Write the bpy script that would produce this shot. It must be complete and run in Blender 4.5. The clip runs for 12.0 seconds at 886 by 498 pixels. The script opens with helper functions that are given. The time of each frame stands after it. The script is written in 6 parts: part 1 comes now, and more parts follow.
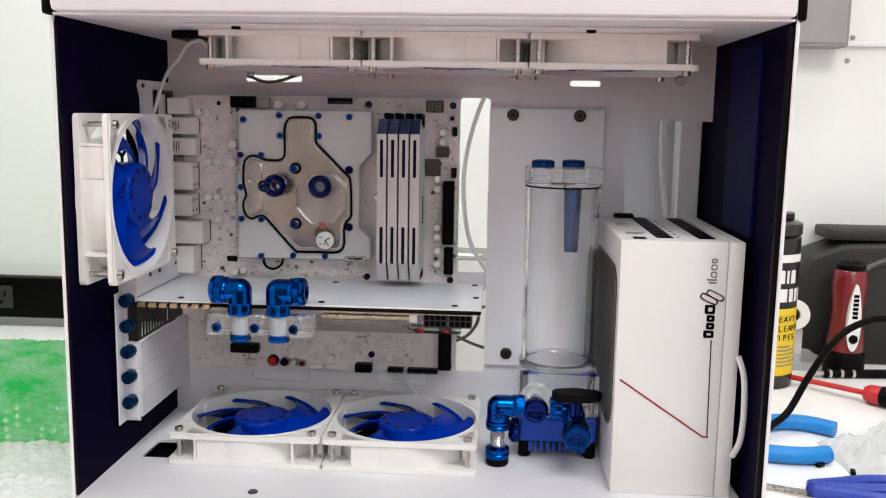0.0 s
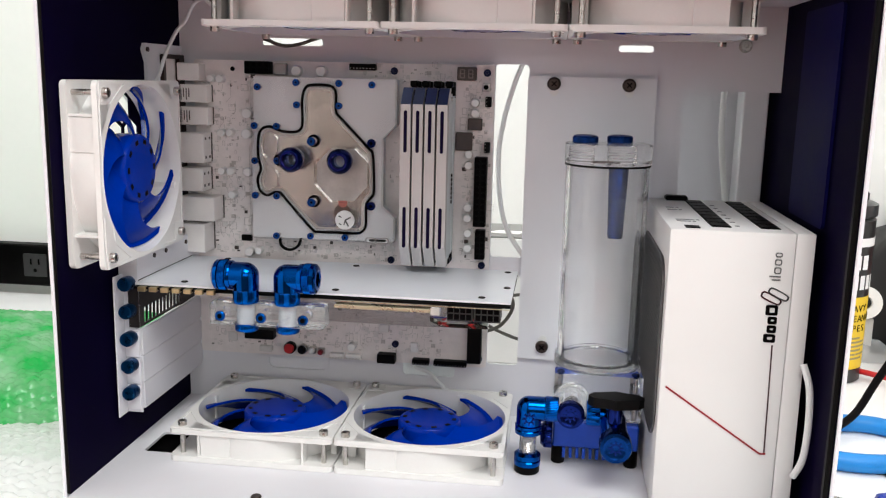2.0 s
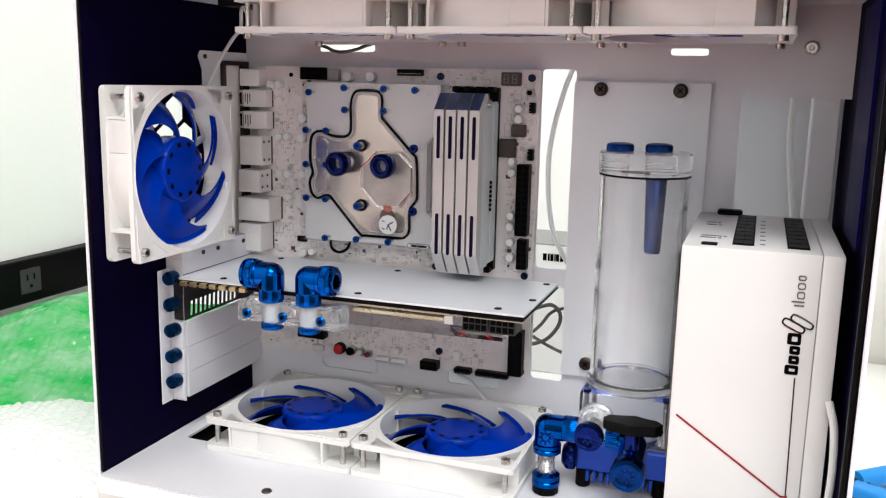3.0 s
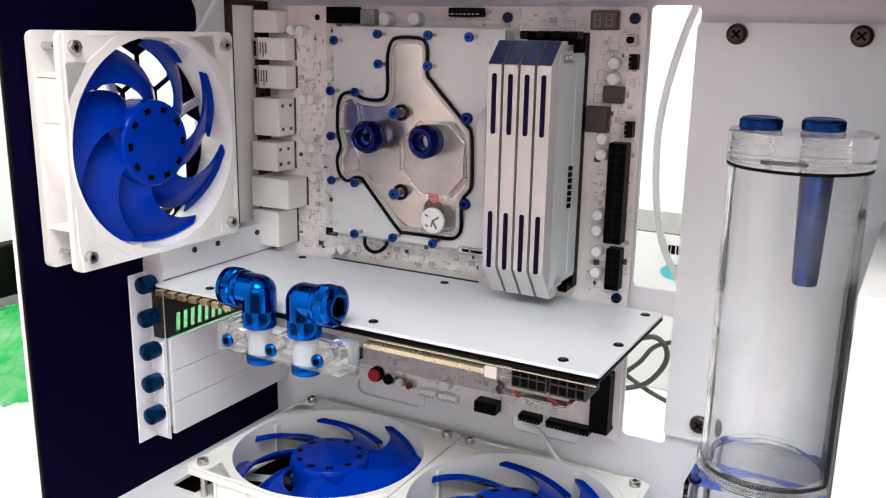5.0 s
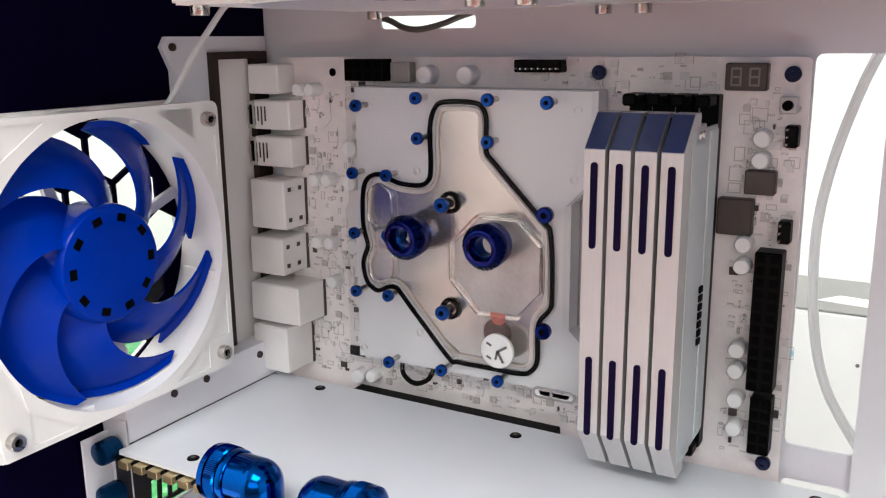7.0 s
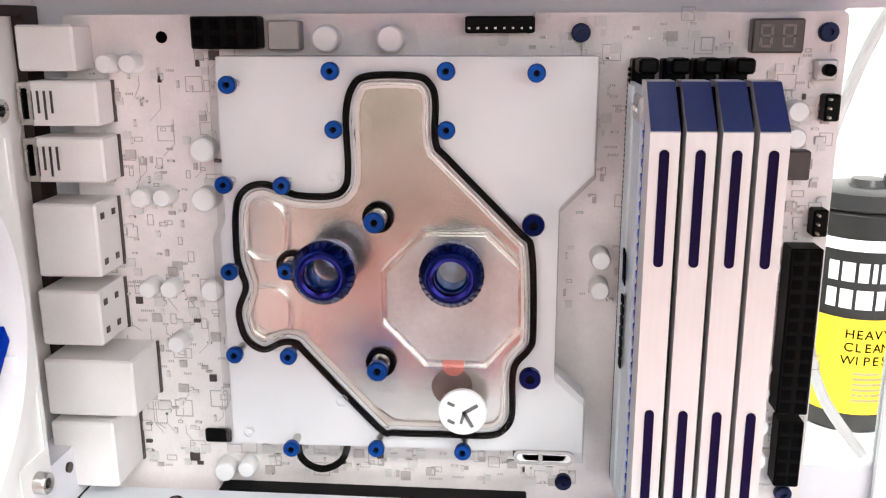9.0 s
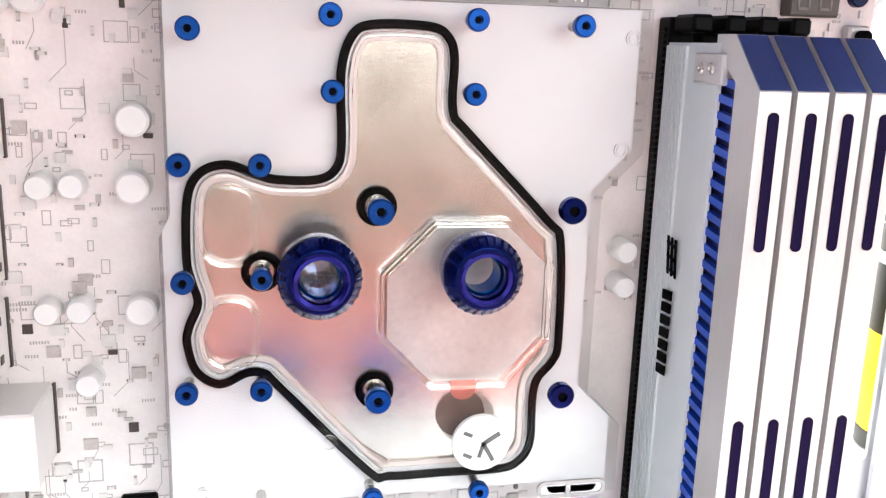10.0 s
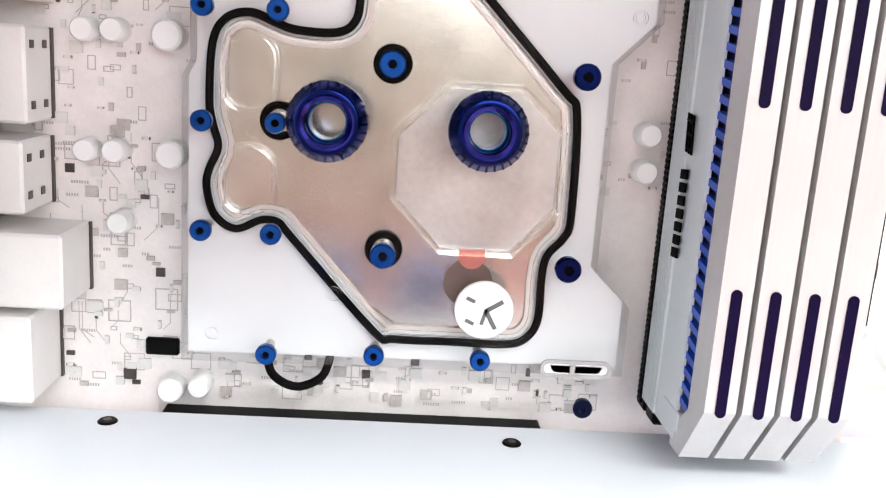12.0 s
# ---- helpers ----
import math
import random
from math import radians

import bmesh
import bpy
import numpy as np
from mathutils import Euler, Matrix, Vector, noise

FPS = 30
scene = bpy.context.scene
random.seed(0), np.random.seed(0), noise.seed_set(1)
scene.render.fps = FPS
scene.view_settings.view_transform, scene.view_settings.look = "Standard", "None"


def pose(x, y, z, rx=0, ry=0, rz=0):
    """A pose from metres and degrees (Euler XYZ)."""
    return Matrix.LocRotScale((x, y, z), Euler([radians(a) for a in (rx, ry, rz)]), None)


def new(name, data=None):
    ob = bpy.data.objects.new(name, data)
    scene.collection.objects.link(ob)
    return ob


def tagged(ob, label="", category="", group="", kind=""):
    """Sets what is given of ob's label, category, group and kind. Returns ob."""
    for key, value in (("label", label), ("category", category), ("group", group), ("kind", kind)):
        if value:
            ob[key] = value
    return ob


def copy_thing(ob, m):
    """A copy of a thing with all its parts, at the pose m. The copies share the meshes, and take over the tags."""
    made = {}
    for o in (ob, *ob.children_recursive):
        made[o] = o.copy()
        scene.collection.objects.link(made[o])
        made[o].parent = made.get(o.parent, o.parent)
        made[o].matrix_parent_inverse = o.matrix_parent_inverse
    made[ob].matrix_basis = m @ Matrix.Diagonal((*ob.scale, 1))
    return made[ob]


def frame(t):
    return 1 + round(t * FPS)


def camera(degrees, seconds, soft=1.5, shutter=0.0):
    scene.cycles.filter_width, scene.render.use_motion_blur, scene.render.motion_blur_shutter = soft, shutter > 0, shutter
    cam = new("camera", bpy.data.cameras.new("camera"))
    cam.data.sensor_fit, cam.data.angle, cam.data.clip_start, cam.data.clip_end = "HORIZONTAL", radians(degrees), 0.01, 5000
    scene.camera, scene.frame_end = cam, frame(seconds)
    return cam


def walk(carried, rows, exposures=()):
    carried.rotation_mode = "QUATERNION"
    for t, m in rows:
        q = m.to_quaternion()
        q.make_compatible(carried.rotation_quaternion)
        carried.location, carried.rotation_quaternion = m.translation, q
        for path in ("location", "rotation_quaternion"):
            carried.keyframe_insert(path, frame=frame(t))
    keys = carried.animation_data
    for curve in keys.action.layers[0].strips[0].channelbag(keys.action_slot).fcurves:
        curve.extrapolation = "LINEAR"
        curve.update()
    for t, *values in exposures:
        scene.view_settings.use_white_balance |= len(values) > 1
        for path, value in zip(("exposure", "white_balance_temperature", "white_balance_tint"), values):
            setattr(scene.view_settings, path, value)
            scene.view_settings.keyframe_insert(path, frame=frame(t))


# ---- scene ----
cam = camera(53.2, 12.0, soft=1.2)
# t, x, y, z, yaw, pitch, roll
PATH = [
    (0.0, -0.0176, 0.0294, 0.2824, 3.55, -8.53, 0.96),
    (0.5, -0.0304, 0.0653, 0.2885, 3.63, -8.64, 1.50),
    (1.0, -0.0352, 0.0856, 0.2921, 3.66, -9.25, 1.46),
    (1.5, -0.0344, 0.0964, 0.2886, 3.95, -10.45, 1.42),
    (2.0, -0.0021, 0.1015, 0.2854, 7.20, -10.81, 1.31),
    (2.5, 0.0727, 0.1119, 0.2857, 14.38, -10.41, 1.39),
    (2.7, 0.0963, 0.1208, 0.2880, 16.76, -10.48, 1.30),
    (4.3, 0.1210, 0.2473, 0.2738, 25.03, -11.77, 1.77),
    (4.5, 0.1097, 0.2678, 0.2745, 25.44, -12.52, 1.60),
    (5.0, 0.0841, 0.3320, 0.2832, 28.65, -13.81, 1.04),
    (5.5, 0.0496, 0.3840, 0.2926, 32.31, -12.80, 0.57),
    (5.7, 0.0416, 0.3999, 0.2999, 34.97, -13.05, -0.89),
    (6.0, 0.0217, 0.4185, 0.3014, 38.24, -13.56, -1.40),
    (6.2, 0.0214, 0.4304, 0.3026, 38.77, -14.02, -1.75),
    (6.5, 0.0176, 0.4421, 0.3017, 35.56, -13.86, -1.12),
    (6.7, 0.0155, 0.4473, 0.3052, 34.09, -13.73, -1.62),
    (7.0, -0.0076, 0.4542, 0.3050, 29.82, -13.33, -0.65),
    (7.2, -0.0268, 0.4581, 0.3029, 25.98, -12.85, -0.05),
    (8.8, -0.1330, 0.5026, 0.2888, 9.21, -11.21, 1.32),
    (9.0, -0.1497, 0.5174, 0.2938, 4.94, -14.18, -0.21),
    (9.5, -0.1916, 0.5479, 0.2780, -2.88, -15.23, 3.29),
    (9.7, -0.2113, 0.5556, 0.2731, -7.08, -11.58, 2.16),
    (9.8, -0.2145, 0.5615, 0.2748, -9.93, -12.33, 2.46),
    (10.0, -0.2203, 0.5708, 0.2754, -11.73, -13.06, 1.80),
    (10.5, -0.2275, 0.5860, 0.2716, -13.69, -13.10, 0.05),
    (11.0, -0.2317, 0.5895, 0.2616, -15.41, -11.39, 3.51),
    (11.2, -0.2316, 0.5885, 0.2566, -14.54, -9.73, 3.17),
    (11.5, -0.2160, 0.5765, 0.2497, -10.48, -10.90, 3.73),
    (11.7, -0.2046, 0.5650, 0.2497, -7.29, -11.31, 3.82),
    (11.8, -0.1947, 0.5600, 0.2500, -4.24, -12.72, 3.34),
    (12.0, -0.1905, 0.5558, 0.2397, -3.32, -12.52, 3.87),
]
EXPOSURES = [(0.0, -0.27, 6300, 4), (1.5, -0.18, 6300, 4), (2.7, 0.0, 6250, 4), (4.5, 0.26, 6250, 4), (5.5, 0.33, 6250, 4), (7.2, 0.30, 6250, 4), (8.8, 1.12, 6250, 3), (9.5, 1.15, 6250, 3), (10.0, 1.57, 6150, 2), (11.0, 1.64, 6150, 1), (12.0, 1.34, 6150, 1)]
walk(cam, [(t, pose(x, y, z, 90 + p, 0, w) @ pose(0, 0, 0, 0, 0, r)) for t, x, y, z, w, p, r in PATH], EXPOSURES)

# ---- world and lamps ----
world = bpy.data.worlds.new("world")
scene.world = world
world.use_nodes = True
world.node_tree.nodes["Background"].inputs[0].default_value = (0.9, 0.95, 1.0, 1)
world.node_tree.nodes["Background"].inputs[1].default_value = 0.05
# unseen area lamps added: frontal fill behind the camera, one key and two fills overhead
LAMPS = [((0.85, -1.76, 0.98), (90, 0, 0), 2.2, 1.1, 13.5, (0.985, 0.97, 0.985)), ((0.50, -0.55, 1.70), (0, 0, 0), 1.2, 0.9, 41.0, (0.985, 0.96, 0.95)), ((-0.55, 0.85, 1.70), (0, 0, 0), 0.6, 0.4, 11.0, (1.0, 0.965, 0.95)), ((0.75, 1.0, 1.70), (0, 0, 0), 0.6, 0.4, 7.0, (1.0, 0.965, 0.95))]
for place, turn, wide, deep, watts, colour in LAMPS:
    lamp = bpy.data.lights.new("unseen_lamp", "AREA")
    lamp.shape, lamp.size, lamp.size_y, lamp.energy, lamp.color = "RECTANGLE", wide, deep, watts, colour
    new("unseen_lamp", lamp).matrix_world = pose(*place, *turn)

# ---- helpers ----
BASE = {}


def thing(name, place=(0, 0, 0), label="", category="", group="", kind=""):
    """A top-level thing: an Empty at its base."""
    ob = new(name)
    ob.empty_display_size = 0.01
    ob.matrix_basis = Matrix.Translation(place)
    BASE[ob] = Matrix.Translation(place)
    return tagged(ob, label, category, group, kind)


def mesh_of(name, bm, material, smooth=True):
    bmesh.ops.recalc_face_normals(bm, faces=bm.faces[:])
    for e in bm.edges:
        e.smooth = len(e.link_faces) == 2 and e.calc_face_angle(0.0) < 0.6
    for f in bm.faces:
        f.smooth = smooth
    me = bpy.data.meshes.new(name)
    bm.to_mesh(me)
    bm.free()
    for m in material if isinstance(material, (list, tuple)) else [material]:
        me.materials.append(m)
    return me


def part(name, bm, material, parent, label="", kind=""):
    """One mesh under a thing or under a part; bm is in the coordinates in which the thing was built."""
    ob = new(name, bm if isinstance(bm, bpy.types.Mesh) else mesh_of(name, bm, material))
    ob.parent = parent
    ob.matrix_parent_inverse = BASE.get(parent, Matrix()).inverted()
    return tagged(ob, label, kind=kind)


def pieces(name, bm, mat_, parent, poses):
    """Alike pieces of a part: objects of their own on one mesh."""
    me = mesh_of(name, bm, mat_)
    for m in poses:
        part(name, me, None, parent).matrix_basis = m if isinstance(m, Matrix) else Matrix.Translation(m)


def single(name, bm, material, label="", category="", group="", kind=""):
    return tagged(new(name, mesh_of(name, bm, material)), label, category, group, kind)


def B():
    return bmesh.new()


def box(bm, lo, hi, bevel=0.0, seg=1, m=None):
    c = [(a + b) / 2 for a, b in zip(lo, hi)]
    s = [b - a for a, b in zip(lo, hi)]
    mat4 = Matrix.Translation(c) @ Matrix.Diagonal((*s, 1))
    vs = bmesh.ops.create_cube(bm, size=1, matrix=mat4)["verts"]
    if bevel:
        es = list({e for v in vs for e in v.link_edges})
        got = bmesh.ops.bevel(bm, geom=es, offset=bevel, segments=seg, affect="EDGES", profile=0.5)
        vs = list({v for f in got["faces"] for v in f.verts} | {v for v in vs if v.is_valid})
    if m is not None:
        bmesh.ops.transform(bm, matrix=m, verts=vs)
    return bm


def along(place, axis):
    """A frame at place whose z runs along axis."""
    return Matrix.Translation(place) @ Vector(axis).to_track_quat("Z", "Y").to_matrix().to_4x4()


def lathe(bm, profile, m=None, seg=24, wave=0.0, waves=0):
    """Turns (radius, height) pairs round z. A radius of 0 closes an end."""
    m = m or Matrix()
    rings = []
    for r, h in profile:
        if r <= 1e-9:
            rings.append([bm.verts.new(m @ Vector((0, 0, h)))])
        else:
            rings.append([bm.verts.new(m @ Vector((r * math.cos(a), r * math.sin(a), h))) for a in (2 * math.pi * k / seg for k in range(seg))])
    for a, b in zip(rings, rings[1:]):
        for k in range(seg):
            q = [a[k % len(a)], a[(k + 1) % len(a)], b[(k + 1) % len(b)], b[k % len(b)]]
            q = list(dict.fromkeys(q))
            if len(q) > 2:
                bm.faces.new(q)
    return bm


def cyl(bm, place, axis, r, h, seg=20, bevel=0.0):
    b = min(bevel, r * 0.5)
    prof = [(0, 0), (r - b, 0), (r, b), (r, h - b), (r - b, h), (0, h)] if b else [(0, 0), (r, 0), (r, h), (0, h)]
    return lathe(bm, prof, along(place, axis), seg)


def knurl(bm, place, axis, r, h, teeth=36, inner=0.0):
    """A knurled collar, hollow where inner is given."""
    m = along(place, axis)
    teeth = teeth * 3 // 2
    seg = teeth * 2
    rings = []
    for z, k in ((0, 0.95), (h * 0.12, 1.0), (h * 0.88, 1.0), (h, 0.95)):
        ring = []
        for n in range(seg):
            a = 2 * math.pi * n / seg
            rr = r * k * (1.0 if n % 2 else 0.978)
            ring.append(bm.verts.new(m @ Vector((rr * math.cos(a), rr * math.sin(a), z))))
        rings.append(ring)
    for a, b in zip(rings, rings[1:]):
        for n in range(seg):
            bm.faces.new((a[n], a[(n + 1) % seg], b[(n + 1) % seg], b[n]))
    for ring, z in ((rings[0], 0), (rings[-1], h)):
        if inner:
            hole = [bm.verts.new(m @ Vector((inner * math.cos(2 * math.pi * n / seg), inner * math.sin(2 * math.pi * n / seg), z))) for n in range(seg)]
            for n in range(seg):
                bm.faces.new((ring[n], ring[(n + 1) % seg], hole[(n + 1) % seg], hole[n]))
        else:
            bm.faces.new(ring)
    return bm


def smooth_path(points, steps=8, closed=False):
    """Catmull-Rom through the points."""
    p = [Vector(q) for q in points]
    n = len(p)
    out = []
    for k in range(n if closed else n - 1):
        a, b, c, d = (p[(k + j) % n] if closed else p[min(max(k + j, 0), n - 1)] for j in (-1, 0, 1, 2))
        for s in range(steps):
            t = s / steps
            out.append(0.5 * (2 * b + (c - a) * t + (2 * a - 5 * b + 4 * c - d) * t * t + (3 * b - a - 3 * c + d) * t ** 3))
    return out if closed else out + [p[-1]]


def sweep(bm, points, r, seg=10, closed=False, flat=1.0):
    """A round bar along points."""
    n = len(points)
    rings = []
    up = None
    for k, q in enumerate(points):
        d = (points[(k + 1) % n] - points[k - 1]) if closed else (points[min(k + 1, n - 1)] - points[max(k - 1, 0)])
        d.normalize()
        if up is None:
            up = d.orthogonal().normalized()
        up = (up - d * up.dot(d)).normalized()
        side = d.cross(up)
        rings.append([bm.verts.new(q + (up * math.cos(a) + side * math.sin(a) * flat) * r) for a in (2 * math.pi * j / seg for j in range(seg))])
    for k in range(n if closed else n - 1):
        a, b = rings[k], rings[(k + 1) % n]
        for j in range(seg):
            bm.faces.new((a[j], a[(j + 1) % seg], b[(j + 1) % seg], b[j]))
    if not closed:
        bm.faces.new(rings[0])
        bm.faces.new(rings[-1])
    return bm


AXIS = {"xz": lambda u, v, w: Vector((u, w, v)), "xy": lambda u, v, w: Vector((u, v, w)), "yz": lambda u, v, w: Vector((w, u, v))}


def plate(bm, loops, w0, w1, plane="xz"):
    """A flat plate from w0 to w1: the first loop is its outline, the others are holes through it."""
    put = AXIS[plane]
    edges = []
    for loop in loops:
        vs = [bm.verts.new(put(u, v, w0)) for u, v in loop]
        edges += [bm.edges.new((vs[k - 1], vs[k])) for k in range(len(vs))]
    faces = [g for g in bmesh.ops.triangle_fill(bm, use_beauty=True, use_dissolve=False, edges=edges)["geom"] if isinstance(g, bmesh.types.BMFace)]
    got = bmesh.ops.extrude_face_region(bm, geom=faces, use_keep_orig=True)["geom"]
    step = put(0, 0, w1) - put(0, 0, w0)
    bmesh.ops.translate(bm, vec=step, verts=[g for g in got if isinstance(g, bmesh.types.BMVert)])
    return bm


def rect(u0, u1, v0, v1):
    return [(u0, v0), (u1, v0), (u1, v1), (u0, v1)]


def rrect(u0, u1, v0, v1, r, n=5):
    out = []
    for cu, cv, a0 in ((u1 - r, v0 + r, -90), (u1 - r, v1 - r, 0), (u0 + r, v1 - r, 90), (u0 + r, v0 + r, 180)):
        for k in range(n + 1):
            a = radians(a0 + 90 * k / n)
            out.append((cu + r * math.cos(a), cv + r * math.sin(a)))
    return out


def circle(cu, cv, r, n=32, turn=0.0):
    return [(cu + r * math.cos(radians(turn) + 2 * math.pi * k / n), cv + r * math.sin(radians(turn) + 2 * math.pi * k / n)) for k in range(n)]


def strip(bm, points, width, w0, w1, plane="xz"):
    """A flat line of the given width through 2D points."""
    for (u0, v0), (u1, v1) in zip(points, points[1:]):
        d = Vector((u1 - u0, v1 - v0))
        if d.length < 1e-9:
            continue
        n = Vector((-d.y, d.x)).normalized() * width / 2
        e = d.normalized() * width * 0.3
        plate(bm, [[(u0 + n.x - e.x, v0 + n.y - e.y), (u0 - n.x - e.x, v0 - n.y - e.y), (u1 - n.x + e.x, v1 - n.y + e.y), (u1 + n.x + e.x, v1 + n.y + e.y)]], w0, w1, plane)
    return bm


# ---- materials ----
def material(name, color, rough=0.5, metal=0.0, vary=0.06, coarse=40.0, grain=600.0, bump=0.05, coat=0.0, stretch=None, spec=0.5, rvary=0.1):
    m = bpy.data.materials.new(name)
    m.use_nodes = True
    nt = m.node_tree
    n, l = nt.nodes, nt.links
    b = n["Principled BSDF"]
    co = n.new("ShaderNodeTexCoord")
    mp = n.new("ShaderNodeMapping")
    l.new(co.outputs["Object"], mp.inputs["Vector"])
    if stretch:
        mp.inputs["Scale"].default_value = stretch
    big, fine = n.new("ShaderNodeTexNoise"), n.new("ShaderNodeTexNoise")
    big.inputs["Scale"].default_value, big.inputs["Detail"].default_value = coarse, 4
    fine.inputs["Scale"].default_value, fine.inputs["Detail"].default_value = grain, 3
    l.new(mp.outputs[0], big.inputs["Vector"])
    l.new(mp.outputs[0], fine.inputs["Vector"])
    both = n.new("ShaderNodeMath")
    both.operation = "MULTIPLY_ADD"
    l.new(fine.outputs[0], both.inputs[0])
    both.inputs[1].default_value = 0.4
    l.new(big.outputs[0], both.inputs[2])
    ramp = n.new("ShaderNodeMapRange")
    l.new(both.outputs[0], ramp.inputs[0])
    ramp.inputs[1].default_value, ramp.inputs[2].default_value = 0.4, 1.0
    mix = n.new("ShaderNodeMix")
    mix.data_type = "RGBA"
    l.new(ramp.outputs[0], mix.inputs[0])
    mix.inputs[6].default_value = (*[c * (1 - vary) for c in color], 1)
    mix.inputs[7].default_value = (*[min(1, c * (1 + vary)) for c in color], 1)
    l.new(mix.outputs[2], b.inputs["Base Color"])
    rr = n.new("ShaderNodeMapRange")
    l.new(both.outputs[0], rr.inputs[0])
    rr.inputs[1].default_value, rr.inputs[2].default_value = 0.4, 1.0
    rr.inputs[3].default_value, rr.inputs[4].default_value = max(0.02, rough * (1 - rvary)), min(1, rough * (1 + rvary))
    l.new(rr.outputs[0], b.inputs["Roughness"])
    b.inputs["Metallic"].default_value = metal
    b.inputs["Coat Weight"].default_value = coat
    b.inputs["Specular IOR Level"].default_value = spec
    if bump:
        bp = n.new("ShaderNodeBump")
        bp.inputs["Strength"].default_value, bp.inputs["Distance"].default_value = bump, 0.0005
        l.new(fine.outputs[0], bp.inputs["Height"])
        l.new(bp.outputs[0], b.inputs["Normal"])
    return m


def clear(name, tint=(1, 1, 1), ior=1.45, rough=0.02, gloss=1.0):
    """Clear plastic that lets light straight through and mirrors by Fresnel."""
    m = bpy.data.materials.new(name)
    m.use_nodes = True
    n, l = m.node_tree.nodes, m.node_tree.links
    n.remove(n["Principled BSDF"])
    tr, gl, mx, fr = n.new("ShaderNodeBsdfTransparent"), n.new("ShaderNodeBsdfGlossy"), n.new("ShaderNodeMixShader"), n.new("ShaderNodeLayerWeight")
    steep, lift = n.new("ShaderNodeMath"), n.new("ShaderNodeMath")
    steep.operation, lift.operation = "POWER", "MULTIPLY_ADD"
    tr.inputs[0].default_value = (*tint, 1)
    gl.inputs["Roughness"].default_value = rough
    gl.inputs[0].default_value = (gloss, gloss, gloss, 1)
    f0 = ((ior - 1) / (ior + 1)) ** 2
    fr.inputs[0].default_value = 0.5
    l.new(fr.outputs["Facing"], steep.inputs[0])
    steep.inputs[1].default_value = 4.0
    l.new(steep.outputs[0], lift.inputs[0])
    lift.inputs[1].default_value, lift.inputs[2].default_value = 0.75 - f0, f0
    l.new(lift.outputs[0], mx.inputs[0])
    l.new(tr.outputs[0], mx.inputs[1])
    l.new(gl.outputs[0], mx.inputs[2])
    l.new(mx.outputs[0], n["Material Output"].inputs[0])
    return m


def glass(name, tint=(1, 1, 1), ior=1.45, rough=0.0, milk=0.0):
    m = bpy.data.materials.new(name)
    m.use_nodes = True
    b = m.node_tree.nodes["Principled BSDF"]
    b.inputs["Base Color"].default_value = (*tint, 1)
    b.inputs["Transmission Weight"].default_value = 1
    b.inputs["IOR"].default_value = ior
    b.inputs["Roughness"].default_value = rough
    if milk:
        # faint upright streaks of haze
        n, l = m.node_tree.nodes, m.node_tree.links
        co, stretch, tex, span = n.new("ShaderNodeTexCoord"), n.new("ShaderNodeMapping"), n.new("ShaderNodeTexNoise"), n.new("ShaderNodeMapRange")
        stretch.inputs["Scale"].default_value = (1, 1, 0.04)
        tex.inputs["Scale"].default_value, tex.inputs["Detail"].default_value = 160, 4
        span.inputs["To Min"].default_value, span.inputs["To Max"].default_value = 1.0, 1.0 - 2 * milk
        l.new(co.outputs["Object"], stretch.inputs[0])
        l.new(stretch.outputs[0], tex.inputs["Vector"])
        l.new(tex.outputs[0], span.inputs[0])
        l.new(span.outputs[0], b.inputs["Transmission Weight"])
    return m


WALL = material("wall_paint", (0.86, 0.86, 0.84), 0.85, vary=0.02, coarse=3, grain=120, bump=0.1)
CEILING = material("ceiling_paint", (0.85, 0.85, 0.84), 0.9, vary=0.02, coarse=3, grain=90)
RED_FLOOR = material("red_reflecting_floor", (0.60, 0.19, 0.175), 0.9, vary=0.12, coarse=8, grain=300, bump=0.3)
LAMINATE = material("white_laminate", (0.86, 0.86, 0.86), 0.35, vary=0.03, coarse=12, grain=300, bump=0.02)
CASE_WHITE = material("white_powder_coat", (0.80, 0.79, 0.83), 0.45, vary=0.025, coarse=25, grain=1500, bump=0.06)
CASE_NAVY = material("dark_navy_coat", (0.0022, 0.0008, 0.0135), 0.55, vary=0.25, coarse=20, grain=900, bump=0.05, spec=0.02)
NAVY_LIT = material("navy_glow_coat", (0.0035, 0.003, 0.045), 0.5, vary=0.3, coarse=25, grain=900, spec=0.04)
BLACK = material("black_plastic", (0.0020, 0.0017, 0.0018), 0.45, vary=0.25, coarse=60, grain=900, spec=0.09)
RUBBER = material("black_rubber", (0.0025, 0.002, 0.0018), 0.6, vary=0.2, coarse=60, grain=900, spec=0.08)
STEEL = material("steel_screw", (0.55, 0.53, 0.50), 0.28, 1.0, vary=0.12, coarse=200, grain=2000)
DARK_STEEL = material("dark_bronze_screw", (0.07, 0.05, 0.045), 0.35, 0.8, vary=0.2, coarse=200, grain=2000)
FAN_WHITE = material("white_fan_plastic", (0.84, 0.83, 0.81), 0.42, vary=0.025, coarse=30, grain=700, bump=0.04)
FAN_BLUE = material("blue_fan_plastic", (0.0004, 0.026, 0.34), 0.16, vary=0.15, coarse=40, grain=500, bump=0.01, spec=0.10)
ANODISED = material("blue_anodised_metal", (0.003, 0.075, 0.36), 0.12, 1.0, vary=0.18, coarse=120, grain=1500, bump=0.04)
ANODISED_DARK = material("dark_blue_anodised_metal", (0.004, 0.014, 0.13), 0.13, 0.9, vary=0.2, coarse=120, grain=1500, bump=0.03)
PCB = material("white_circuit_board", (0.84, 0.785, 0.77), 0.5, vary=0.09, coarse=90, grain=900, bump=0.12, spec=0.3)
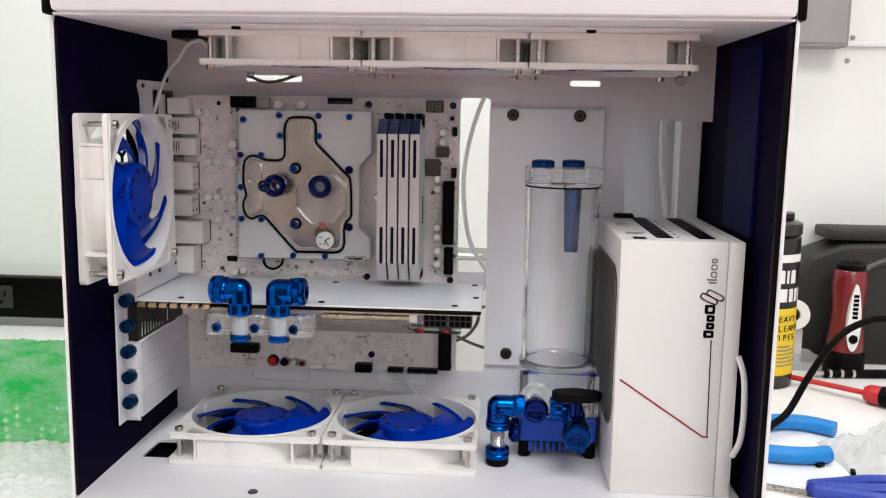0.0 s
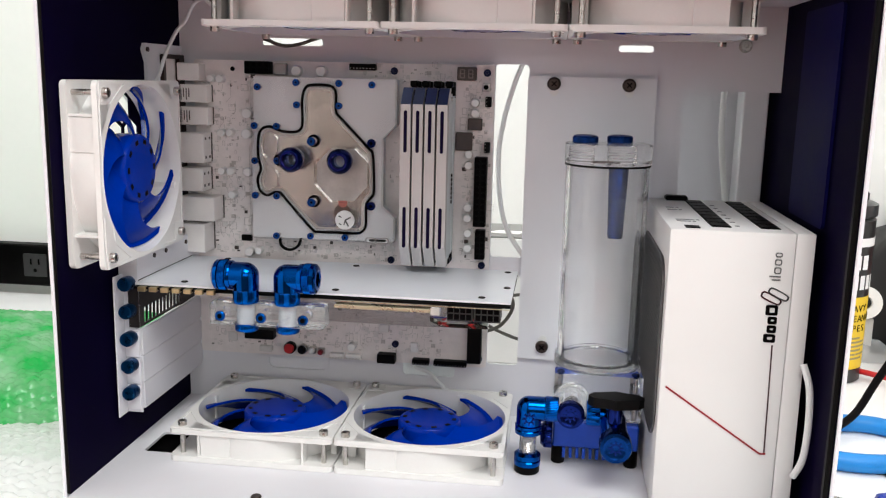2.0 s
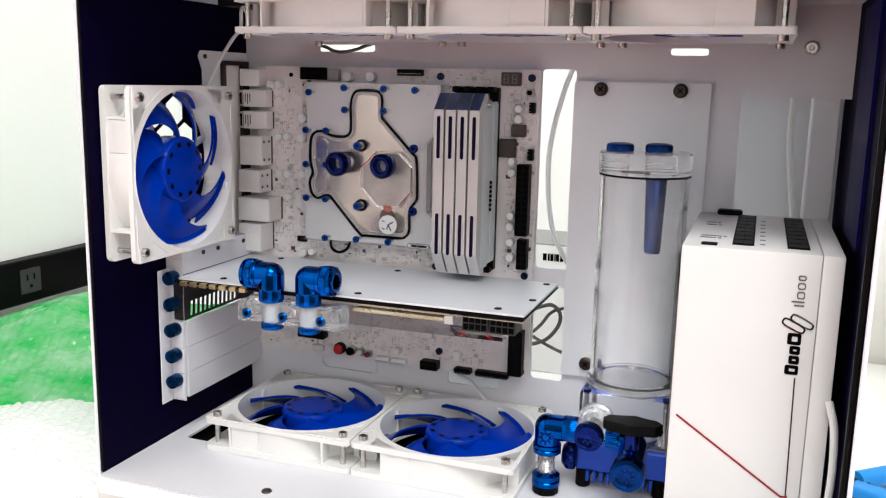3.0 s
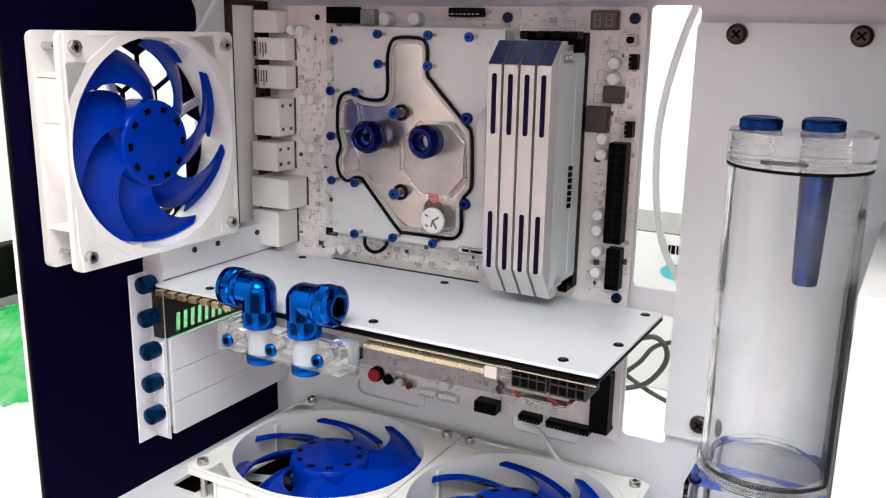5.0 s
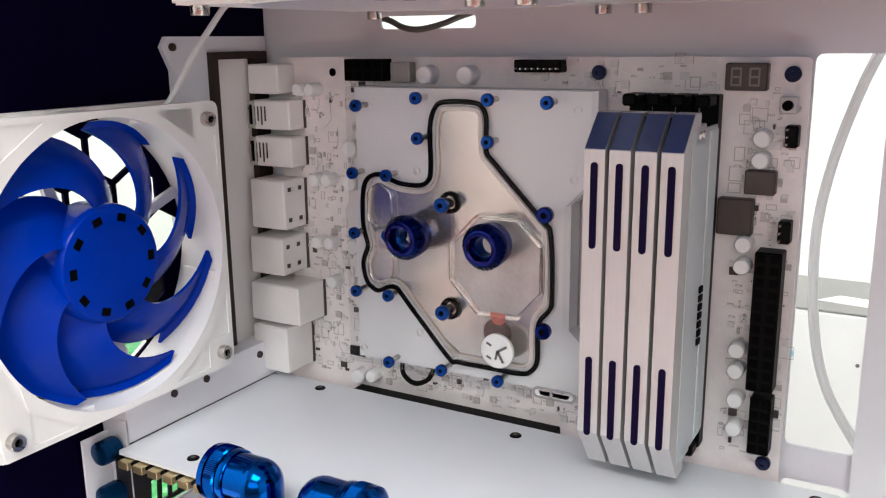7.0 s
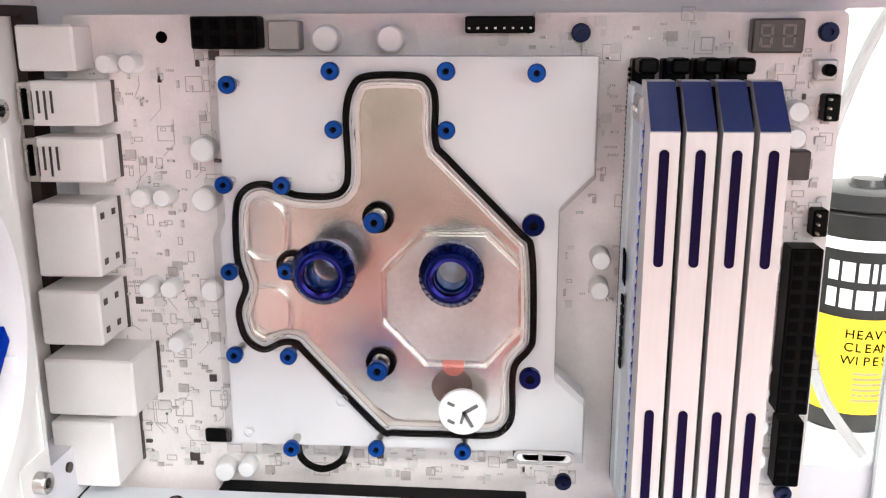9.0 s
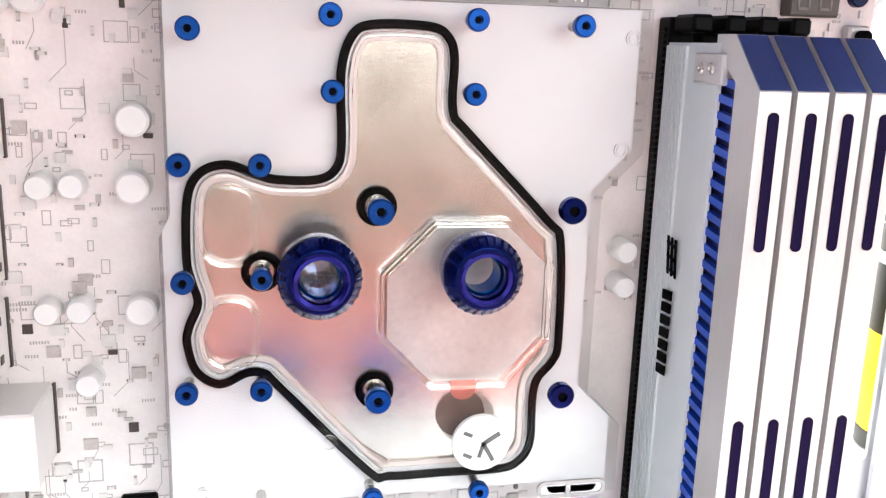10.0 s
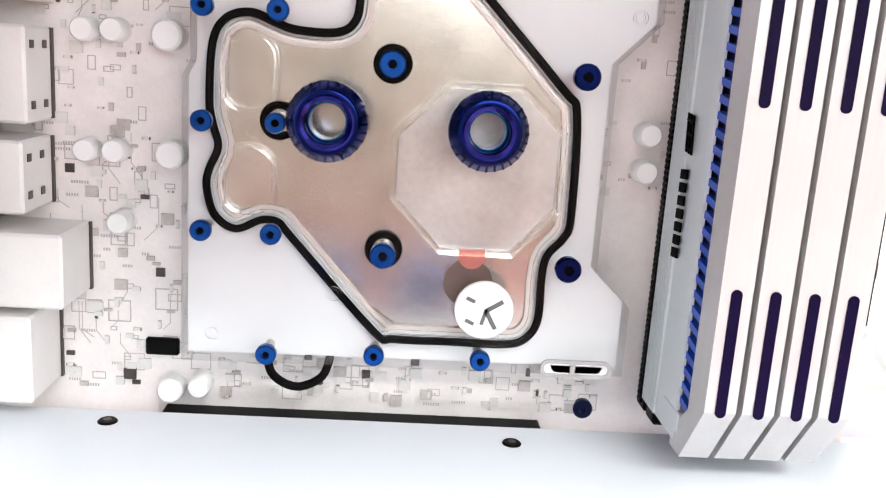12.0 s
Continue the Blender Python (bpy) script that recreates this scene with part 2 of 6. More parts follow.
SILK = material("grey_print", (0.50, 0.46, 0.45), 0.6, vary=0.15, coarse=200, grain=900, bump=0)
PORT_WHITE = material("white_port_cover", (0.85, 0.815, 0.795), 0.5, vary=0.05, coarse=60, grain=900)
CAP_WHITE = material("white_capacitor", (0.86, 0.85, 0.84), 0.35, vary=0.03, coarse=200, grain=900)
GREY_CHIP = material("grey_component", (0.060, 0.045, 0.041), 0.45, vary=0.15, coarse=200, grain=900)
BLOCK_WHITE = material("white_nickel_plate", (0.81, 0.80, 0.81), 0.3, 0.0, vary=0.03, coarse=40, grain=900, bump=0.02)
NICKEL = material("polished_nickel", (0.62, 0.585, 0.545), 0.22, 0.9, vary=0.16, coarse=60, grain=1200, bump=0.05)
ACRYLIC = clear("clear_acrylic", (0.98, 0.98, 0.98), 1.4, gloss=0.4)
ACRYLIC_SOFT = glass("machined_acrylic", (0.97, 0.96, 0.96), 1.22, 0.08)
TUBE_GLASS = glass("clear_tube", (1.0, 1.0, 1.0), 1.42, milk=0.03)
RAM_SILVER = material("brushed_aluminium", (0.58, 0.565, 0.565), 0.42, 0.45, vary=0.08, coarse=60, grain=900, stretch=(1, 1, 0.06), bump=0.08)
RAM_SIDE = material("silver_heatspreader", (0.66, 0.70, 0.71), 0.42, 0.1, vary=0.05, coarse=60, grain=900, stretch=(1, 1, 0.08), bump=0.08)
RAM_TOP = material("blue_grey_aluminium", (0.15, 0.19, 0.31), 0.38, 0.85, vary=0.12, coarse=60, grain=900)
RAM_BLUE = material("blue_fin", (0.012, 0.08, 0.55), 0.35, 0.3, vary=0.15, coarse=90, grain=900)
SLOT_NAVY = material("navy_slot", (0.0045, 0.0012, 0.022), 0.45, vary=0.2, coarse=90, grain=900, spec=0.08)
BACKPLATE = material("satin_backplate", (0.77, 0.79, 0.83), 0.36, 0.1, vary=0.03, coarse=25, grain=1600, bump=0.05)
BRASS = material("gold_edge", (0.62, 0.50, 0.28), 0.3, 0.9, vary=0.15, coarse=120, grain=900)
PSU_WHITE = material("white_psu_paint", (0.77, 0.755, 0.745), 0.5, vary=0.02, coarse=20, grain=1600, bump=0.05)
RED = material("red_paint", (0.5, 0.015, 0.02), 0.4, vary=0.15, coarse=60, grain=700)
RED_DARK = material("dark_red_plastic", (0.17, 0.004, 0.010), 0.3, vary=0.2, coarse=60, grain=700, coat=0.3)
INK = material("black_ink", (0.0015, 0.0012, 0.0015), 0.6, vary=0.2, coarse=90, grain=900, bump=0, spec=0.04)
INK_GREY = material("grey_ink", (0.13, 0.13, 0.13), 0.5, vary=0.1, coarse=90, grain=900, bump=0)
CABLE_WHITE = material("white_cable_sheath", (0.78, 0.78, 0.78), 0.5, vary=0.04, coarse=60, grain=900)
CABLE_GREY = material("dark_cable_sheath", (0.105, 0.10, 0.085), 0.45, vary=0.15, coarse=60, grain=900)
GRILLE = material("dark_grille_metal", (0.10, 0.095, 0.095), 0.4, 0.6, vary=0.15, coarse=90, grain=900)
YELLOW = material("yellow_label", (0.80, 0.55, 0.02), 0.45, vary=0.05, coarse=30, grain=700)
BLUE_GRIP = material("blue_rubber_grip", (0.01, 0.22, 0.62), 0.45, vary=0.1, coarse=40, grain=700)
BLUE_HANDLE = material("blue_plastic_handle", (0.02, 0.05, 0.38), 0.4, vary=0.1, coarse=40, grain=700)
RED_REFLECTOR = material("dull_red_reflector", (0.38, 0.155, 0.14), 0.6, vary=0.08, coarse=4, grain=400, bump=0.1)
WALL_WARM = material("dull_brown_wall_paint", (0.205, 0.185, 0.155), 0.7, vary=0.08, coarse=4, grain=400, bump=0.1)
# ---- room ----
TABLE_Z = -0.06
X0, X1, Y0, Y1, ZF, ZC = -0.91, 2.2, -1.8, 1.38, -0.80, 1.75


def room():
    def slab(name, lo, hi, mat_, label):
        single(name, box(B(), lo, hi), mat_, label, name.split("_")[0], kind="structure")

    # the floor stays out of view; its red is there to tint reflections
    slab("floor", (X0 - 0.1, Y0 - 0.1, ZF - 0.1), (X1 + 0.1, Y1 + 0.1, ZF), RED_FLOOR, "unseen floor of the room, dull red to tint reflections")
    slab("ceiling", (X0 - 0.1, Y0 - 0.1, ZC), (X1 + 0.1, Y1 + 0.1, ZC + 0.1), CEILING, "plain white painted ceiling of the room")
    slab("wall_north", (X0 - 0.1, Y1, ZF), (X1 + 0.1, Y1 + 0.1, ZC), WALL, "plain white painted wall behind the table")
    # unseen wall, given a dull brown that darkens what the metal reflects
    slab("wall_south", (X0 - 0.1, Y0 - 0.1, ZF), (X1 + 0.1, Y0, ZC), WALL_WARM, "unseen plain wall behind the camera, dull brown for darker reflections")
    # out-of-view panel added so the nickel picks up a pink reflection
    slab("trim", (X0, Y0, ZF), (X1, Y0 + 0.012, -0.42), RED_REFLECTOR, "unseen dull red reflector panel along the lower wall")
    slab("wall_west", (X0 - 0.1, Y0, ZF), (X0, Y1, ZC), WALL, "plain white painted wall beside the table")
    slab("wall_east", (X1, Y0, ZF), (X1 + 0.1, Y1, ZC), WALL, "plain white painted wall of the room")
    table = thing("table", (0.3, 0.9, ZF), "white laminate workbench table standing against the wall", "table")
    part("tabletop", box(B(), (X0 + 0.012, 0.35, TABLE_Z - 0.03), (1.5, Y1 - 0.012, TABLE_Z), 0.002), LAMINATE, table)
    for x in (X0 + 0.06, 1.44):
        for y in (0.41, Y1 - 0.07):
            part("leg", box(B(), (x - 0.025, y - 0.025, ZF), (x + 0.025, y + 0.025, TABLE_Z - 0.03), 0.003), DARK_STEEL, table)


def power_rail():
    """A black socket rail on two walls, at the table's back."""
    for name, lo, hi in (("socket_rail", (X0, 0.45, -0.045), (X0 + 0.022, Y1 - 0.03, 0.02)), ("socket_rail", (X0 + 0.022, Y1 - 0.022, -0.045), (0.2, Y1, 0.02))):
        rail = thing(name, lo, "long black plastic socket rail fixed along the wall", "socket rail")
        part("rail_body", box(B(), lo, hi, 0.002), BLACK, rail)
        west = hi[0] - lo[0] < 0.1
        for k in (0.911, 1.13, 1.30) if west else (-0.80, -0.66, -0.4):
            bm, pins = B(), B()
            loop = rrect(k - 0.019, k + 0.019, -0.03, 0.006, 0.002)
            if west:
                plate(bm, [loop], hi[0] - 0.001, hi[0] + 0.0015, "yz")
                for d in (-0.0065, 0.0065):
                    plate(pins, [rect(k + d - 0.0013, k + d + 0.0013, -0.011, -0.002)], hi[0] + 0.001, hi[0] + 0.002, "yz")
                plate(pins, [circle(k, -0.02, 0.0028, 12)], hi[0] + 0.001, hi[0] + 0.002, "yz")
            else:
                plate(bm, [loop], lo[1] + 0.001, lo[1] - 0.0015)
                for d in (-0.0065, 0.0065):
                    plate(pins, [rect(k + d - 0.0013, k + d + 0.0013, -0.011, -0.002)], lo[1] - 0.001, lo[1] - 0.002)
                plate(pins, [circle(k, -0.02, 0.0028, 12)], lo[1] - 0.001, lo[1] - 0.002)
            socket = part("socket", bm, GREY_SOCKET, rail, "dark grey wall socket")
            part("pin_holes", pins, INK, socket)


GREY_SOCKET = material("dark_grey_plastic", (0.035, 0.033, 0.035), 0.4, vary=0.15)

# ---- the computer case ----
CX0, CX1, CY0, CZ0, CZ1 = -0.311, 0.163, 0.605, 0.0105, 0.345
TRAY = 0.806


def hex_loops(cu, cv, reach, pitch, r):
    out = []
    for row in range(-4, 5):
        for col in range(-4, 5):
            u = cu + (col + 0.5 * (row % 2)) * pitch
            v = cv + row * pitch * 0.866
            if math.hypot(u - cu, v - cv) < reach:
                out.append(circle(u, v, r, 6, 30))
    return out


def computer_case():
    case = thing("computer_case", (-0.074, 0.75, TABLE_Z), "large white open computer case with dark navy inside panels", "computer case")
    # motherboard tray with its cut-outs
    holes = [
        rrect(-0.0525, -0.0265, 0.1455, 0.2985, 0.003), rrect(-0.0525, -0.027, 0.0545, 0.131, 0.003),
        rrect(-0.241, -0.1915, 0.3098, 0.3155, 0.002), rrect(0.041, 0.067, 0.3095, 0.3145, 0.002),
        rrect(-0.123, -0.079, 0.0405, 0.0535, 0.003), rrect(-0.2395, -0.1885, 0.0395, 0.0515, 0.0055),
    ]
    outline = [(CX0, CZ0), (0.092, CZ0), (0.092, 0.2815), (CX1, 0.2815), (CX1, CZ1), (CX0, CZ1)]
    part("tray_panel", plate(B(), [outline] + holes, TRAY, TRAY + 0.0015), CASE_WHITE, case, "white painted steel motherboard tray with cut-outs")
    bm = B()
    plate(bm, [rrect(-0.2415, -0.1865, 0.0375, 0.0535, 0.0065), rrect(-0.2395, -0.1885, 0.0395, 0.0515, 0.0055)], TRAY - 0.0008, TRAY + 0.0002)
    part("embossed_rim", bm, CASE_WHITE, case)
    part("slot_back", box(B(), (-0.245, TRAY + 0.0045, 0.033), (-0.183, TRAY + 0.0057, 0.058)), CASE_WHITE, case)
    part("slot_film", box(B(), (-0.126, TRAY + 0.0050, 0.037), (-0.076, TRAY + 0.0054, 0.057)), PALE_FILM, case, "pale bluish plastic sheet behind a slot")
    # floor with lip
    slot = rrect(-0.296, -0.272, 0.685, 0.722, 0.003)
    screw_hole = circle(-0.19, 0.628, 0.003, 12)
    part("floor_panel", plate(B(), [rect(CX0, CX1, CY0, 0.88), slot, screw_hole, circle(-0.2100, 0.7315, 0.056, 40), circle(-0.0890, 0.7315, 0.056, 40)], CZ0 - 0.002, CZ0, "xy"), CASE_WHITE, case, "white painted steel floor panel")
    part("base_box", box(B(), (CX0 - 0.004, CY0, TABLE_Z + 0.015), (CX1 + 0.004, 0.88, CZ0 - 0.0085), 0.002), CASE_BASE, case, "brushed light metal base")
    # black sheet stands in for the darkness below the floor openings
    part("floor_shade_sheet", box(B(), (CX0 + 0.003, CY0 + 0.004, CZ0 - 0.0084), (CX1 - 0.003, 0.876, CZ0 - 0.0075)), INK, case, "black sheet standing for the shade under the floor")
    lip = box(B(), (CX0 + 0.001, CY0 - 0.0018, CZ0 - 0.012), (CX1 - 0.001, CY0 - 0.0002, CZ0 - 0.0005), 0.0005)
    part("floor_lip", lip, CASE_WHITE, case)
    for x in (CX0 + 0.03, CX1 - 0.03):
        for y in (CY0 + 0.03, 0.85):
            part("foot", cyl(B(), (x, y, TABLE_Z), (0, 0, 1), 0.014, 0.0155, 20, 0.002), RUBBER, case)
    # rear panel: navy inside, white outside, with fan vent and card openings
    fan_vent = hex_loops(0.682, 0.2205, 0.05, 0.0235, 0.0122)
    cards = rect(0.703, 0.792, 0.050, 0.133)
    ports = rect(0.752, 0.800, 0.150, 0.298)
    part("rear_panel", plate(B(), [rect(CY0 + 0.0055, 0.88, CZ0, CZ1 + 0.01), cards, ports] + fan_vent, CX0 - 0.0015, CX0, "yz"), CASE_NAVY, case, "dark navy inner face of the rear panel")
    outer = plate(B(), [rect(CY0 + 0.0055, 0.88, CZ0 - 0.01, CZ1 + 0.01), cards, ports, circle(0.682, 0.2205, 0.058, 40)], CX0 - 0.004, CX0 - 0.0017, "yz")
    part("rear_shell", outer, CASE_WHITE, case, "white outer shell of the rear panel")
    part("edge_strip", box(B(), (CX0 - 0.0042, CY0 + 0.0035, CZ0 - 0.01), (CX0 - 0.0018, CY0 + 0.0054, CZ1 - 0.002), 0.0005), CASE_WHITE, case)
    part("edge_seal", box(B(), (CX0 - 0.0017, CY0 + 0.0040, CZ0 + 0.001), (CX0 + 0.0004, CY0 + 0.0054, CZ1 - 0.004), 0.0004), BLACK, case)
    # front panel
    part("front_panel", box(B(), (CX1, CY0, CZ0), (CX1 + 0.0008, 0.88, CZ1 + 0.01)), CASE_NAVY, case, "dark navy inner face of the front panel")
    part("front_shell", box(B(), (CX1 + 0.0010, CY0, CZ0 - 0.01), (CX1 + 0.0026, 0.88, CZ1 + 0.01)), CASE_WHITE, case, "white outer shell of the front panel")
    part("edge_strip", box(B(), (CX1 + 0.0003, CY0 - 0.002, CZ0 - 0.01), (CX1 + 0.0027, CY0 - 0.0002, CZ1 - 0.002), 0.0005), CASE_WHITE, case)
    part("edge_seal", box(B(), (CX1 - 0.0032, CY0 - 0.001, CZ0 + 0.001), (CX1 - 0.0001, CY0 + 0.004, CZ1 - 0.004), 0.0008), BLACK, case)
    # the front panel's blue glow is put into this plate's bluer colour
    rib = B()
    plate(rib, [rrect(0.664, 0.745, 0.20, 0.336, 0.004)], CX1 - 0.0022, CX1 - 0.0002, "yz")
    part("glow_plate", rib, NAVY_LIT, case, "bluer plate for the blue glow on the front panel")
    # top
    part("top_panel", box(B(), (CX0 - 0.001, CY0 - 0.004, CZ1 + 0.0008), (CX1 + 0.001, 0.88, CZ1 + 0.036), 0.004, 2), CASE_WHITE, case, "white painted top cover")
    part("ceiling_panel", box(B(), (CX0, CY0, CZ1 - 0.001), (CX1, 0.88, CZ1 + 0.0006)), CASE_WHITE, case)
    for x0, x1 in ((CX0 - 0.0065, CX0 - 0.0011), (CX1 + 0.0011, CX1 + 0.0065)):
        part("corner_trim", box(B(), (x0, CY0 - 0.003, CZ1 - 0.001), (x1, 0.88, CZ1 + 0.036), 0.002, 2), BLACK, case, "black plastic corner trim")
    # fan rail under the top
    bm = B()
    plate(bm, [rect(-0.2415, 0.1235, 0.648, 0.80)] + [circle(x, 0.735, 0.056, 32) for x in (-0.1795, -0.059, 0.0615)] + [rrect(x - 0.004, x + 0.004, 0.655, 0.659, 0.0018) for x in (-0.205, 0.043)], 0.3425, 0.3437, "xy")
    part("fan_rail", bm, CASE_WHITE, case, "white sheet metal rail that holds the top fans")
    for x in (-0.205, 0.043):
        part("rail_screw", cyl(B(), (x, 0.657, 0.3405), (0, 0, 1), 0.0034, 0.003, 14, 0.0006), BLACK, case)
    part("rail_block", box(B(), (-0.268, 0.70, 0.3375), (-0.243, 0.735, 0.3435), 0.001), BLACK, case)
    # recessed panel seen through the gap beside the power supply
    part("recess_panel", box(B(), (0.085, 0.866, CZ0), (CX1, 0.8675, 0.30)), CASE_WHITE, case)
    part("recess_rib", box(B(), (0.139, 0.82, CZ0), (0.158, 0.8455, 0.2995), 0.001), CASE_WHITE, case)
    part("tray_screw", lathe(B(), [(0, 0.0018), (0.0012, 0.0018), (0.0018, 0.0030), (0.0036, 0.0030), (0.0046, 0.0014), (0.0050, 0), (0, 0)], along((0.1345, TRAY, 0.3155), (0, -1, 0)), 24), STEEL, case)
    # small screws along the floor and tray
    part("floor_screw", cyl(B(), (-0.19, 0.628, CZ0 - 0.001), (0, 0, 1), 0.0036, 0.0022, 16, 0.0006), DARK_STEEL, case)
    # ledge and bracket behind the rear fan
    bm = plate(B(), [rect(0.688, 0.80, 0.1394, 0.158)], CX0 + 0.0003, CX0 + 0.0145, "yz")
    part("rear_ledge", bm, CASE_WHITE, case)
    for y in (0.715, 0.735, 0.772):
        part("ledge_screw", cyl(B(), (CX0 + 0.0140, y, 0.1525), (1, 0, 0), 0.0018, 0.0014, 10), DARK_STEEL, case)
    tab = plate(B(), [[(0.7405, 0.150), (0.7622, 0.150), (0.7622, 0.3005), (0.803, 0.3005), (0.803, 0.3075), (0.7385, 0.3075), (0.7355, 0.3030), (0.7405, 0.2930)]], CX0 + 0.0003, CX0 + 0.0028, "yz")
    part("rear_bracket", tab, CASE_WHITE, case)
    part("bracket_screw", cyl(B(), (CX0 + 0.0027, 0.7410, 0.3030), (1, 0, 0), 0.0018, 0.0014, 10), DARK_STEEL, case)
    # strip that the card screws bite into
    bm = plate(B(), [rect(CX0 + 0.0003, -0.2965, 0.0395, 0.150)], 0.6875, 0.6885)
    part("card_rail", bm, CASE_WHITE, case)
    part("card_rail_side", box(B(), (CX0 + 0.0003, 0.6886, 0.0396), (CX0 + 0.0013, 0.7028, 0.1498)), CASE_WHITE, case)
    part("card_rail_lip", box(B(), (-0.3084, 0.6735, 0.0396), (-0.3073, 0.6874, 0.1440), 0.0003), CASE_WHITE, case, "white folded lip beside the card screws")
    part("rail_rivet", cyl(B(), (-0.3065, 0.6876, 0.0450), (0, -1, 0), 0.0016, 0.0008, 10), INK, case)


PALE_FILM = material("pale_blue_film", (0.86, 0.90, 0.90), 0.3, vary=0.08, coarse=60)
CASE_BASE = material("brushed_base_metal", (0.70, 0.66, 0.64), 0.38, 0.5, vary=0.06, coarse=40, grain=900, stretch=(0.05, 1, 1), bump=0.08)




# ---- fans ----
def case_fan():
    """A 120 mm fan, its middle at the origin, its face up z."""
    fan = thing("case_fan", (0, 0, 0), "white square computer fan with blue blades", "fan", "case fans")
    bm = B()
    h = 0.0125
    for z0, z1 in ((h - 0.0042, h - 0.0006), (-h, -h + 0.0042)):
        plate(bm, [rrect(-0.06, 0.06, -0.06, 0.06, 0.004), circle(0, 0, 0.0574, 64)], z0, z1, "xy")
    pockets = []
    for sx in (-1, 1):
        for sy in (-1, 1):
            pockets.append([(sx * 0.0255, sy * 0.0578), (sx * 0.0450, sy * 0.0578), (sx * 0.0450, sy * 0.0448)])
            pockets.append([(sx * 0.0578, sy * 0.0255), (sx * 0.0578, sy * 0.0450), (sx * 0.0448, sy * 0.0450)])
    plate(bm, [rrect(-0.06, 0.06, -0.06, 0.06, 0.004), circle(0, 0, 0.0574, 64)] + pockets, h - 0.0006, h, "xy")
    lathe(bm, [(0.0574, h), (0.0568, 0), (0.0574, -h), (0.0594, -h + 0.001), (0.0594, h - 0.001), (0.0574, h)], seg=64)
    for sx in (-1, 1):
        for sy in (-1, 1):
            box(bm, (min(sx * 0.0375, sx * 0.0392), min(sy * 0.048, sy * 0.0585), -h + 0.003), (max(sx * 0.0375, sx * 0.0392), max(sy * 0.048, sy * 0.0585), h - 0.003))
    # flat boxed-in stretch of each flank
    for a in (0, 90, 180, 270):
        box(bm, (0.0150, 0.0535, -h + 0.003), (0.0372, 0.0582, h - 0.003), 0.0004, m=pose(0, 0, 0, 0, 0, a))
    # four struts and the motor cup at the back
    for a in (20, 110, 200, 290):
        box(bm, (0.018, -0.0022, -h + 0.0004), (0.0572, 0.0022, -h + 0.0030), m=pose(0, 0, 0, 0, 0, a))
    cyl(bm, (0, 0, -h + 0.0002), (0, 0, 1), 0.021, 0.005, 32)
    part("frame", bm, FAN_WHITE, fan, "white plastic fan frame")
    bm = B()
    lathe(bm, [(0, 0.0098), (0.0150, 0.0100), (0.0205, 0.0100), (0.0226, 0.0094), (0.0237, 0.0080), (0.0240, 0.0060), (0.0240, -0.0060), (0.0215, -0.0060), (0, -0.0060)], seg=48)
    rotor = part("hub", bm, FAN_BLUE, fan, "blue plastic hub")
    pieces("hub_slot", box(B(), (0.0172, -0.0021, 0.0092), (0.0203, 0.0021, 0.01015)), INK, rotor, [pose(0, 0, 0, 0, 0, 36 * k + 18) for k in range(10)])
    bm = B()
    blade(bm)
    me = mesh_of("blade", bm, FAN_BLUE)
    for k in range(7):
        ob = part("blade", me, None, fan)
        ob.matrix_basis = pose(0, 0, 0, 0, 0, 360 / 7 * k - 14)
    for sx in (-1, 1):
        for sy in (-1, 1):
            bm = B()
            x, y = 0.0525 * sx, 0.0525 * sy
            lathe(bm, [(0.0013, h + 0.0004), (0.0016, h + 0.0018), (0.0016, h + 0.0032), (0.0030, h + 0.0034), (0.0032, h + 0.0030), (0.0032, h), (0.0019, h - 0.0002), (0.0019, -h + 0.001), (0, -h + 0.001)], Matrix.Translation((x, y, 0)), 16)
            screw = part("screw", bm, STEEL, fan)
            part("hex_recess", cyl(B(), (x, y, h + 0.0007), (0, 0, 1), 0.0015, 0.0011, 6), INK, screw)
    return fan


def blade(bm):
    """A sickle-shaped blade: the front edge sweeps forward with the radius, the chord falls away behind it."""
    rows, cols = 14, 9
    grid = []
    for i in range(rows):
        f = i / (rows - 1)
        r = 0.0230 + (0.0559 - 0.0230) * f
        front = radians(52 * min(f, 0.92) ** 1.35 - 60 * max(0.0, f - 0.92))
        chord = radians(47 - 4 * f)
        line = []
        for j in range(cols):
            g = j / (cols - 1)
            a = front - chord * g * (1.0 - 0.06 * math.sin(math.pi * f))
            z = 0.0090 - 0.0130 * (g ** 0.9) + 0.0016 * math.sin(math.pi * g)
            line.append((r * math.cos(a), r * math.sin(a), z - 0.0008 * f))
        grid.append(line)
    for side in (0, 1):
        vs = [[bm.verts.new((x, y, z - side * 0.0019)) for x, y, z in line] for line in grid]
        for i in range(rows - 1):
            for j in range(cols - 1):
                bm.faces.new((vs[i][j], vs[i + 1][j], vs[i + 1][j + 1], vs[i][j + 1]))
        if side == 0:
            top = vs
        else:
            rim = [(i, 0) for i in range(rows)] + [(rows - 1, j) for j in range(1, cols)] + [(i, cols - 1) for i in range(rows - 2, -1, -1)] + [(0, j) for j in range(cols - 2, 0, -1)]
            for k in range(len(rim)):
                (a, b), (c, d) = rim[k - 1], rim[k]
                bm.faces.new((top[a][b], top[c][d], vs[c][d], vs[a][b]))


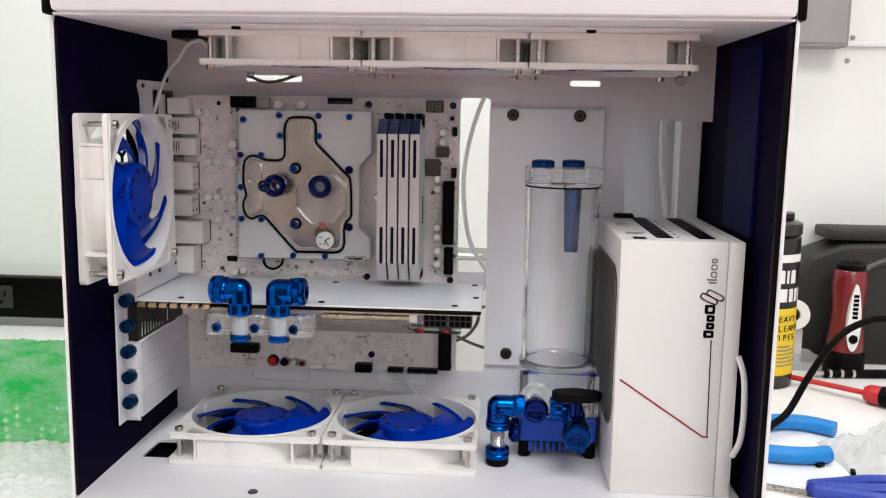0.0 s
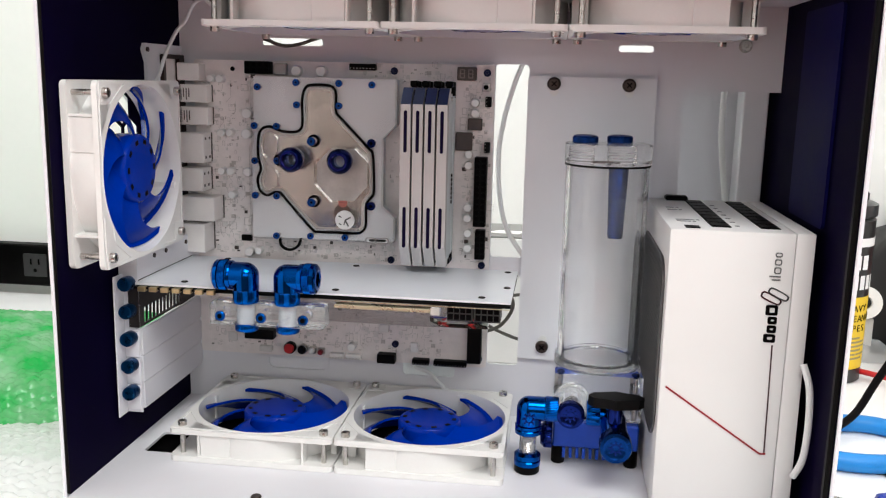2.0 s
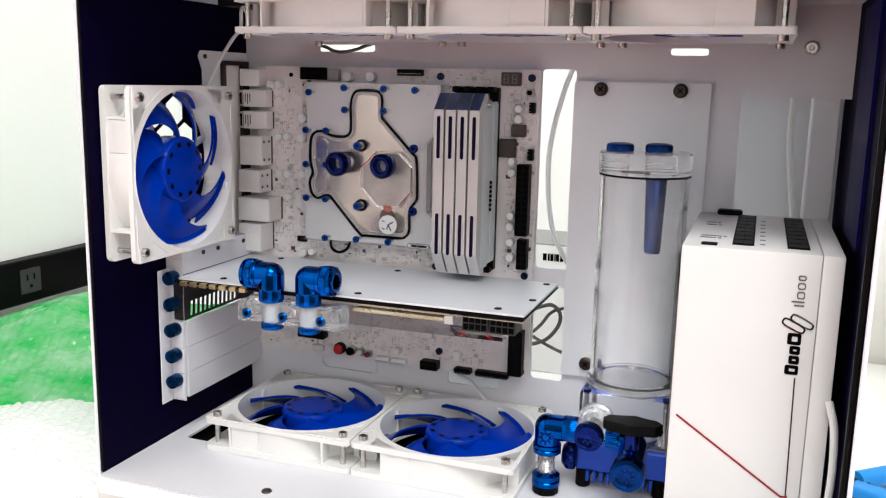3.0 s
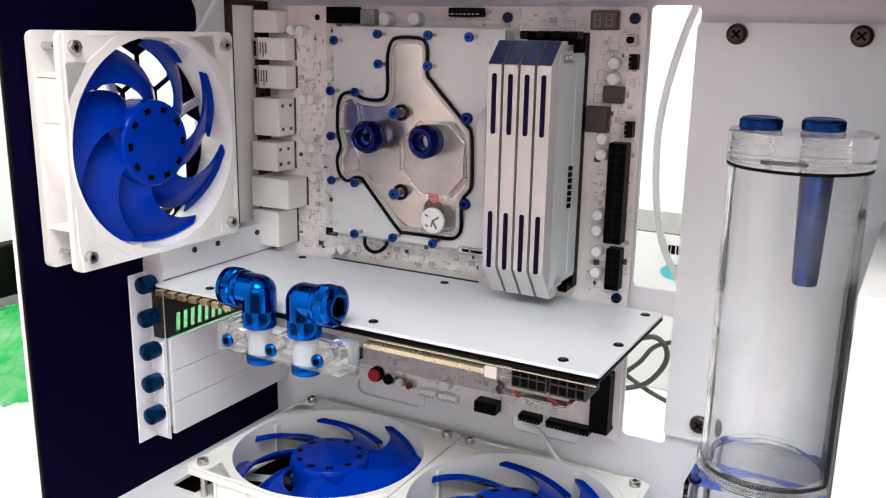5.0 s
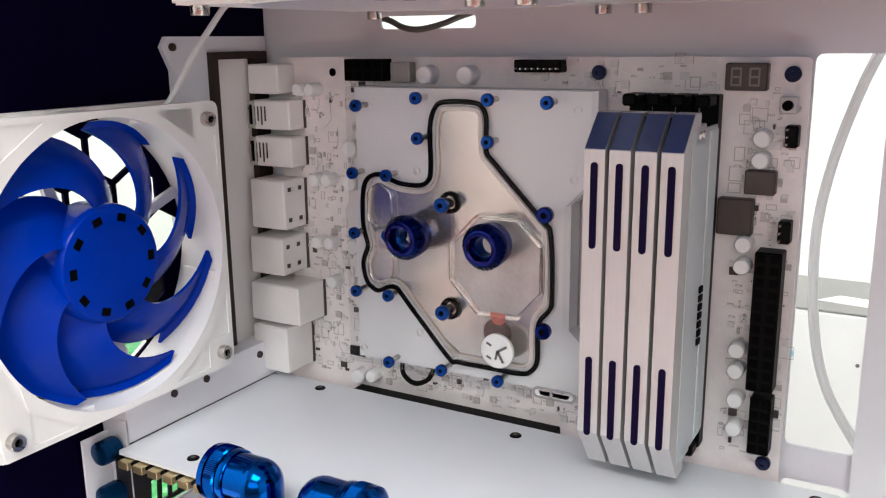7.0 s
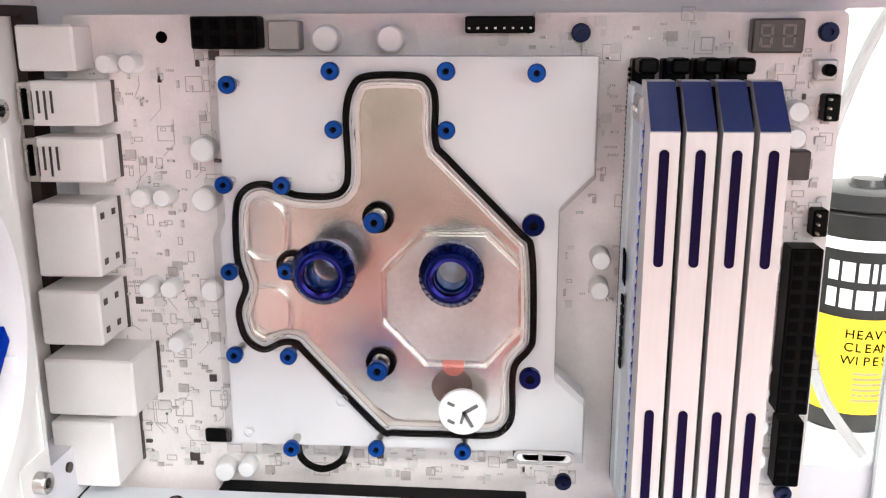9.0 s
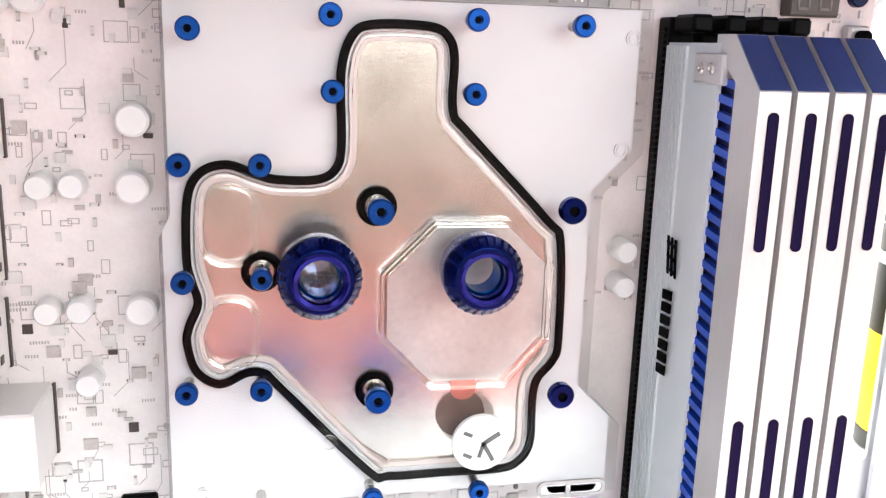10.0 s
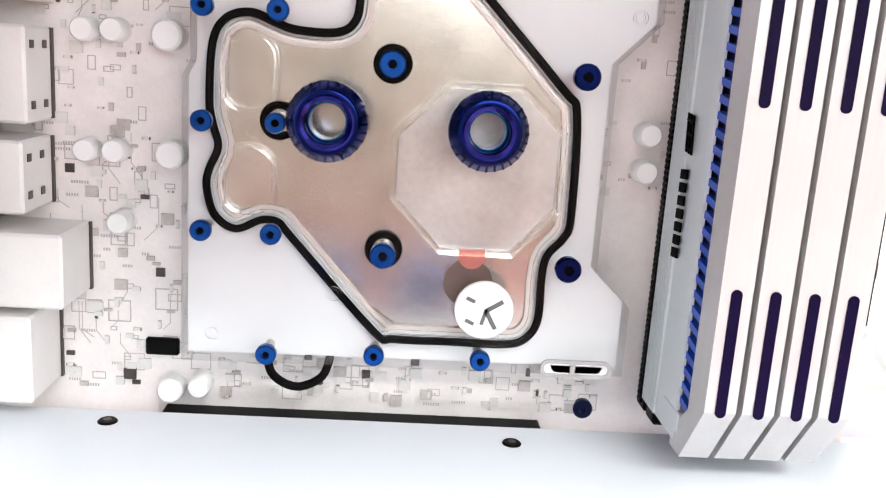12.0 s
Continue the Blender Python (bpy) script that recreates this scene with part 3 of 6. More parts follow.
def fans():
    fan = case_fan()
    fan.matrix_basis = Matrix.Translation((-0.297, 0.682, 0.2205)) @ pose(0, 0, 0, 0, 90, 0)
    tagged(fan, "white square fan with blue blades on the rear panel")
    for x, a in ((-0.2100, 0), (-0.0890, 90)):
        f = copy_thing(fan, Matrix.Translation((x, 0.7315, 0.0233)) @ pose(0, 0, 0, 0, 0, a))
        tagged(f, "white square fan with blue blades lying on the case floor")
    for x, a in ((-0.1795, 180), (-0.0590, 180), (0.0615, 90)):
        f = copy_thing(fan, Matrix.Translation((x, 0.735, 0.3297)) @ pose(0, 0, 0, 180, 0, a))
        tagged(f, "white square fan hanging under the case top")


room()
power_rail()
computer_case()
fans()
# ---- motherboard ----
BY = 0.798  # the board's front face


def screw_head(bm, x, y, z, r=0.0026, h=0.002, seg=18):
    """A socket screw that looks towards -y."""
    return lathe(bm, [(0, h * 0.6), (r * 0.36, h * 0.6), (r * 0.40, h), (r * 0.88, h), (r, h * 0.8), (r, 0), (0, 0)], along((x, y, z), (0, -1, 0)), seg)


def motherboard():
    board = thing("motherboard", (-0.174, BY, 0.053), "white micro-sized computer motherboard with white capacitors", "motherboard")
    corner = [(-0.284, 0.2885), (-0.0585, 0.2915), (-0.0585, 0.061), (-0.284, 0.07), (-0.1315, 0.2915), (-0.128, 0.0695), (-0.0585, 0.1395), (-0.1325, 0.1405)]
    part("circuit_board", plate(B(), [rrect(-0.296, -0.0525, 0.0535, 0.2975, 0.002)], BY, BY + 0.0016), PCB, board)
    for x, z in corner:
        part("standoff", cyl(B(), (x, BY + 0.0016, z), (0, 1, 0), 0.003, TRAY - BY - 0.0016, 10), STEEL, board)
        if x < -0.28:
            continue
        s = part("board_screw", screw_head(B(), x, BY, z, 0.0029, 0.0022), SCREW_NAVY, board, "blue anodised screw")
        part("hex_recess", cyl(B(), (x, BY - 0.0005, z), (0, -1, 0), 0.0014, 0.0008, 6), INK, s)
    part("hole", cyl(B(), (-0.2635, BY - 0.0001, 0.2905), (0, -1, 0), 0.0019, 0.0003, 12), INK, board)
    # rear ports: x right edge, front y, z low, z high
    ports = [(-0.2865, 0.7850, 0.2805, 0.2945), (-0.2810, 0.7855, 0.2635, 0.2775), (-0.2805, 0.7855, 0.2455, 0.2600), (-0.2825, 0.7805, 0.2155, 0.2395),
             (-0.2830, 0.7780, 0.1930, 0.2115), (-0.2735, 0.7765, 0.1690, 0.1885), (-0.2820, 0.7765, 0.1430, 0.1665)]
    for k, (x, y, z0, z1) in enumerate(ports):
        p = part("port", box(B(), (-0.3035 if k else -0.305, y, z0), (x, BY, z1), 0.0007), PORT_WHITE, board, "white port housing")
        if k in (1, 2):
            bm = B()
            for q in range(4):
                box(bm, (-0.3025 + q * 0.0022, y - 0.0003, z0 + 0.002 + 0.002 * (q % 2)), (-0.3018 + q * 0.0022, y + 0.0005, z1 - 0.003))
            part("port_mark", bm, GREY_CHIP, p)
            part("port_lip", plate(B(), [rect(-0.3060, -0.3020, z0 + 0.0004, z1 - 0.0004), rect(-0.3050, -0.3028, z0 + 0.0022, z1 - 0.0022)], y - 0.0010, y + 0.0040), STEEL, p, "bright metal lip")
            part("port_mouth", box(B(), (-0.3052, y - 0.0002, z0 + 0.0020), (-0.3026, y + 0.0030, z1 - 0.0020)), INK, p, "black port mouth")
        if k:
            # dark strip paints the shadow line at the port's right edge
            part("edge_shade_line", box(B(), (x - 0.0002, BY - 0.0016, z0 + 0.0003), (x + 0.0005, BY - 0.0001, z1 - 0.0003)), GREY_CHIP, p)
        if k in (3, 4):
            bm = B()
            for dz in (0.0035, z1 - z0 - 0.0055):
                for dy in (0.003, 0.011):
                    box(bm, (x - 0.0004, y + dy, z0 + dz), (x + 0.0003, y + dy + 0.0022, z0 + dz + 0.002))
            part("port_clip", bm, GREY_CHIP, p)
    # I/O shield
    bm = B()
    plate(bm, [rect(0.7640, 0.799, 0.1415, 0.2985)], -0.3088, -0.3075, "yz")
    part("port_shield", bm, PORT_WHITE, board, "pale metal port shield")
    bm = B()
    plate(bm, [rect(0.7625, 0.8, 0.141, 0.3003), rect(0.7660, 0.797, 0.1445, 0.2970)], -0.3100, -0.3050, "yz")
    part("shield_rim", bm, RIM_BROWN, board, "dark brown metal rim")
    # dark strip drawn for the shadow line between shield and ports
    part("port_shade_strip", box(B(), (-0.3074, 0.7885, 0.1425), (-0.3040, BY - 0.0001, 0.2975)), RIM_BROWN, board)
    # capacitors: x, z, radius
    caps = [(-0.2800, 0.2825, 0.0031), (-0.2725, 0.2825, 0.0031), (-0.2505, 0.2555, 0.0040), (-0.2725, 0.2395, 0.0031), (-0.2650, 0.2398, 0.0031), (-0.2512, 0.2393, 0.0040),
            (-0.2725, 0.2085, 0.0031), (-0.2650, 0.2087, 0.0031), (-0.2505, 0.2085, 0.0038), (-0.2640, 0.1895, 0.0031), (-0.2505, 0.1425, 0.0036), (-0.2425, 0.1438, 0.0031),
            (-0.1232, 0.2215, 0.0032), (-0.1232, 0.2115, 0.0032), (-0.2095, 0.2900, 0.0041), (-0.1893, 0.2900, 0.0041),
            (-0.0668, 0.2685, 0.0032), (-0.0668, 0.2605, 0.0032), (-0.0708, 0.2285, 0.0032), (-0.0708, 0.2200, 0.0032), (-0.0706, 0.1865, 0.0032), (-0.0706, 0.1780, 0.0032), (-0.0700, 0.1660, 0.0032), (-0.0698, 0.1540, 0.0032), (-0.1640, 0.0660, 0.0034)]
    for x, z, r in caps:
        bm = B()
        lathe(bm, [(0, 0.0075), (r * 0.85, 0.0075), (r, 0.0068), (r, 0.0016), (r * 0.94, 0.0012), (r * 1.04, 0.0006), (r * 1.04, 0), (0, 0)], along((x, BY, z), (0, -1, 0)), 20)
        part("capacitor", bm, CAP_WHITE, board)
    # connectors and chips: name, x0, x1, z0, z1, height, material
    dark = [("power_socket", -0.2510, -0.2300, 0.2870, 0.2968, 0.0085, BLACK), ("choke", -0.2275, -0.2175, 0.2865, 0.2955, 0.0060, GREY_METAL), ("fan_header", -0.1665, -0.1455, 0.2915, 0.2965, 0.0065, BLACK),
            ("display", -0.0815, -0.0665, 0.2855, 0.2955, 0.0050, DISPLAY), ("main_power_socket", -0.0658, -0.0560, 0.1720, 0.2270, 0.0095, BLACK), ("header", -0.0640, -0.0560, 0.1455, 0.1690, 0.0080, BLACK),
            ("choke", -0.0722, -0.0612, 0.2475, 0.2565, 0.0050, GREY_CHIP), ("choke", -0.0815, -0.0685, 0.2315, 0.2455, 0.0050, GREY_CHIP), ("chip", -0.2585, -0.2492, 0.1510, 0.1560, 0.0018, BLACK),
            ("card_slot", -0.2530, -0.1450, 0.1290, 0.1360, 0.0085, BLACK), ("card_slot", -0.2550, -0.2300, 0.0690, 0.0770, 0.0090, BLACK), ("sata_socket", -0.0675, -0.0562, 0.0590, 0.0960, 0.0092, BLACK),
            ("usb_header", -0.1420, -0.1270, 0.0545, 0.0620, 0.0090, BLACK), ("pin_header", -0.1130, -0.0990, 0.0545, 0.0590, 0.0070, BLACK), ("front_header", -0.0950, -0.0680, 0.0545, 0.0590, 0.0070, BLACK),
            ("small_header", -0.0590, -0.0545, 0.2655, 0.2735, 0.0060, BLACK), ("small_header", -0.0590, -0.0545, 0.2300, 0.2385, 0.0060, BLACK),
            ("control_chip", -0.2035, -0.1890, 0.0780, 0.0925, 0.0014, SMD_LIGHT), ("control_chip", -0.2720, -0.2640, 0.0640, 0.0720, 0.0016, SMD_LIGHT), ("connector", -0.1415, -0.1330, 0.0800, 0.0860, 0.0050, SMD_LIGHT),
            ("pin_header", -0.1830, -0.1710, 0.0550, 0.0595, 0.0060, CAP_WHITE), ("pin_header", -0.1690, -0.1560, 0.0550, 0.0595, 0.0060, CAP_WHITE), ("slot_latch", -0.1150, -0.1090, 0.0640, 0.0720, 0.0040, CAP_WHITE),
            ("connector", -0.2440, -0.2330, 0.0570, 0.0620, 0.0040, SMD_LIGHT), ("connector", -0.2560, -0.2440, 0.0840, 0.0910, 0.0040, SMD_LIGHT)]
    for name, x0, x1, z0, z1, h, mat_ in dark:
        ob = part(name, box(B(), (x0, BY - h, z0), (x1, BY, z1), 0.0005), mat_, board)
        if name in ("power_socket", "main_power_socket", "header"):
            nx, nz = max(1, round((x1 - x0) / 0.0052)), max(1, round((z1 - z0) / 0.0046))
            spots = [(x0 + (i + 0.5) * (x1 - x0) / nx, BY - h, z0 + (j + 0.5) * (z1 - z0) / nz) for i in range(nx) for j in range(nz)]
            pieces("pin_hole", box(B(), (-0.0016, -0.0002, -0.0016), (0.0016, 0.0004, 0.0016)), INK, ob, spots)
        if name in ("pin_header", "front_header", "small_header", "fan_header"):
            n = max(2, round(max(x1 - x0, z1 - z0) / 0.00254))
            wide = x1 - x0 > z1 - z0
            spots = [(x0 + (i + 0.5) * (x1 - x0) / n, BY - h, z0 + 0.0015) if wide else (x0 + 0.001, BY - h, z0 + (i + 0.5) * (z1 - z0) / n) for i in range(n)]
            pieces("pin", box(B(), (-0.0003, -0.0025, -0.0003), (0.0003, 0.0005, 0.0003)), STEEL, ob, spots)
        if name == "display":
            for d in (-0.0110, -0.0045):
                o = (x1 + d - 0.0016, (z0 + z1) / 2)
                for a, b in (((0, 0.003), (0.0032, 0.003)), ((0, 0), (0.0032, 0)), ((0, -0.003), (0.0032, -0.003)), ((0, 0), (0, 0.003)), ((0.0032, 0), (0.0032, 0.003)), ((0, -0.003), (0, 0)), ((0.0032, -0.003), (0.0032, 0))):
                    part("segment", strip(B(), [(o[0] + a[0], o[1] + a[1]), (o[0] + b[0], o[1] + b[1])], 0.0007, BY - h - 0.0002, BY - h + 0.0002), SEGMENT, ob)
    # buttons
    for x, z, r, mat_ in ((-0.2175, 0.0615, 0.0048, RED), (-0.2065, 0.0610, 0.0040, BLACK), (-0.1980, 0.0605, 0.0028, CAP_WHITE), (-0.1905, 0.0600, 0.0026, RED_DARK), (-0.0588, 0.2806, 0.0030, INK)):
        bm = cyl(B(), (x, BY, z), (0, -1, 0), r * 1.05, 0.005, 24, 0.0005) if r > 0.0035 else box(B(), (x - r * 1.05, BY - 0.004, z - r * 1.05), (x + r * 1.05, BY, z + r * 1.05), 0.0006)
        housing = part("button_housing", bm, BLACK if mat_ == RED else GREY_LIGHT if mat_ == INK else STEEL, board)
        part("button", cyl(B(), (x, BY - 0.0038, z), (0, -1, 0), r * (0.6 if mat_ == INK else 0.85), 0.0040, 24, 0.0006), mat_, housing)
    # small surface parts, solder ends and printed outlines
    rng = random.Random(7)
    light, tan, grey, ends, print_ = B(), B(), B(), B(), B()
    zones = [(-0.289, -0.245, 0.14, 0.286, 300), (-0.24, -0.13, 0.1385, 0.152, 120), (-0.24, -0.09, 0.0605, 0.126, 460), (-0.135, -0.118, 0.20, 0.285, 40), (-0.077, -0.056, 0.14, 0.286, 240), (-0.288, -0.24, 0.058, 0.126, 110), (-0.16, -0.085, 0.285, 0.296, 50)]
    for x0, x1, z0, z1, n in zones:
        for _ in range(n):
            x, z = rng.uniform(x0, x1), rng.uniform(z0, z1)
            w, d = rng.choice(((0.0016, 0.0008), (0.0008, 0.0016), (0.0022, 0.0012), (0.0012, 0.0022), (0.0010, 0.0006), (0.0024, 0.0024), (0.0034, 0.0030)))
            k = rng.random()
            if k < 0.20:
                u, v = x + w * 1.6, z + d * 1.6
                for a, b in (((x, z), (u, z)), ((u, z), (u, v)), ((u, v), (x, v)), ((x, v), (x, z))):
                    strip(print_, [a, b], 0.00025, BY - 0.00012, BY + 0.0001)
            elif k < 0.30:
                # a straight row of printed strokes, like a line of tiny writing
                for q in range(rng.randint(3, 7)):
                    box(print_, (x + 0.0007 * q, BY - 0.00012, z), (x + 0.0007 * q + 0.0004, BY + 0.0001, z + 0.0008))
            else:
                h = rng.uniform(0.0005, 0.0011)
                box(light if k < 0.78 else tan if k < 0.97 else grey, (x, BY - h, z), (x + w, BY, z + d))
                if max(w, d) < 0.002:
                    e = 0.00035
                    for lo, hi in (((x - e, z), (x, z + d)), ((x + w, z), (x + w + e, z + d))) if w > d else (((x, z - e), (x + w, z)), ((x, z + d), (x + w, z + d + e))):
                        box(ends, (lo[0], BY - h * 0.8, lo[1]), (hi[0], BY, hi[1]))
    # large printed outlines beside the power socket
    for u0, u1, v0, v1 in ((-0.0773, -0.0737, 0.2592, 0.2643), (-0.0788, -0.0740, 0.2515, 0.2568), (-0.0789, -0.0744, 0.2470, 0.2506), (-0.0646, -0.0628, 0.2500, 0.2575), (-0.0712, -0.0680, 0.2392, 0.2410), (-0.0708, -0.0686, 0.2336, 0.2360),
                           (-0.2005, -0.1955, 0.1440, 0.1500), (-0.2260, -0.2200, 0.1000, 0.1060), (-0.1700, -0.1640, 0.0700, 0.0760), (-0.2690, -0.2630, 0.1600, 0.1660), (-0.2560, -0.2500, 0.1640, 0.1700)):
        for a, b in (((u0, v0), (u1, v0)), ((u1, v0), (u1, v1)), ((u1, v1), (u0, v1)), ((u0, v1), (u0, v0))):
            strip(print_, [a, b], 0.00035, BY - 0.00014, BY + 0.0001)
    for _ in range(60):
        x, z = rng.choice(((rng.uniform(-0.287, -0.245), rng.uniform(0.145, 0.285)), (rng.uniform(-0.23, -0.10), rng.uniform(0.063, 0.12))))
        bend = (x + rng.choice((0.002, 0.004, -0.003)), z + rng.choice((0.002, 0.004)))
        strip(print_, [(x, z), bend, (bend[0], bend[1] + rng.choice((0.003, 0.008)))], 0.0002, BY - 0.00012, BY + 0.0001)
    part("component_field", light, SMD_LIGHT, board, "tiny pale surface components", kind="stuff")
    part("component_field", tan, SMD_TAN, board, "tiny grey-brown surface components", kind="stuff")
    part("component_field", grey, GREY_CHIP, board, "tiny dark surface components", kind="stuff")
    part("solder_field", ends, STEEL, board, "tiny bright solder ends", kind="stuff")
    part("printed_pattern", print_, SILK, board, kind="stuff")


SMD_TAN = material("grey_brown_component", (0.52, 0.475, 0.455), 0.45, vary=0.2, coarse=300, grain=1200)
SCREW_NAVY = material("navy_screw", (0.002, 0.006, 0.04), 0.3, 0.6, vary=0.2, coarse=200)
RIM_BROWN = material("dark_brown_metal", (0.035, 0.020, 0.018), 0.3, 0.5, vary=0.25, coarse=90)
GREY_LIGHT = material("pale_grey_metal", (0.60, 0.58, 0.57), 0.4, 0.3, vary=0.1)
GREY_METAL = material("dull_grey_metal", (0.34, 0.33, 0.32), 0.4, 0.5, vary=0.1)
DISPLAY = material("grey_display", (0.06, 0.045, 0.04), 0.3, vary=0.1)
SEGMENT = material("pale_segments", (0.22, 0.18, 0.17), 0.4, vary=0.05)
SMD_LIGHT = material("pale_component", (0.72, 0.69, 0.67), 0.4, vary=0.06, coarse=300, grain=1200)


# ---- water block ----
def water_block():
    block = thing("water_block", (-0.185, BY, 0.155), "clear acrylic and nickel water block on a motherboard", "water block")
    out = [(-0.2420, 0.2850), (-0.1270, 0.2850), (-0.1270, 0.2500), (-0.1372, 0.2395), (-0.1372, 0.1860), (-0.1275, 0.1770), (-0.1275, 0.1580), (-0.2440, 0.1570), (-0.2440, 0.2300), (-0.2420, 0.2340)]
    part("base_plate", plate(B(), [out], 0.7850, 0.7945), BLOCK_WHITE, block, "white nickel base plate")
    part("cold_plate", box(B(), (-0.205, 0.7945, 0.175), (-0.140, BY - 0.0002, 0.255)), NICKEL, block)
    acrylic = part("acrylic_top", plate(B(), [out], 0.7775, 0.7848), ACRYLIC, block, "clear acrylic top")
    acrylic.visible_shadow = False
    g = [(-0.202, 0.268), (-0.1995, 0.2765), (-0.1945, 0.2793), (-0.181, 0.2793), (-0.1765, 0.277), (-0.1748, 0.272), (-0.1748, 0.2595), (-0.1705, 0.254), (-0.1495, 0.2325), (-0.1452, 0.226), (-0.1442, 0.20), (-0.1455, 0.194), (-0.1495, 0.189),
         (-0.1505, 0.183), (-0.1505, 0.171), (-0.1535, 0.1655), (-0.159, 0.1636), (-0.174, 0.1636), (-0.189, 0.1636), (-0.1945, 0.1655), (-0.217, 0.190), (-0.2205, 0.1938), (-0.225, 0.1942), (-0.2315, 0.1915), (-0.237, 0.195), (-0.239, 0.202), (-0.2385, 0.2065),
         (-0.2362, 0.2125), (-0.2375, 0.218), (-0.2385, 0.224), (-0.2378, 0.2385), (-0.2345, 0.2445), (-0.2285, 0.2462), (-0.222, 0.2440), (-0.217, 0.2427), (-0.2075, 0.2427), (-0.2030, 0.2455), (-0.2018, 0.252)]
    path = smooth_path([(x, 0.7832, z) for x, z in g], 5, True)
    part("gasket", sweep(B(), path, 0.00108, 8, True), GASKET, block, "black rubber gasket")
    # the water channel inside the gasket
    inner = []
    n = len(path)
    for k in range(0, n, 2):
        d = path[(k + 1) % n] - path[k - 1]
        side = Vector((-d.z, 0, d.x)).normalized()
        q = path[k] + side * (-0.0022)
        inner.append((q.x, q.z))
    if abs(sum(a[0] * b[1] - b[0] * a[1] for a, b in zip(inner, inner[1:] + inner[:1]))) > abs(sum(a.x * b.z - b.x * a.z for a, b in zip(path, path[1:] + path[:1]))):
        inner = [(2 * p.x - q[0], 2 * p.z - q[1]) for p, q in zip(path[::2], inner)]
    part("channel_floor", plate(B(), [inner], 0.7845, 0.7849), NICKEL, block, "warm grey nickel channel floor")
    wall = part("channel_wall", sweep(B(), [Vector((x, 0.7828, z)) for x, z in inner], 0.0007, 6, True), ACRYLIC_SOFT, block, "milled acrylic edge")
    wall.visible_shadow = False
    rim = []
    for p, q in zip([(v.x, v.z) for v in path[::2]], inner):
        rim.append((q[0] + (q[0] - p[0]) * 0.75, q[1] + (q[1] - p[1]) * 0.75))
    part("channel_rim", plate(B(), [inner, rim], 0.7835, 0.7844), RIM, block, "pale milled step").visible_shadow = False
    for loop in (rrect(-0.2355, -0.2215, 0.2215, 0.2415, 0.006), rrect(-0.2355, -0.2215, 0.1955, 0.2135, 0.006)):
        bm = plate(B(), [loop, [((u + 0.2285) * 0.86 - 0.2285, (v - sum(q[1] for q in loop) / len(loop)) * 0.9 + sum(q[1] for q in loop) / len(loop)) for u, v in loop]], 0.7822, 0.7844)
        part("milled_pocket", bm, ACRYLIC_SOFT, block).visible_shadow = False
    octo = [(-0.1785, 0.2325), (-0.1590, 0.2325), (-0.1475, 0.2215), (-0.1475, 0.2010), (-0.1590, 0.1880), (-0.1785, 0.1880), (-0.1920, 0.2020), (-0.1920, 0.2190)]
    shrink = [((u + 0.17) * 0.93 - 0.17, (v - 0.2105) * 0.93 + 0.2105) for u, v in octo]
    part("jet_insert", plate(B(), [octo, shrink], 0.7810, 0.7844), ACRYLIC_SOFT, block, "clear octagonal jet insert").visible_shadow = False
    part("jet_plate", plate(B(), [shrink], 0.7836, 0.7844), JET, block, "hazy jet plate")
    part("dark_disc", cyl(B(), (-0.1700, 0.7844, 0.1800), (0, -1, 0), 0.0066, 0.0003, 32), DISC, block, "dull brown disc")
    part("copper_spot", cyl(B(), (-0.1695, 0.7844, 0.1875), (0, -1, 0), 0.0036, 0.0005, 24), COPPER, block, "round copper-coloured spot")
    # screws
    small = [(-0.236, 0.277), (-0.205, 0.281), (-0.171, 0.281), (-0.145, 0.2805), (-0.2045, 0.264), (-0.171, 0.264), (-0.239, 0.247), (-0.221, 0.247), (-0.239, 0.2195), (-0.239, 0.192), (-0.2215, 0.192), (-0.222, 0.160), (-0.194, 0.161), (-0.166, 0.161)]
    for x, z in small:
        s = part("screw", screw_head(B(), x, 0.7775, z, 0.0027, 0.0022), ANODISED_FLAT, block, "blue anodised screw")
        part("hex_recess", cyl(B(), (x, 0.7763, z), (0, -1, 0), 0.0009, 0.0003, 6), INK, s)
        part("shank", cyl(B(), (x, 0.7778, z), (0, 1, 0), 0.0013, 0.0072, 10), STEEL, s).visible_shadow = False
    for x, z, r in ((-0.145, 0.236, 0.0034), (-0.145, 0.187, 0.0034)):
        s = part("mount_screw", screw_head(B(), x, 0.7775, z, r, 0.0026), ANODISED_DARK, block, "dark blue mounting screw")
        part("hex_recess", cyl(B(), (x, 0.7760, z), (0, -1, 0), 0.0012, 0.0004, 6), INK, s)
    for x, z, r in ((-0.193, 0.236, 0.0033), (-0.193, 0.188, 0.0033), (-0.221, 0.220, 0.0026)):
        s = part("mount_screw", screw_head(B(), x, 0.7775, z, r, 0.0024), ANODISED_FLAT, block, "blue mounting screw")
        part("hex_recess", cyl(B(), (x, 0.7762, z), (0, -1, 0), 0.0011, 0.0004, 6), INK, s)
        part("shank", cyl(B(), (x, 0.7778, z), (0, 1, 0), 0.0022, 0.0066, 16), STEEL, s)
        ring = [Vector((x + 0.0040 * math.cos(a), 0.7835, z + 0.0040 * math.sin(a))) for a in (2 * math.pi * k / 28 for k in range(28))]
        part("seal_ring", sweep(B(), ring, 0.0010, 8, True), GASKET, s, "black rubber ring")
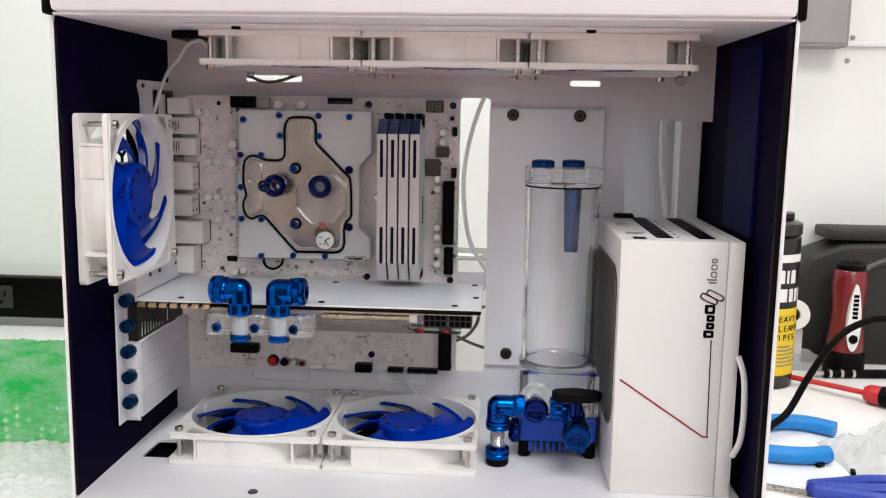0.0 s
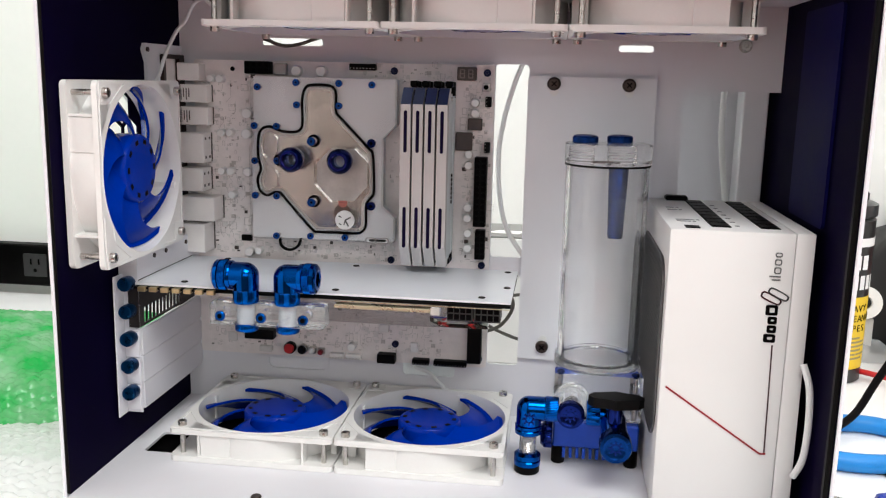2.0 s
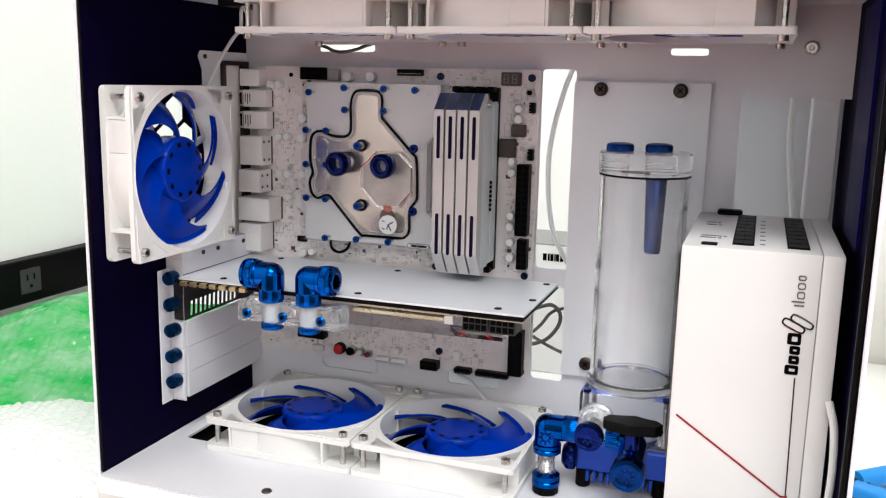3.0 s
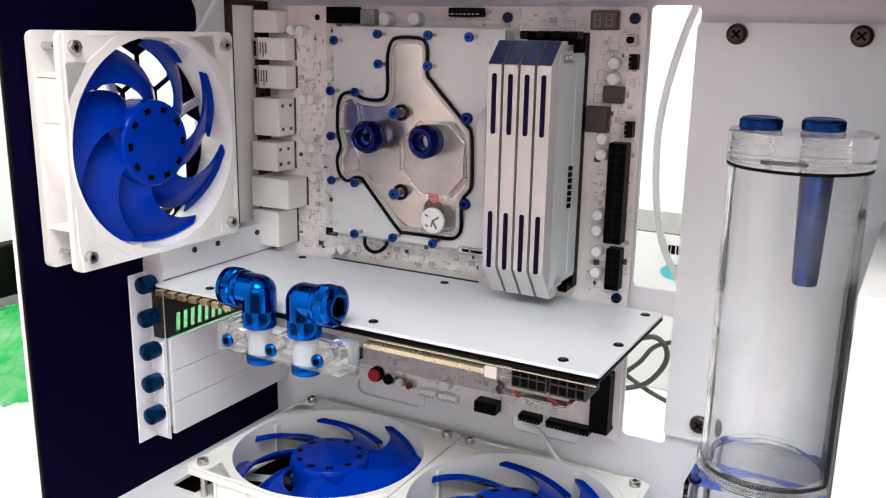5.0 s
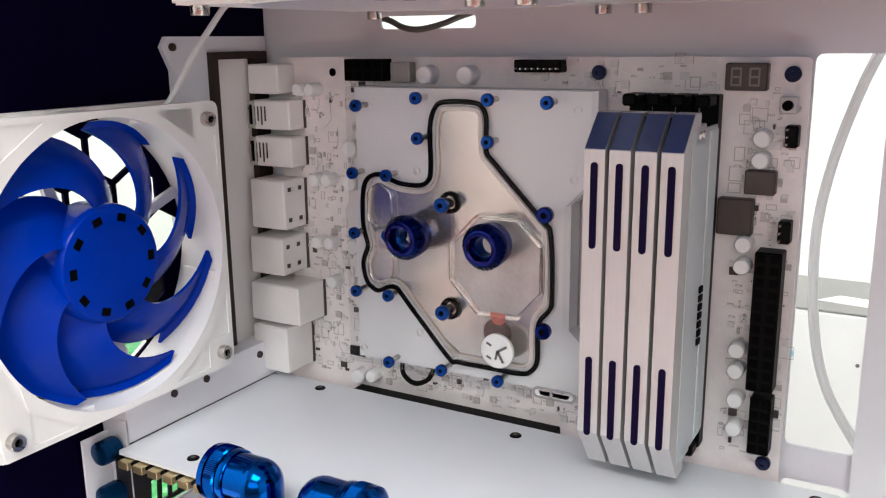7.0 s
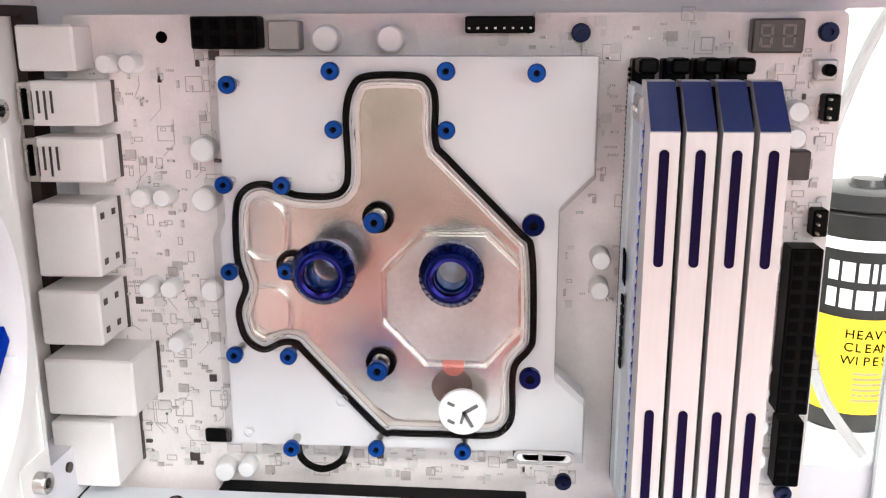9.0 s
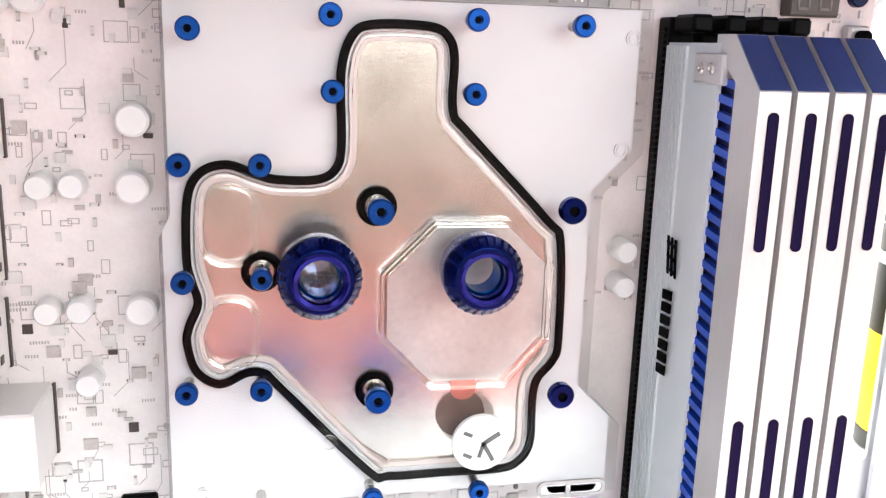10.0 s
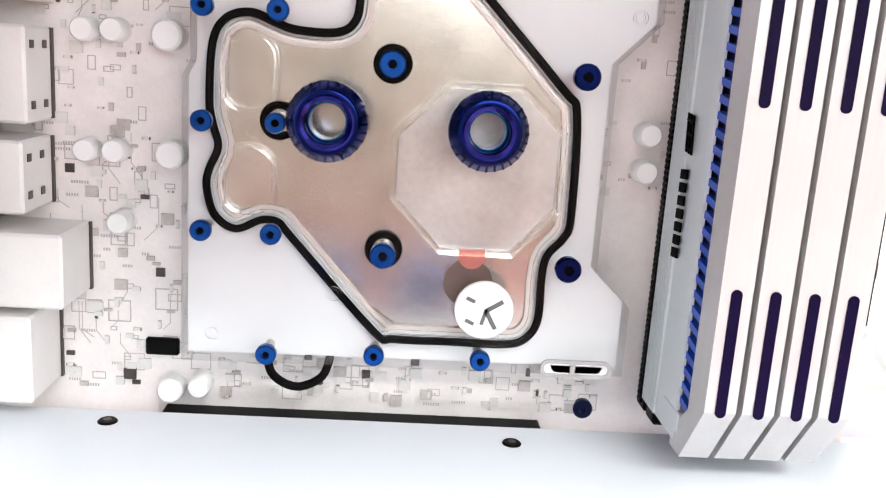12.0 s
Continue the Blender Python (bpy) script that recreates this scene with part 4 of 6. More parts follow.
    for x, z in ((-0.132, 0.278), (-0.133, 0.251), (-0.205, 0.250), (-0.236, 0.165), (-0.205, 0.177)):
        part("blind_hole", lathe(B(), [(0.0012, 0), (0.0012, 0.0004), (0.0019, 0.0004), (0.0019, 0), (0.0012, 0)], along((x, 0.7776, z), (0, -1, 0)), 18), ACRYLIC_SOFT, block).visible_shadow = False
    # bright slot-shaped recess in the lower corner, with a web across it
    part("slot_rim", plate(B(), [rrect(-0.1497, -0.1305, 0.1572, 0.1620, 0.0023), rrect(-0.1487, -0.1315, 0.1582, 0.1610, 0.0013)], 0.7768, 0.7776), SLOT_METAL, block, "grey milled slot rim")
    part("slot_floor", plate(B(), [rrect(-0.1487, -0.1315, 0.1582, 0.1610, 0.0013)], 0.7772, 0.7777), BLOCK_WHITE, block)
    part("slot_web", box(B(), (-0.1418, 0.7766, 0.1582), (-0.1404, 0.7771, 0.1610), 0.0001), SLOT_METAL, block)
    # round badge with a plain three-stroke mark
    badge = part("badge", cyl(B(), (-0.166, 0.7774, 0.175), (0, -1, 0), 0.0077, 0.0018, 36, 0.0003), CAP_WHITE, block, "round white badge")
    bm = B()
    y0, y1 = 0.7753, 0.7757
    strip(bm, [(-0.1655, 0.175), (-0.1615, 0.1775)], 0.0011, y0, y1)
    strip(bm, [(-0.1655, 0.175), (-0.1630, 0.1705)], 0.0011, y0, y1)
    strip(bm, [(-0.1655, 0.175), (-0.1665, 0.1715)], 0.0009, y0, y1)
    for z in (0.1782, 0.1722):
        strip(bm, [(-0.1705, z), (-0.1688, z - 0.0008)], 0.0009, y0, y1)
    part("mark", bm, INK_GREY, badge)
    part("side_pocket", plate(B(), [rrect(-0.147, -0.133, 0.1585, 0.1625, 0.002)], 0.7772, 0.7775), GREY_METAL, block)
    part("cable_loop", sweep(B(), smooth_path([(-0.224, 0.792, 0.157), (-0.222, 0.789, 0.1500), (-0.2150, 0.788, 0.1468), (-0.208, 0.789, 0.1500), (-0.206, 0.792, 0.157)], 6), 0.0012, 8), RUBBER, block, "black rubber seal loop")


SLOT_METAL = material("dull_milled_metal", (0.40, 0.38, 0.37), 0.35, 0.6, vary=0.15, coarse=200)
RIM = material("milled_step", (0.66, 0.59, 0.55), 0.4, 0.2, vary=0.06, coarse=200)
DISC = material("dull_disc", (0.20, 0.14, 0.12), 0.4, 0.6, vary=0.15, coarse=200)
GASKET = material("black_gasket", (0.003, 0.002, 0.002), 0.7, vary=0.2, coarse=200, bump=0.02, spec=0.06)
JET = material("hazy_jet_plate", (0.585, 0.555, 0.53), 0.34, 0.5, vary=0.20, coarse=70, grain=700, bump=0.06)
COPPER = material("copper_tint", (0.62, 0.22, 0.18), 0.35, 0.5, vary=0.1, coarse=200)
ANODISED_FLAT = material("satin_blue_anodised", (0.004, 0.058, 0.29), 0.32, 0.75, vary=0.15, coarse=160, grain=1500)


def straight_fitting(x, z):
    """A compression fitting that stands on the block and looks towards -y."""
    f = thing("hose_fitting", (x, 0.7774, z), "blue anodised straight hose fitting on a clear water block", "fitting", "block fittings")
    m = along((x, 0.7774, z), (0, -1, 0))
    bm = lathe(B(), [(0.0062, 0), (0.0092, 0), (0.0092, 0.0028), (0.0062, 0.0028)], m, 40)
    part("foot", bm, ANODISED_DARK, f)
    part("grip", knurl(B(), (x, 0.7746, z), (0, -1, 0), 0.0096, 0.0030, 40, 0.0062), ANODISED_DARK, f)
    bm = lathe(B(), [(0.0050, 0.0005), (0.0050, 0.0104), (0.0054, 0.0114), (0.0064, 0.0118), (0.0076, 0.0116), (0.0097, 0.0086), (0.0098, 0.0060), (0.0062, 0.0058)], m, 48)
    part("collar", bm, ANODISED_DARK, f, "dark blue bevelled collar")
    flute = strip(B(), [(0.0078, 0), (0.0097, 0)], 0.0005, -0.0002, 0.0002)
    for v in flute.verts:
        v.co = Vector((v.co.x, v.co.z, 0.0116 - (v.co.x - 0.0076) * 1.42 - v.co.y))
    pieces("flute", flute, ANODISED_DARK, f, [m @ pose(0, 0, 0, 0, 0, 360 / 28 * k) for k in range(28)])
    part("inner_lip", lathe(B(), [(0.0050, 0.0108), (0.0053, 0.01165), (0.0062, 0.01205), (0.0068, 0.0117)], m, 40), LIP, f, "inner lip coloured for a violet-blue reflection")
    part("inner_ring", lathe(B(), [(0.0048, 0.0002), (0.0048, 0.0075), (0.0044, 0.0075), (0.0044, 0.0002)], m, 36), ANODISED, f)


# the violet reflection on the lip is painted in as base colour
LIP = material("violet_reflection_metal", (0.012, 0.010, 0.11), 0.2, 0.9, vary=0.15, coarse=160)


# ---- memory ----
def memory_module():
    x0, x1 = -0.1167, -0.1094
    xm = (x0 + x1) / 2
    mod = thing("memory_module", (xm, BY - 0.008, 0.15), "silver memory module with slotted aluminium top bar", "memory module", "memory modules")
    prof = [(0.744, 0.1625), (0.744, 0.2675), (0.7565, 0.2795), (0.7645, 0.2795), (0.7645, 0.2755), (0.7545, 0.2690), (0.7545, 0.1590), (0.7645, 0.1500), (0.7645, 0.1455), (0.7565, 0.1455)]
    bm = plate(B(), [prof], x0 - 0.0001, x1 + 0.0001, "yz")
    slots = [(0.2325, 0.2632), (0.1615, 0.1922)]
    bar = part("top_bar", bm, RAM_SILVER, mod, "brushed silver top bar")
    bm = B()
    for a, b in ((0.2682, 0.2790),):
        m = [(0.7445 - 0.0006, 0.2679), (0.7562 - 0.0004, 0.2792 + 0.0002), (0.7565, 0.2787), (0.745, 0.2676)]
        plate(bm, [m], x0, x1, "yz")
    part("end_cap", bm, RAM_TOP, bar, "blue-grey sloping end")
    for z0, z1 in slots:
        part("slot", plate(B(), [rrect(xm - 0.00125, xm + 0.00125, z0, z1, 0.0012, 4)], 0.7436, 0.7446), SLOT_NAVY, bar, "dark navy slot")
    bm = B()
    for s, y in ((x0 - 0.0002, 0.7622), (x1 - 0.0008, 0.7546)):
        plate(bm, [rect(y, 0.7895, 0.1515 if y < 0.76 else 0.1475, 0.2735 if y < 0.76 else 0.2775)], s, s + 0.001, "yz")
    side = part("heatspreader", bm, RAM_SIDE, mod, "pale silver ribbed heatspreader")
    pieces("rib", plate(B(), [[(0, 0.1478), (0.0009, 0.1478), (0.0009, 0.2768), (0, 0.2768)]], x0 - 0.0009, x0 - 0.0001, "yz"), RAM_SIDE, side, [(0, 0.7782 + 0.0017 * k, 0) for k in range(7)])
    pieces("fin", plate(B(), [[(0.7540, 0), (0.7630, 0.0012), (0.7630, 0.0030), (0.7540, 0.0018)]], x0 + 0.0004, x1 - 0.0012, "yz"), RAM_BLUE, mod, [(0, 0, 0.1565 + 0.00395 * k) for k in range(29)])
    part("core", box(B(), (xm - 0.0014, 0.7560, 0.1535), (xm + 0.0012, BY - 0.006, 0.2715)), RAM_CORE, mod)
    part("end_clamp", box(B(), (x0 - 0.0012, 0.7590, 0.2680), (x1 + 0.0002, 0.7728, 0.2752), 0.0004), RAM_SILVER, mod)
    for y in (0.7640, 0.7692):
        part("clamp_screw", lathe(B(), [(0, 0.0002), (0.0005, 0.0002), (0.0007, 0.0006), (0.0013, 0.0006), (0.0015, 0), (0, 0)], along((x0 - 0.0011, y, 0.2716), (-1, 0, 0)), 14), STEEL, mod)
    part("end_clamp", box(B(), (x0 - 0.0004, 0.7600, 0.1500), (x1 + 0.0002, 0.7725, 0.1555), 0.0003), RAM_SIDE, mod)
    # maker's mark as plain bars
    pieces("flank_rib", plate(B(), [[(0, 0.1530), (0.0009, 0.1530), (0.0009, 0.2720), (0, 0.2720)]], x1 + 0.0001, x1 + 0.0007, "yz"), RAM_SIDE, side, [(0, 0.7782 + 0.0017 * k, 0) for k in range(7)])
    for y in (0.7640, 0.7692):
        part("clamp_screw", lathe(B(), [(0, 0.0002), (0.0005, 0.0002), (0.0007, 0.0006), (0.0013, 0.0006), (0.0015, 0), (0, 0)], along((x1 + 0.0002, y, 0.2716), (1, 0, 0)), 14), STEEL, mod)
    pieces("letter_bar", plate(B(), [[(0.7738, 0), (0.7786, -0.0004), (0.7786, -0.0029), (0.7738, -0.0025)]], x1 + 0.0002, x1 + 0.0008, "yz"), INK, mod, [(0, 0, 0.2150 - 0.0034 * k) for k in range(7)])
    pieces("letter_bar", plate(B(), [[(0.7738, 0), (0.7786, -0.0004), (0.7786, -0.0029), (0.7738, -0.0025)]], x0 - 0.0013, x0 - 0.0008, "yz"), INK, mod, [(0, 0, 0.2150 - 0.0034 * k) for k in range(7)])
    pieces("mark_stroke", plate(B(), [[(0, 0.2187), (0.0006, 0.2189), (0.0018, 0.2286), (0.0012, 0.2284)]], x0 - 0.0013, x0 - 0.0008, "yz"), INK, mod, [(0, 0.7726 + 0.0021 * k, 0.0002 * k) for k in range(3)])
    pieces("mark_bar", plate(B(), [[(0.7728, 0), (0.7775, 0.0008), (0.7775, 0.0013), (0.7728, 0.0005)]], x0 - 0.0014, x0 - 0.0008, "yz"), INK, mod, [(0, 0.0005 * k, 0.2195 + 0.0034 * k) for k in range(3)])
    return mod


RAM_CORE = material("dark_blue_core", (0.008, 0.012, 0.09), 0.5, vary=0.2, coarse=90)


def memory():
    first = memory_module()
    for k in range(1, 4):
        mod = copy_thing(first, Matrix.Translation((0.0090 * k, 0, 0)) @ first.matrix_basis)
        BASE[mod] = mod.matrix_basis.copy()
        # black strip stands in for the deep shade between two silver bars
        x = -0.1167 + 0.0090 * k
        part("gap_shade_strip", plate(B(), [[(0.7500, 0.1600), (0.7500, 0.2685), (0.7575, 0.2780), (0.7585, 0.2780), (0.7585, 0.1480), (0.7575, 0.1480)]], x - 0.0013, x - 0.0002, "yz"), INK, mod, "black strip for the shade between bars")
    for k in range(4):
        x = -0.1130 + 0.0090 * k
        slot = thing("memory_slot", (x, BY, 0.143), "black memory slot with latch on a motherboard", "memory slot", "memory slots")
        part("slot_body", box(B(), (x - 0.0034, 0.7905, 0.1430), (x + 0.0034, BY - 0.0001, 0.2840), 0.0005), BLACK, slot)
        if k == 0:
            pieces("tooth", box(B(), (-0.0007, -0.0016, -0.0005), (0.0002, 0.0016, 0.0005)), BLACK, slot, [(x - 0.0034, 0.7942, 0.1455 + 0.00165 * q) for q in range(83)])
        part("latch", box(B(), (x - 0.0028, 0.7790, 0.2800), (x + 0.0028, 0.7904, 0.2845), 0.0008), BLACK, slot)
        part("latch", box(B(), (x - 0.0028, 0.7830, 0.1420), (x + 0.0028, 0.7904, 0.1465), 0.0008), BLACK, slot)


motherboard()
water_block()
straight_fitting(-0.2078, 0.2217)
straight_fitting(-0.1690, 0.2217)
memory()
# ---- graphics card ----
GZ = 0.139


def graphics_card():
    card = thing("graphics_card", (-0.16, 0.73, 0.11), "graphics card with silver backplate and water cooling", "graphics card")
    holes = [(-0.2630, 0.7770), (-0.2630, 0.692), (-0.1520, 0.6915), (-0.1560, 0.774), (-0.0490, 0.6915), (-0.0335, 0.7240), (-0.0360, 0.777)]
    part("backplate", plate(B(), [rrect(-0.2960, -0.0285, 0.6820, 0.7845, 0.001)], GZ - 0.0016, GZ, "xy"), BACKPLATE, card, "satin silver backplate")
    part("circuit_board", box(B(), (-0.2965, 0.6805, GZ - 0.0042), (-0.0285, 0.7850, GZ - 0.0026), 0.0003), BLACK, card)
    part("edge_trim", box(B(), (-0.1500, 0.6799, GZ - 0.0051), (-0.0290, 0.6804, GZ - 0.0045), 0.0001), BRASS_PALE, card, "pale gold board edge")
    pieces("solder_pad", box(B(), (0, 0.6785, GZ - 0.0055), (0.0055, 0.683, GZ - 0.0022), 0.0002), BRASS, card, [(-0.2925 + 0.0085 * k, 0, 0) for k in range(7)])
    for x, y in holes:
        s = part("backplate_screw", cyl(B(), (x, y, GZ - 0.0005), (0, 0, 1), 0.0026, 0.0011, 18, 0.0004), BLACK, card, "black backplate screw")
        part("hex_recess", cyl(B(), (x, y, GZ + 0.0004), (0, 0, 1), 0.0011, 0.0004, 6), GREY_CHIP, s)
    part("cooling_plate", box(B(), (-0.2400, 0.6960, 0.1285), (-0.0780, 0.7760, GZ - 0.0044), 0.0006), COOL_PLATE, card, "pale nickel cooling plate")
    part("front_bar", box(B(), (-0.1500, 0.6785, 0.1294), (-0.0830, 0.6860, 0.1320), 0.0004), BRASS_PALE, card, "pale gold bar")
    lid = part("acrylic_cover", box(B(), (-0.2420, 0.6840, 0.1180), (-0.0760, 0.7780, 0.1272), 0.0012, 2), ACRYLIC, card, "clear acrylic cover")
    lid.visible_shadow = False
    for x0 in (-0.0725, -0.0535):
        p = part("power_socket", box(B(), (x0, 0.6870, 0.1225), (x0 + 0.0180, 0.7060, GZ - 0.0045), 0.0005), PIN_GREY, card, "black power socket")
        pieces("pin_hole", box(B(), (-0.0017, 0.6864, -0.0019), (0.0017, 0.6873, 0.0019)), INK, p, [(x0 + 0.0027 + i * 0.0042, 0, 0.1257 + j * 0.0050) for i in range(4) for j in range(2)])
        part("red_wire", sweep(B(), smooth_path([(x0 + 0.001, 0.700, 0.1224), (x0 - 0.001, 0.699, 0.1195), (x0 - 0.0045, 0.698, 0.1175)], 5), 0.0011, 8), RED, card, "short red wire")
    end = part("acrylic_end", plate(B(), [[(-0.0760, 0.6865), (-0.0860, 0.7000), (-0.0440, 0.7000), (-0.0440, 0.6865)]], 0.1180, 0.1215, "xy"), ACRYLIC_GREEN, card, "greenish clear acrylic end piece")
    end.visible_shadow = False
    part("small_socket", box(B(), (-0.0830, 0.6790, 0.1275), (-0.0765, 0.6860, 0.1335), 0.0006), COOL_PLATE, card)
    # bracket with vent slits
    slits = [[(0.6985 + 0.0060 * k, 0.1050), (0.7027 + 0.0060 * k, 0.1050), (0.7036 + 0.0060 * k, 0.1165), (0.6994 + 0.0060 * k, 0.1165)] for k in range(11)]
    part("bracket", plate(B(), [rect(0.6875, 0.7900, 0.1030, 0.1380)] + slits, -0.2992, -0.2980, "yz"), BRACKET_DARK, card, "black bracket with vent slits")
    part("bracket_tab", box(B(), (-0.3035, 0.6860, 0.1045), (-0.2960, 0.6873, 0.1345)), BRACKET_DARK, card)
    # clear terminal with screws and plugs
    term = part("terminal", box(B(), (-0.2345, 0.6655, 0.1165), (-0.1540, 0.6830, 0.1318), 0.0015, 2), ACRYLIC_EDGE, card, "clear acrylic terminal block")
    term.visible_shadow = False
    for x in (-0.2265, -0.1975, -0.1680):
        s = part("terminal_screw", cyl(B(), (x, 0.6662, 0.1230), (0, -1, 0), 0.0036, 0.0022, 20, 0.0006), ANODISED, card, "blue terminal screw")
        part("hex_recess", cyl(B(), (x, 0.6645, 0.1230), (0, -1, 0), 0.0018, 0.0008, 6), INK, s)
        part("bore", cyl(B(), (x, 0.6664, 0.1230), (0, 1, 0), 0.0030, 0.0160, 16), ACRYLIC_SOFT, s).visible_shadow = False
    for x in ELBOWS:
        part("port_bore", cyl(B(), (x, 0.6735, 0.1170), (0, 0, 1), 0.0062, 0.0147, 28), BORE, card, "white threaded port")
        part("plug", knurl(B(), (x, 0.6735, 0.1118), (0, 0, 1), 0.0080, 0.0056, 34), ANODISED, card, "blue plug")


ACRYLIC_GREEN = glass("greenish_acrylic", (0.82, 0.92, 0.84), 1.3, 0.05)
ACRYLIC_BASE = glass("thick_acrylic", (0.96, 0.96, 0.96), 1.25, 0.01)
ELBOWS = (-0.2105, -0.1810)
COOL_PLATE = material("pale_nickel", (0.62, 0.60, 0.57), 0.3, 0.4, vary=0.08)
PIN_GREY = material("dark_grey_pin", (0.03, 0.03, 0.03), 0.5, vary=0.2)
BRASS_PALE = material("pale_brass", (0.66, 0.60, 0.42), 0.28, 0.75, vary=0.1)
BRACKET_DARK = material("dark_bracket_metal", (0.02, 0.017, 0.017), 0.4, 0.4, vary=0.2)
ACRYLIC_EDGE = glass("polished_acrylic", (0.99, 0.99, 0.99), 1.22, 0.02, milk=0.09)
BORE = material("frosted_bore", (0.33, 0.36, 0.39), 0.4, vary=0.2, coarse=160, grain=700, bump=0.4)


def ball_elbow(bm, corner, r, low, way, reach):
    """An upright pipe and a level one that meet in a ball-shaped corner."""
    x, y, z = corner
    arc = [(r * math.cos(a), z + r * math.sin(a)) for a in (radians(9 * k) for k in range(10))]
    lathe(bm, [(0, low), (r - 0.0004, low), (r, low + 0.0005)] + arc[:-1] + [(0, z + r)], Matrix.Translation((x, y, 0)), 40)
    lathe(bm, [(0, 0), (r - 0.00005, 0), (r - 0.00005, reach), (0, reach)], along(corner, way), 40)
    return bm


def elbow_fitting(x, side):
    """A right-angle fitting on the card's terminal: knurled foot, tight bend, collar pointing along side."""
    f = thing("elbow_fitting", (x, 0.6725, 0.1319), "blue anodised elbow hose fitting on a graphics card", "fitting", "elbow fittings")
    y, zc = 0.6725, 0.1505
    part("foot", knurl(B(), (x, y, 0.1319), (0, 0, 1), 0.0088, 0.0096, 44), ANODISED, f, "knurled blue foot")
    bm = ball_elbow(B(), (x, y, zc), 0.0093, 0.1410, (side, 0, 0), 0.0095)
    part("bend", bm, ANODISED, f, "polished blue bend")
    part("ring", lathe(B(), [(0.0060, 0), (0.0098, 0), (0.0101, 0.0006), (0.0101, 0.0026), (0.0096, 0.0032), (0.0060, 0.0032)], along((x + side * 0.0090, y, zc), (side, 0, 0)), 40), ANODISED, f)
    part("collar", knurl(B(), (x + side * 0.0123, y, zc), (side, 0, 0), 0.0106, 0.0052, 60, 0.0058), ANODISED, f, "knurled blue collar")
    bm = lathe(B(), [(0.0050, -0.002), (0.0050, 0.0035), (0.0062, 0.0042), (0.0084, 0.0040), (0.0104, 0.0024), (0.0106, 0.0), (0.0055, 0)], along((x + side * 0.0177, y, zc), (side, 0, 0)), 44)
    part("end_ring", bm, ANODISED, f)
    part("bore", cyl(B(), (x + side * 0.0150, y, zc), (side, 0, 0), 0.0049, 0.0008, 24), INK, f)


THUMB_BLUE = material("teal_blue_anodised", (0.003, 0.055, 0.17), 0.28, 0.85, vary=0.2, coarse=160, grain=1500)


def slot_covers():
    for n, (screw, z) in enumerate(((0.0974, 0.0918), (0.0771, 0.0715), (0.0568, 0.0512))):
        c = thing("slot_cover", (-0.298, 0.74, z), "white blank expansion slot cover", "slot cover", "slot covers")
        bm = plate(B(), [[(0.6920, z - 0.0099), (0.796, z - 0.0099), (0.800, z - 0.0065), (0.800, z + 0.0065), (0.796, z + 0.0099), (0.6920, z + 0.0099)]], -0.2992, -0.2965 , "yz")
        part("cover", bm, CASE_WHITE, c)
        part("tab", box(B(), (-0.3072, 0.6858, z - 0.0097), (-0.2966, 0.6873, z + 0.0097), 0.0004), CASE_WHITE, c)
    for z in (0.138, 0.1177, 0.0974, 0.0771, 0.0568):
        s = thing("thumb_screw", (-0.3018, 0.6856, z), "blue anodised knurled thumb screw", "screw", "thumb screws")
        part("grip", knurl(B(), (-0.3018, 0.6856, z), (0, -1, 0), 0.0052, 0.0086, 28), THUMB_BLUE, s)
        part("end_face", lathe(B(), [(0, 0.0004), (0.0034, 0.0006), (0.0048, 0.0002), (0.0048, 0)], along((-0.3018, 0.6770, z), (0, -1, 0)), 28), THUMB_BLUE, s)
        part("shank", cyl(B(), (-0.3018, 0.6856, z), (0, 1, 0), 0.0018, 0.004, 10), STEEL, s)


# ---- reservoir and pump ----
RX, RY = 0.0345, 0.7520


def mounting_plate():
    p = thing("mounting_plate", (0.022, 0.8, 0.062), "pale grey metal plate that holds the reservoir", "plate")
    part("sheet", plate(B(), [rrect(-0.0270, 0.0710, 0.0625, 0.2900, 0.002)], 0.8015, 0.8035), PLATE_GREY, p)
    part("spacer", box(B(), (-0.02, 0.8036, 0.08), (0.064, TRAY - 0.0001, 0.275)), PLATE_GREY, p)
    for x, z in ((-0.007, 0.2845), (0.050, 0.2845), (-0.0075, 0.0735)):
        s = part("plate_screw", lathe(B(), [(0, 0.0034), (0.0036, 0.0034), (0.0050, 0.0024), (0.0053, 0), (0, 0)], along((x, 0.8015, z), (0, -1, 0)), 24), DARK_STEEL, p, "dark bronze screw")
        bm = B()
        for a in (45, 135):
            box(bm, (-0.0026, -0.0003, -0.0005), (0.0026, 0.0003, 0.0005), m=Matrix.Translation((x, 0.7980, z)) @ pose(0, 0, 0, 0, a, 0))
        part("cross_recess", bm, INK, s)
        # white disc paints the bright glint in the hole by the screw
        part("keyhole_glint", plate(B(), [circle(x + 0.0004, z - 0.0060 if z > 0.2 else z + 0.006, 0.0034, 18)], 0.8008, 0.8014), CAP_WHITE, p)


PLATE_GREY = material("pale_grey_paint", (0.84, 0.84, 0.87), 0.4, vary=0.03, coarse=20, grain=1400)


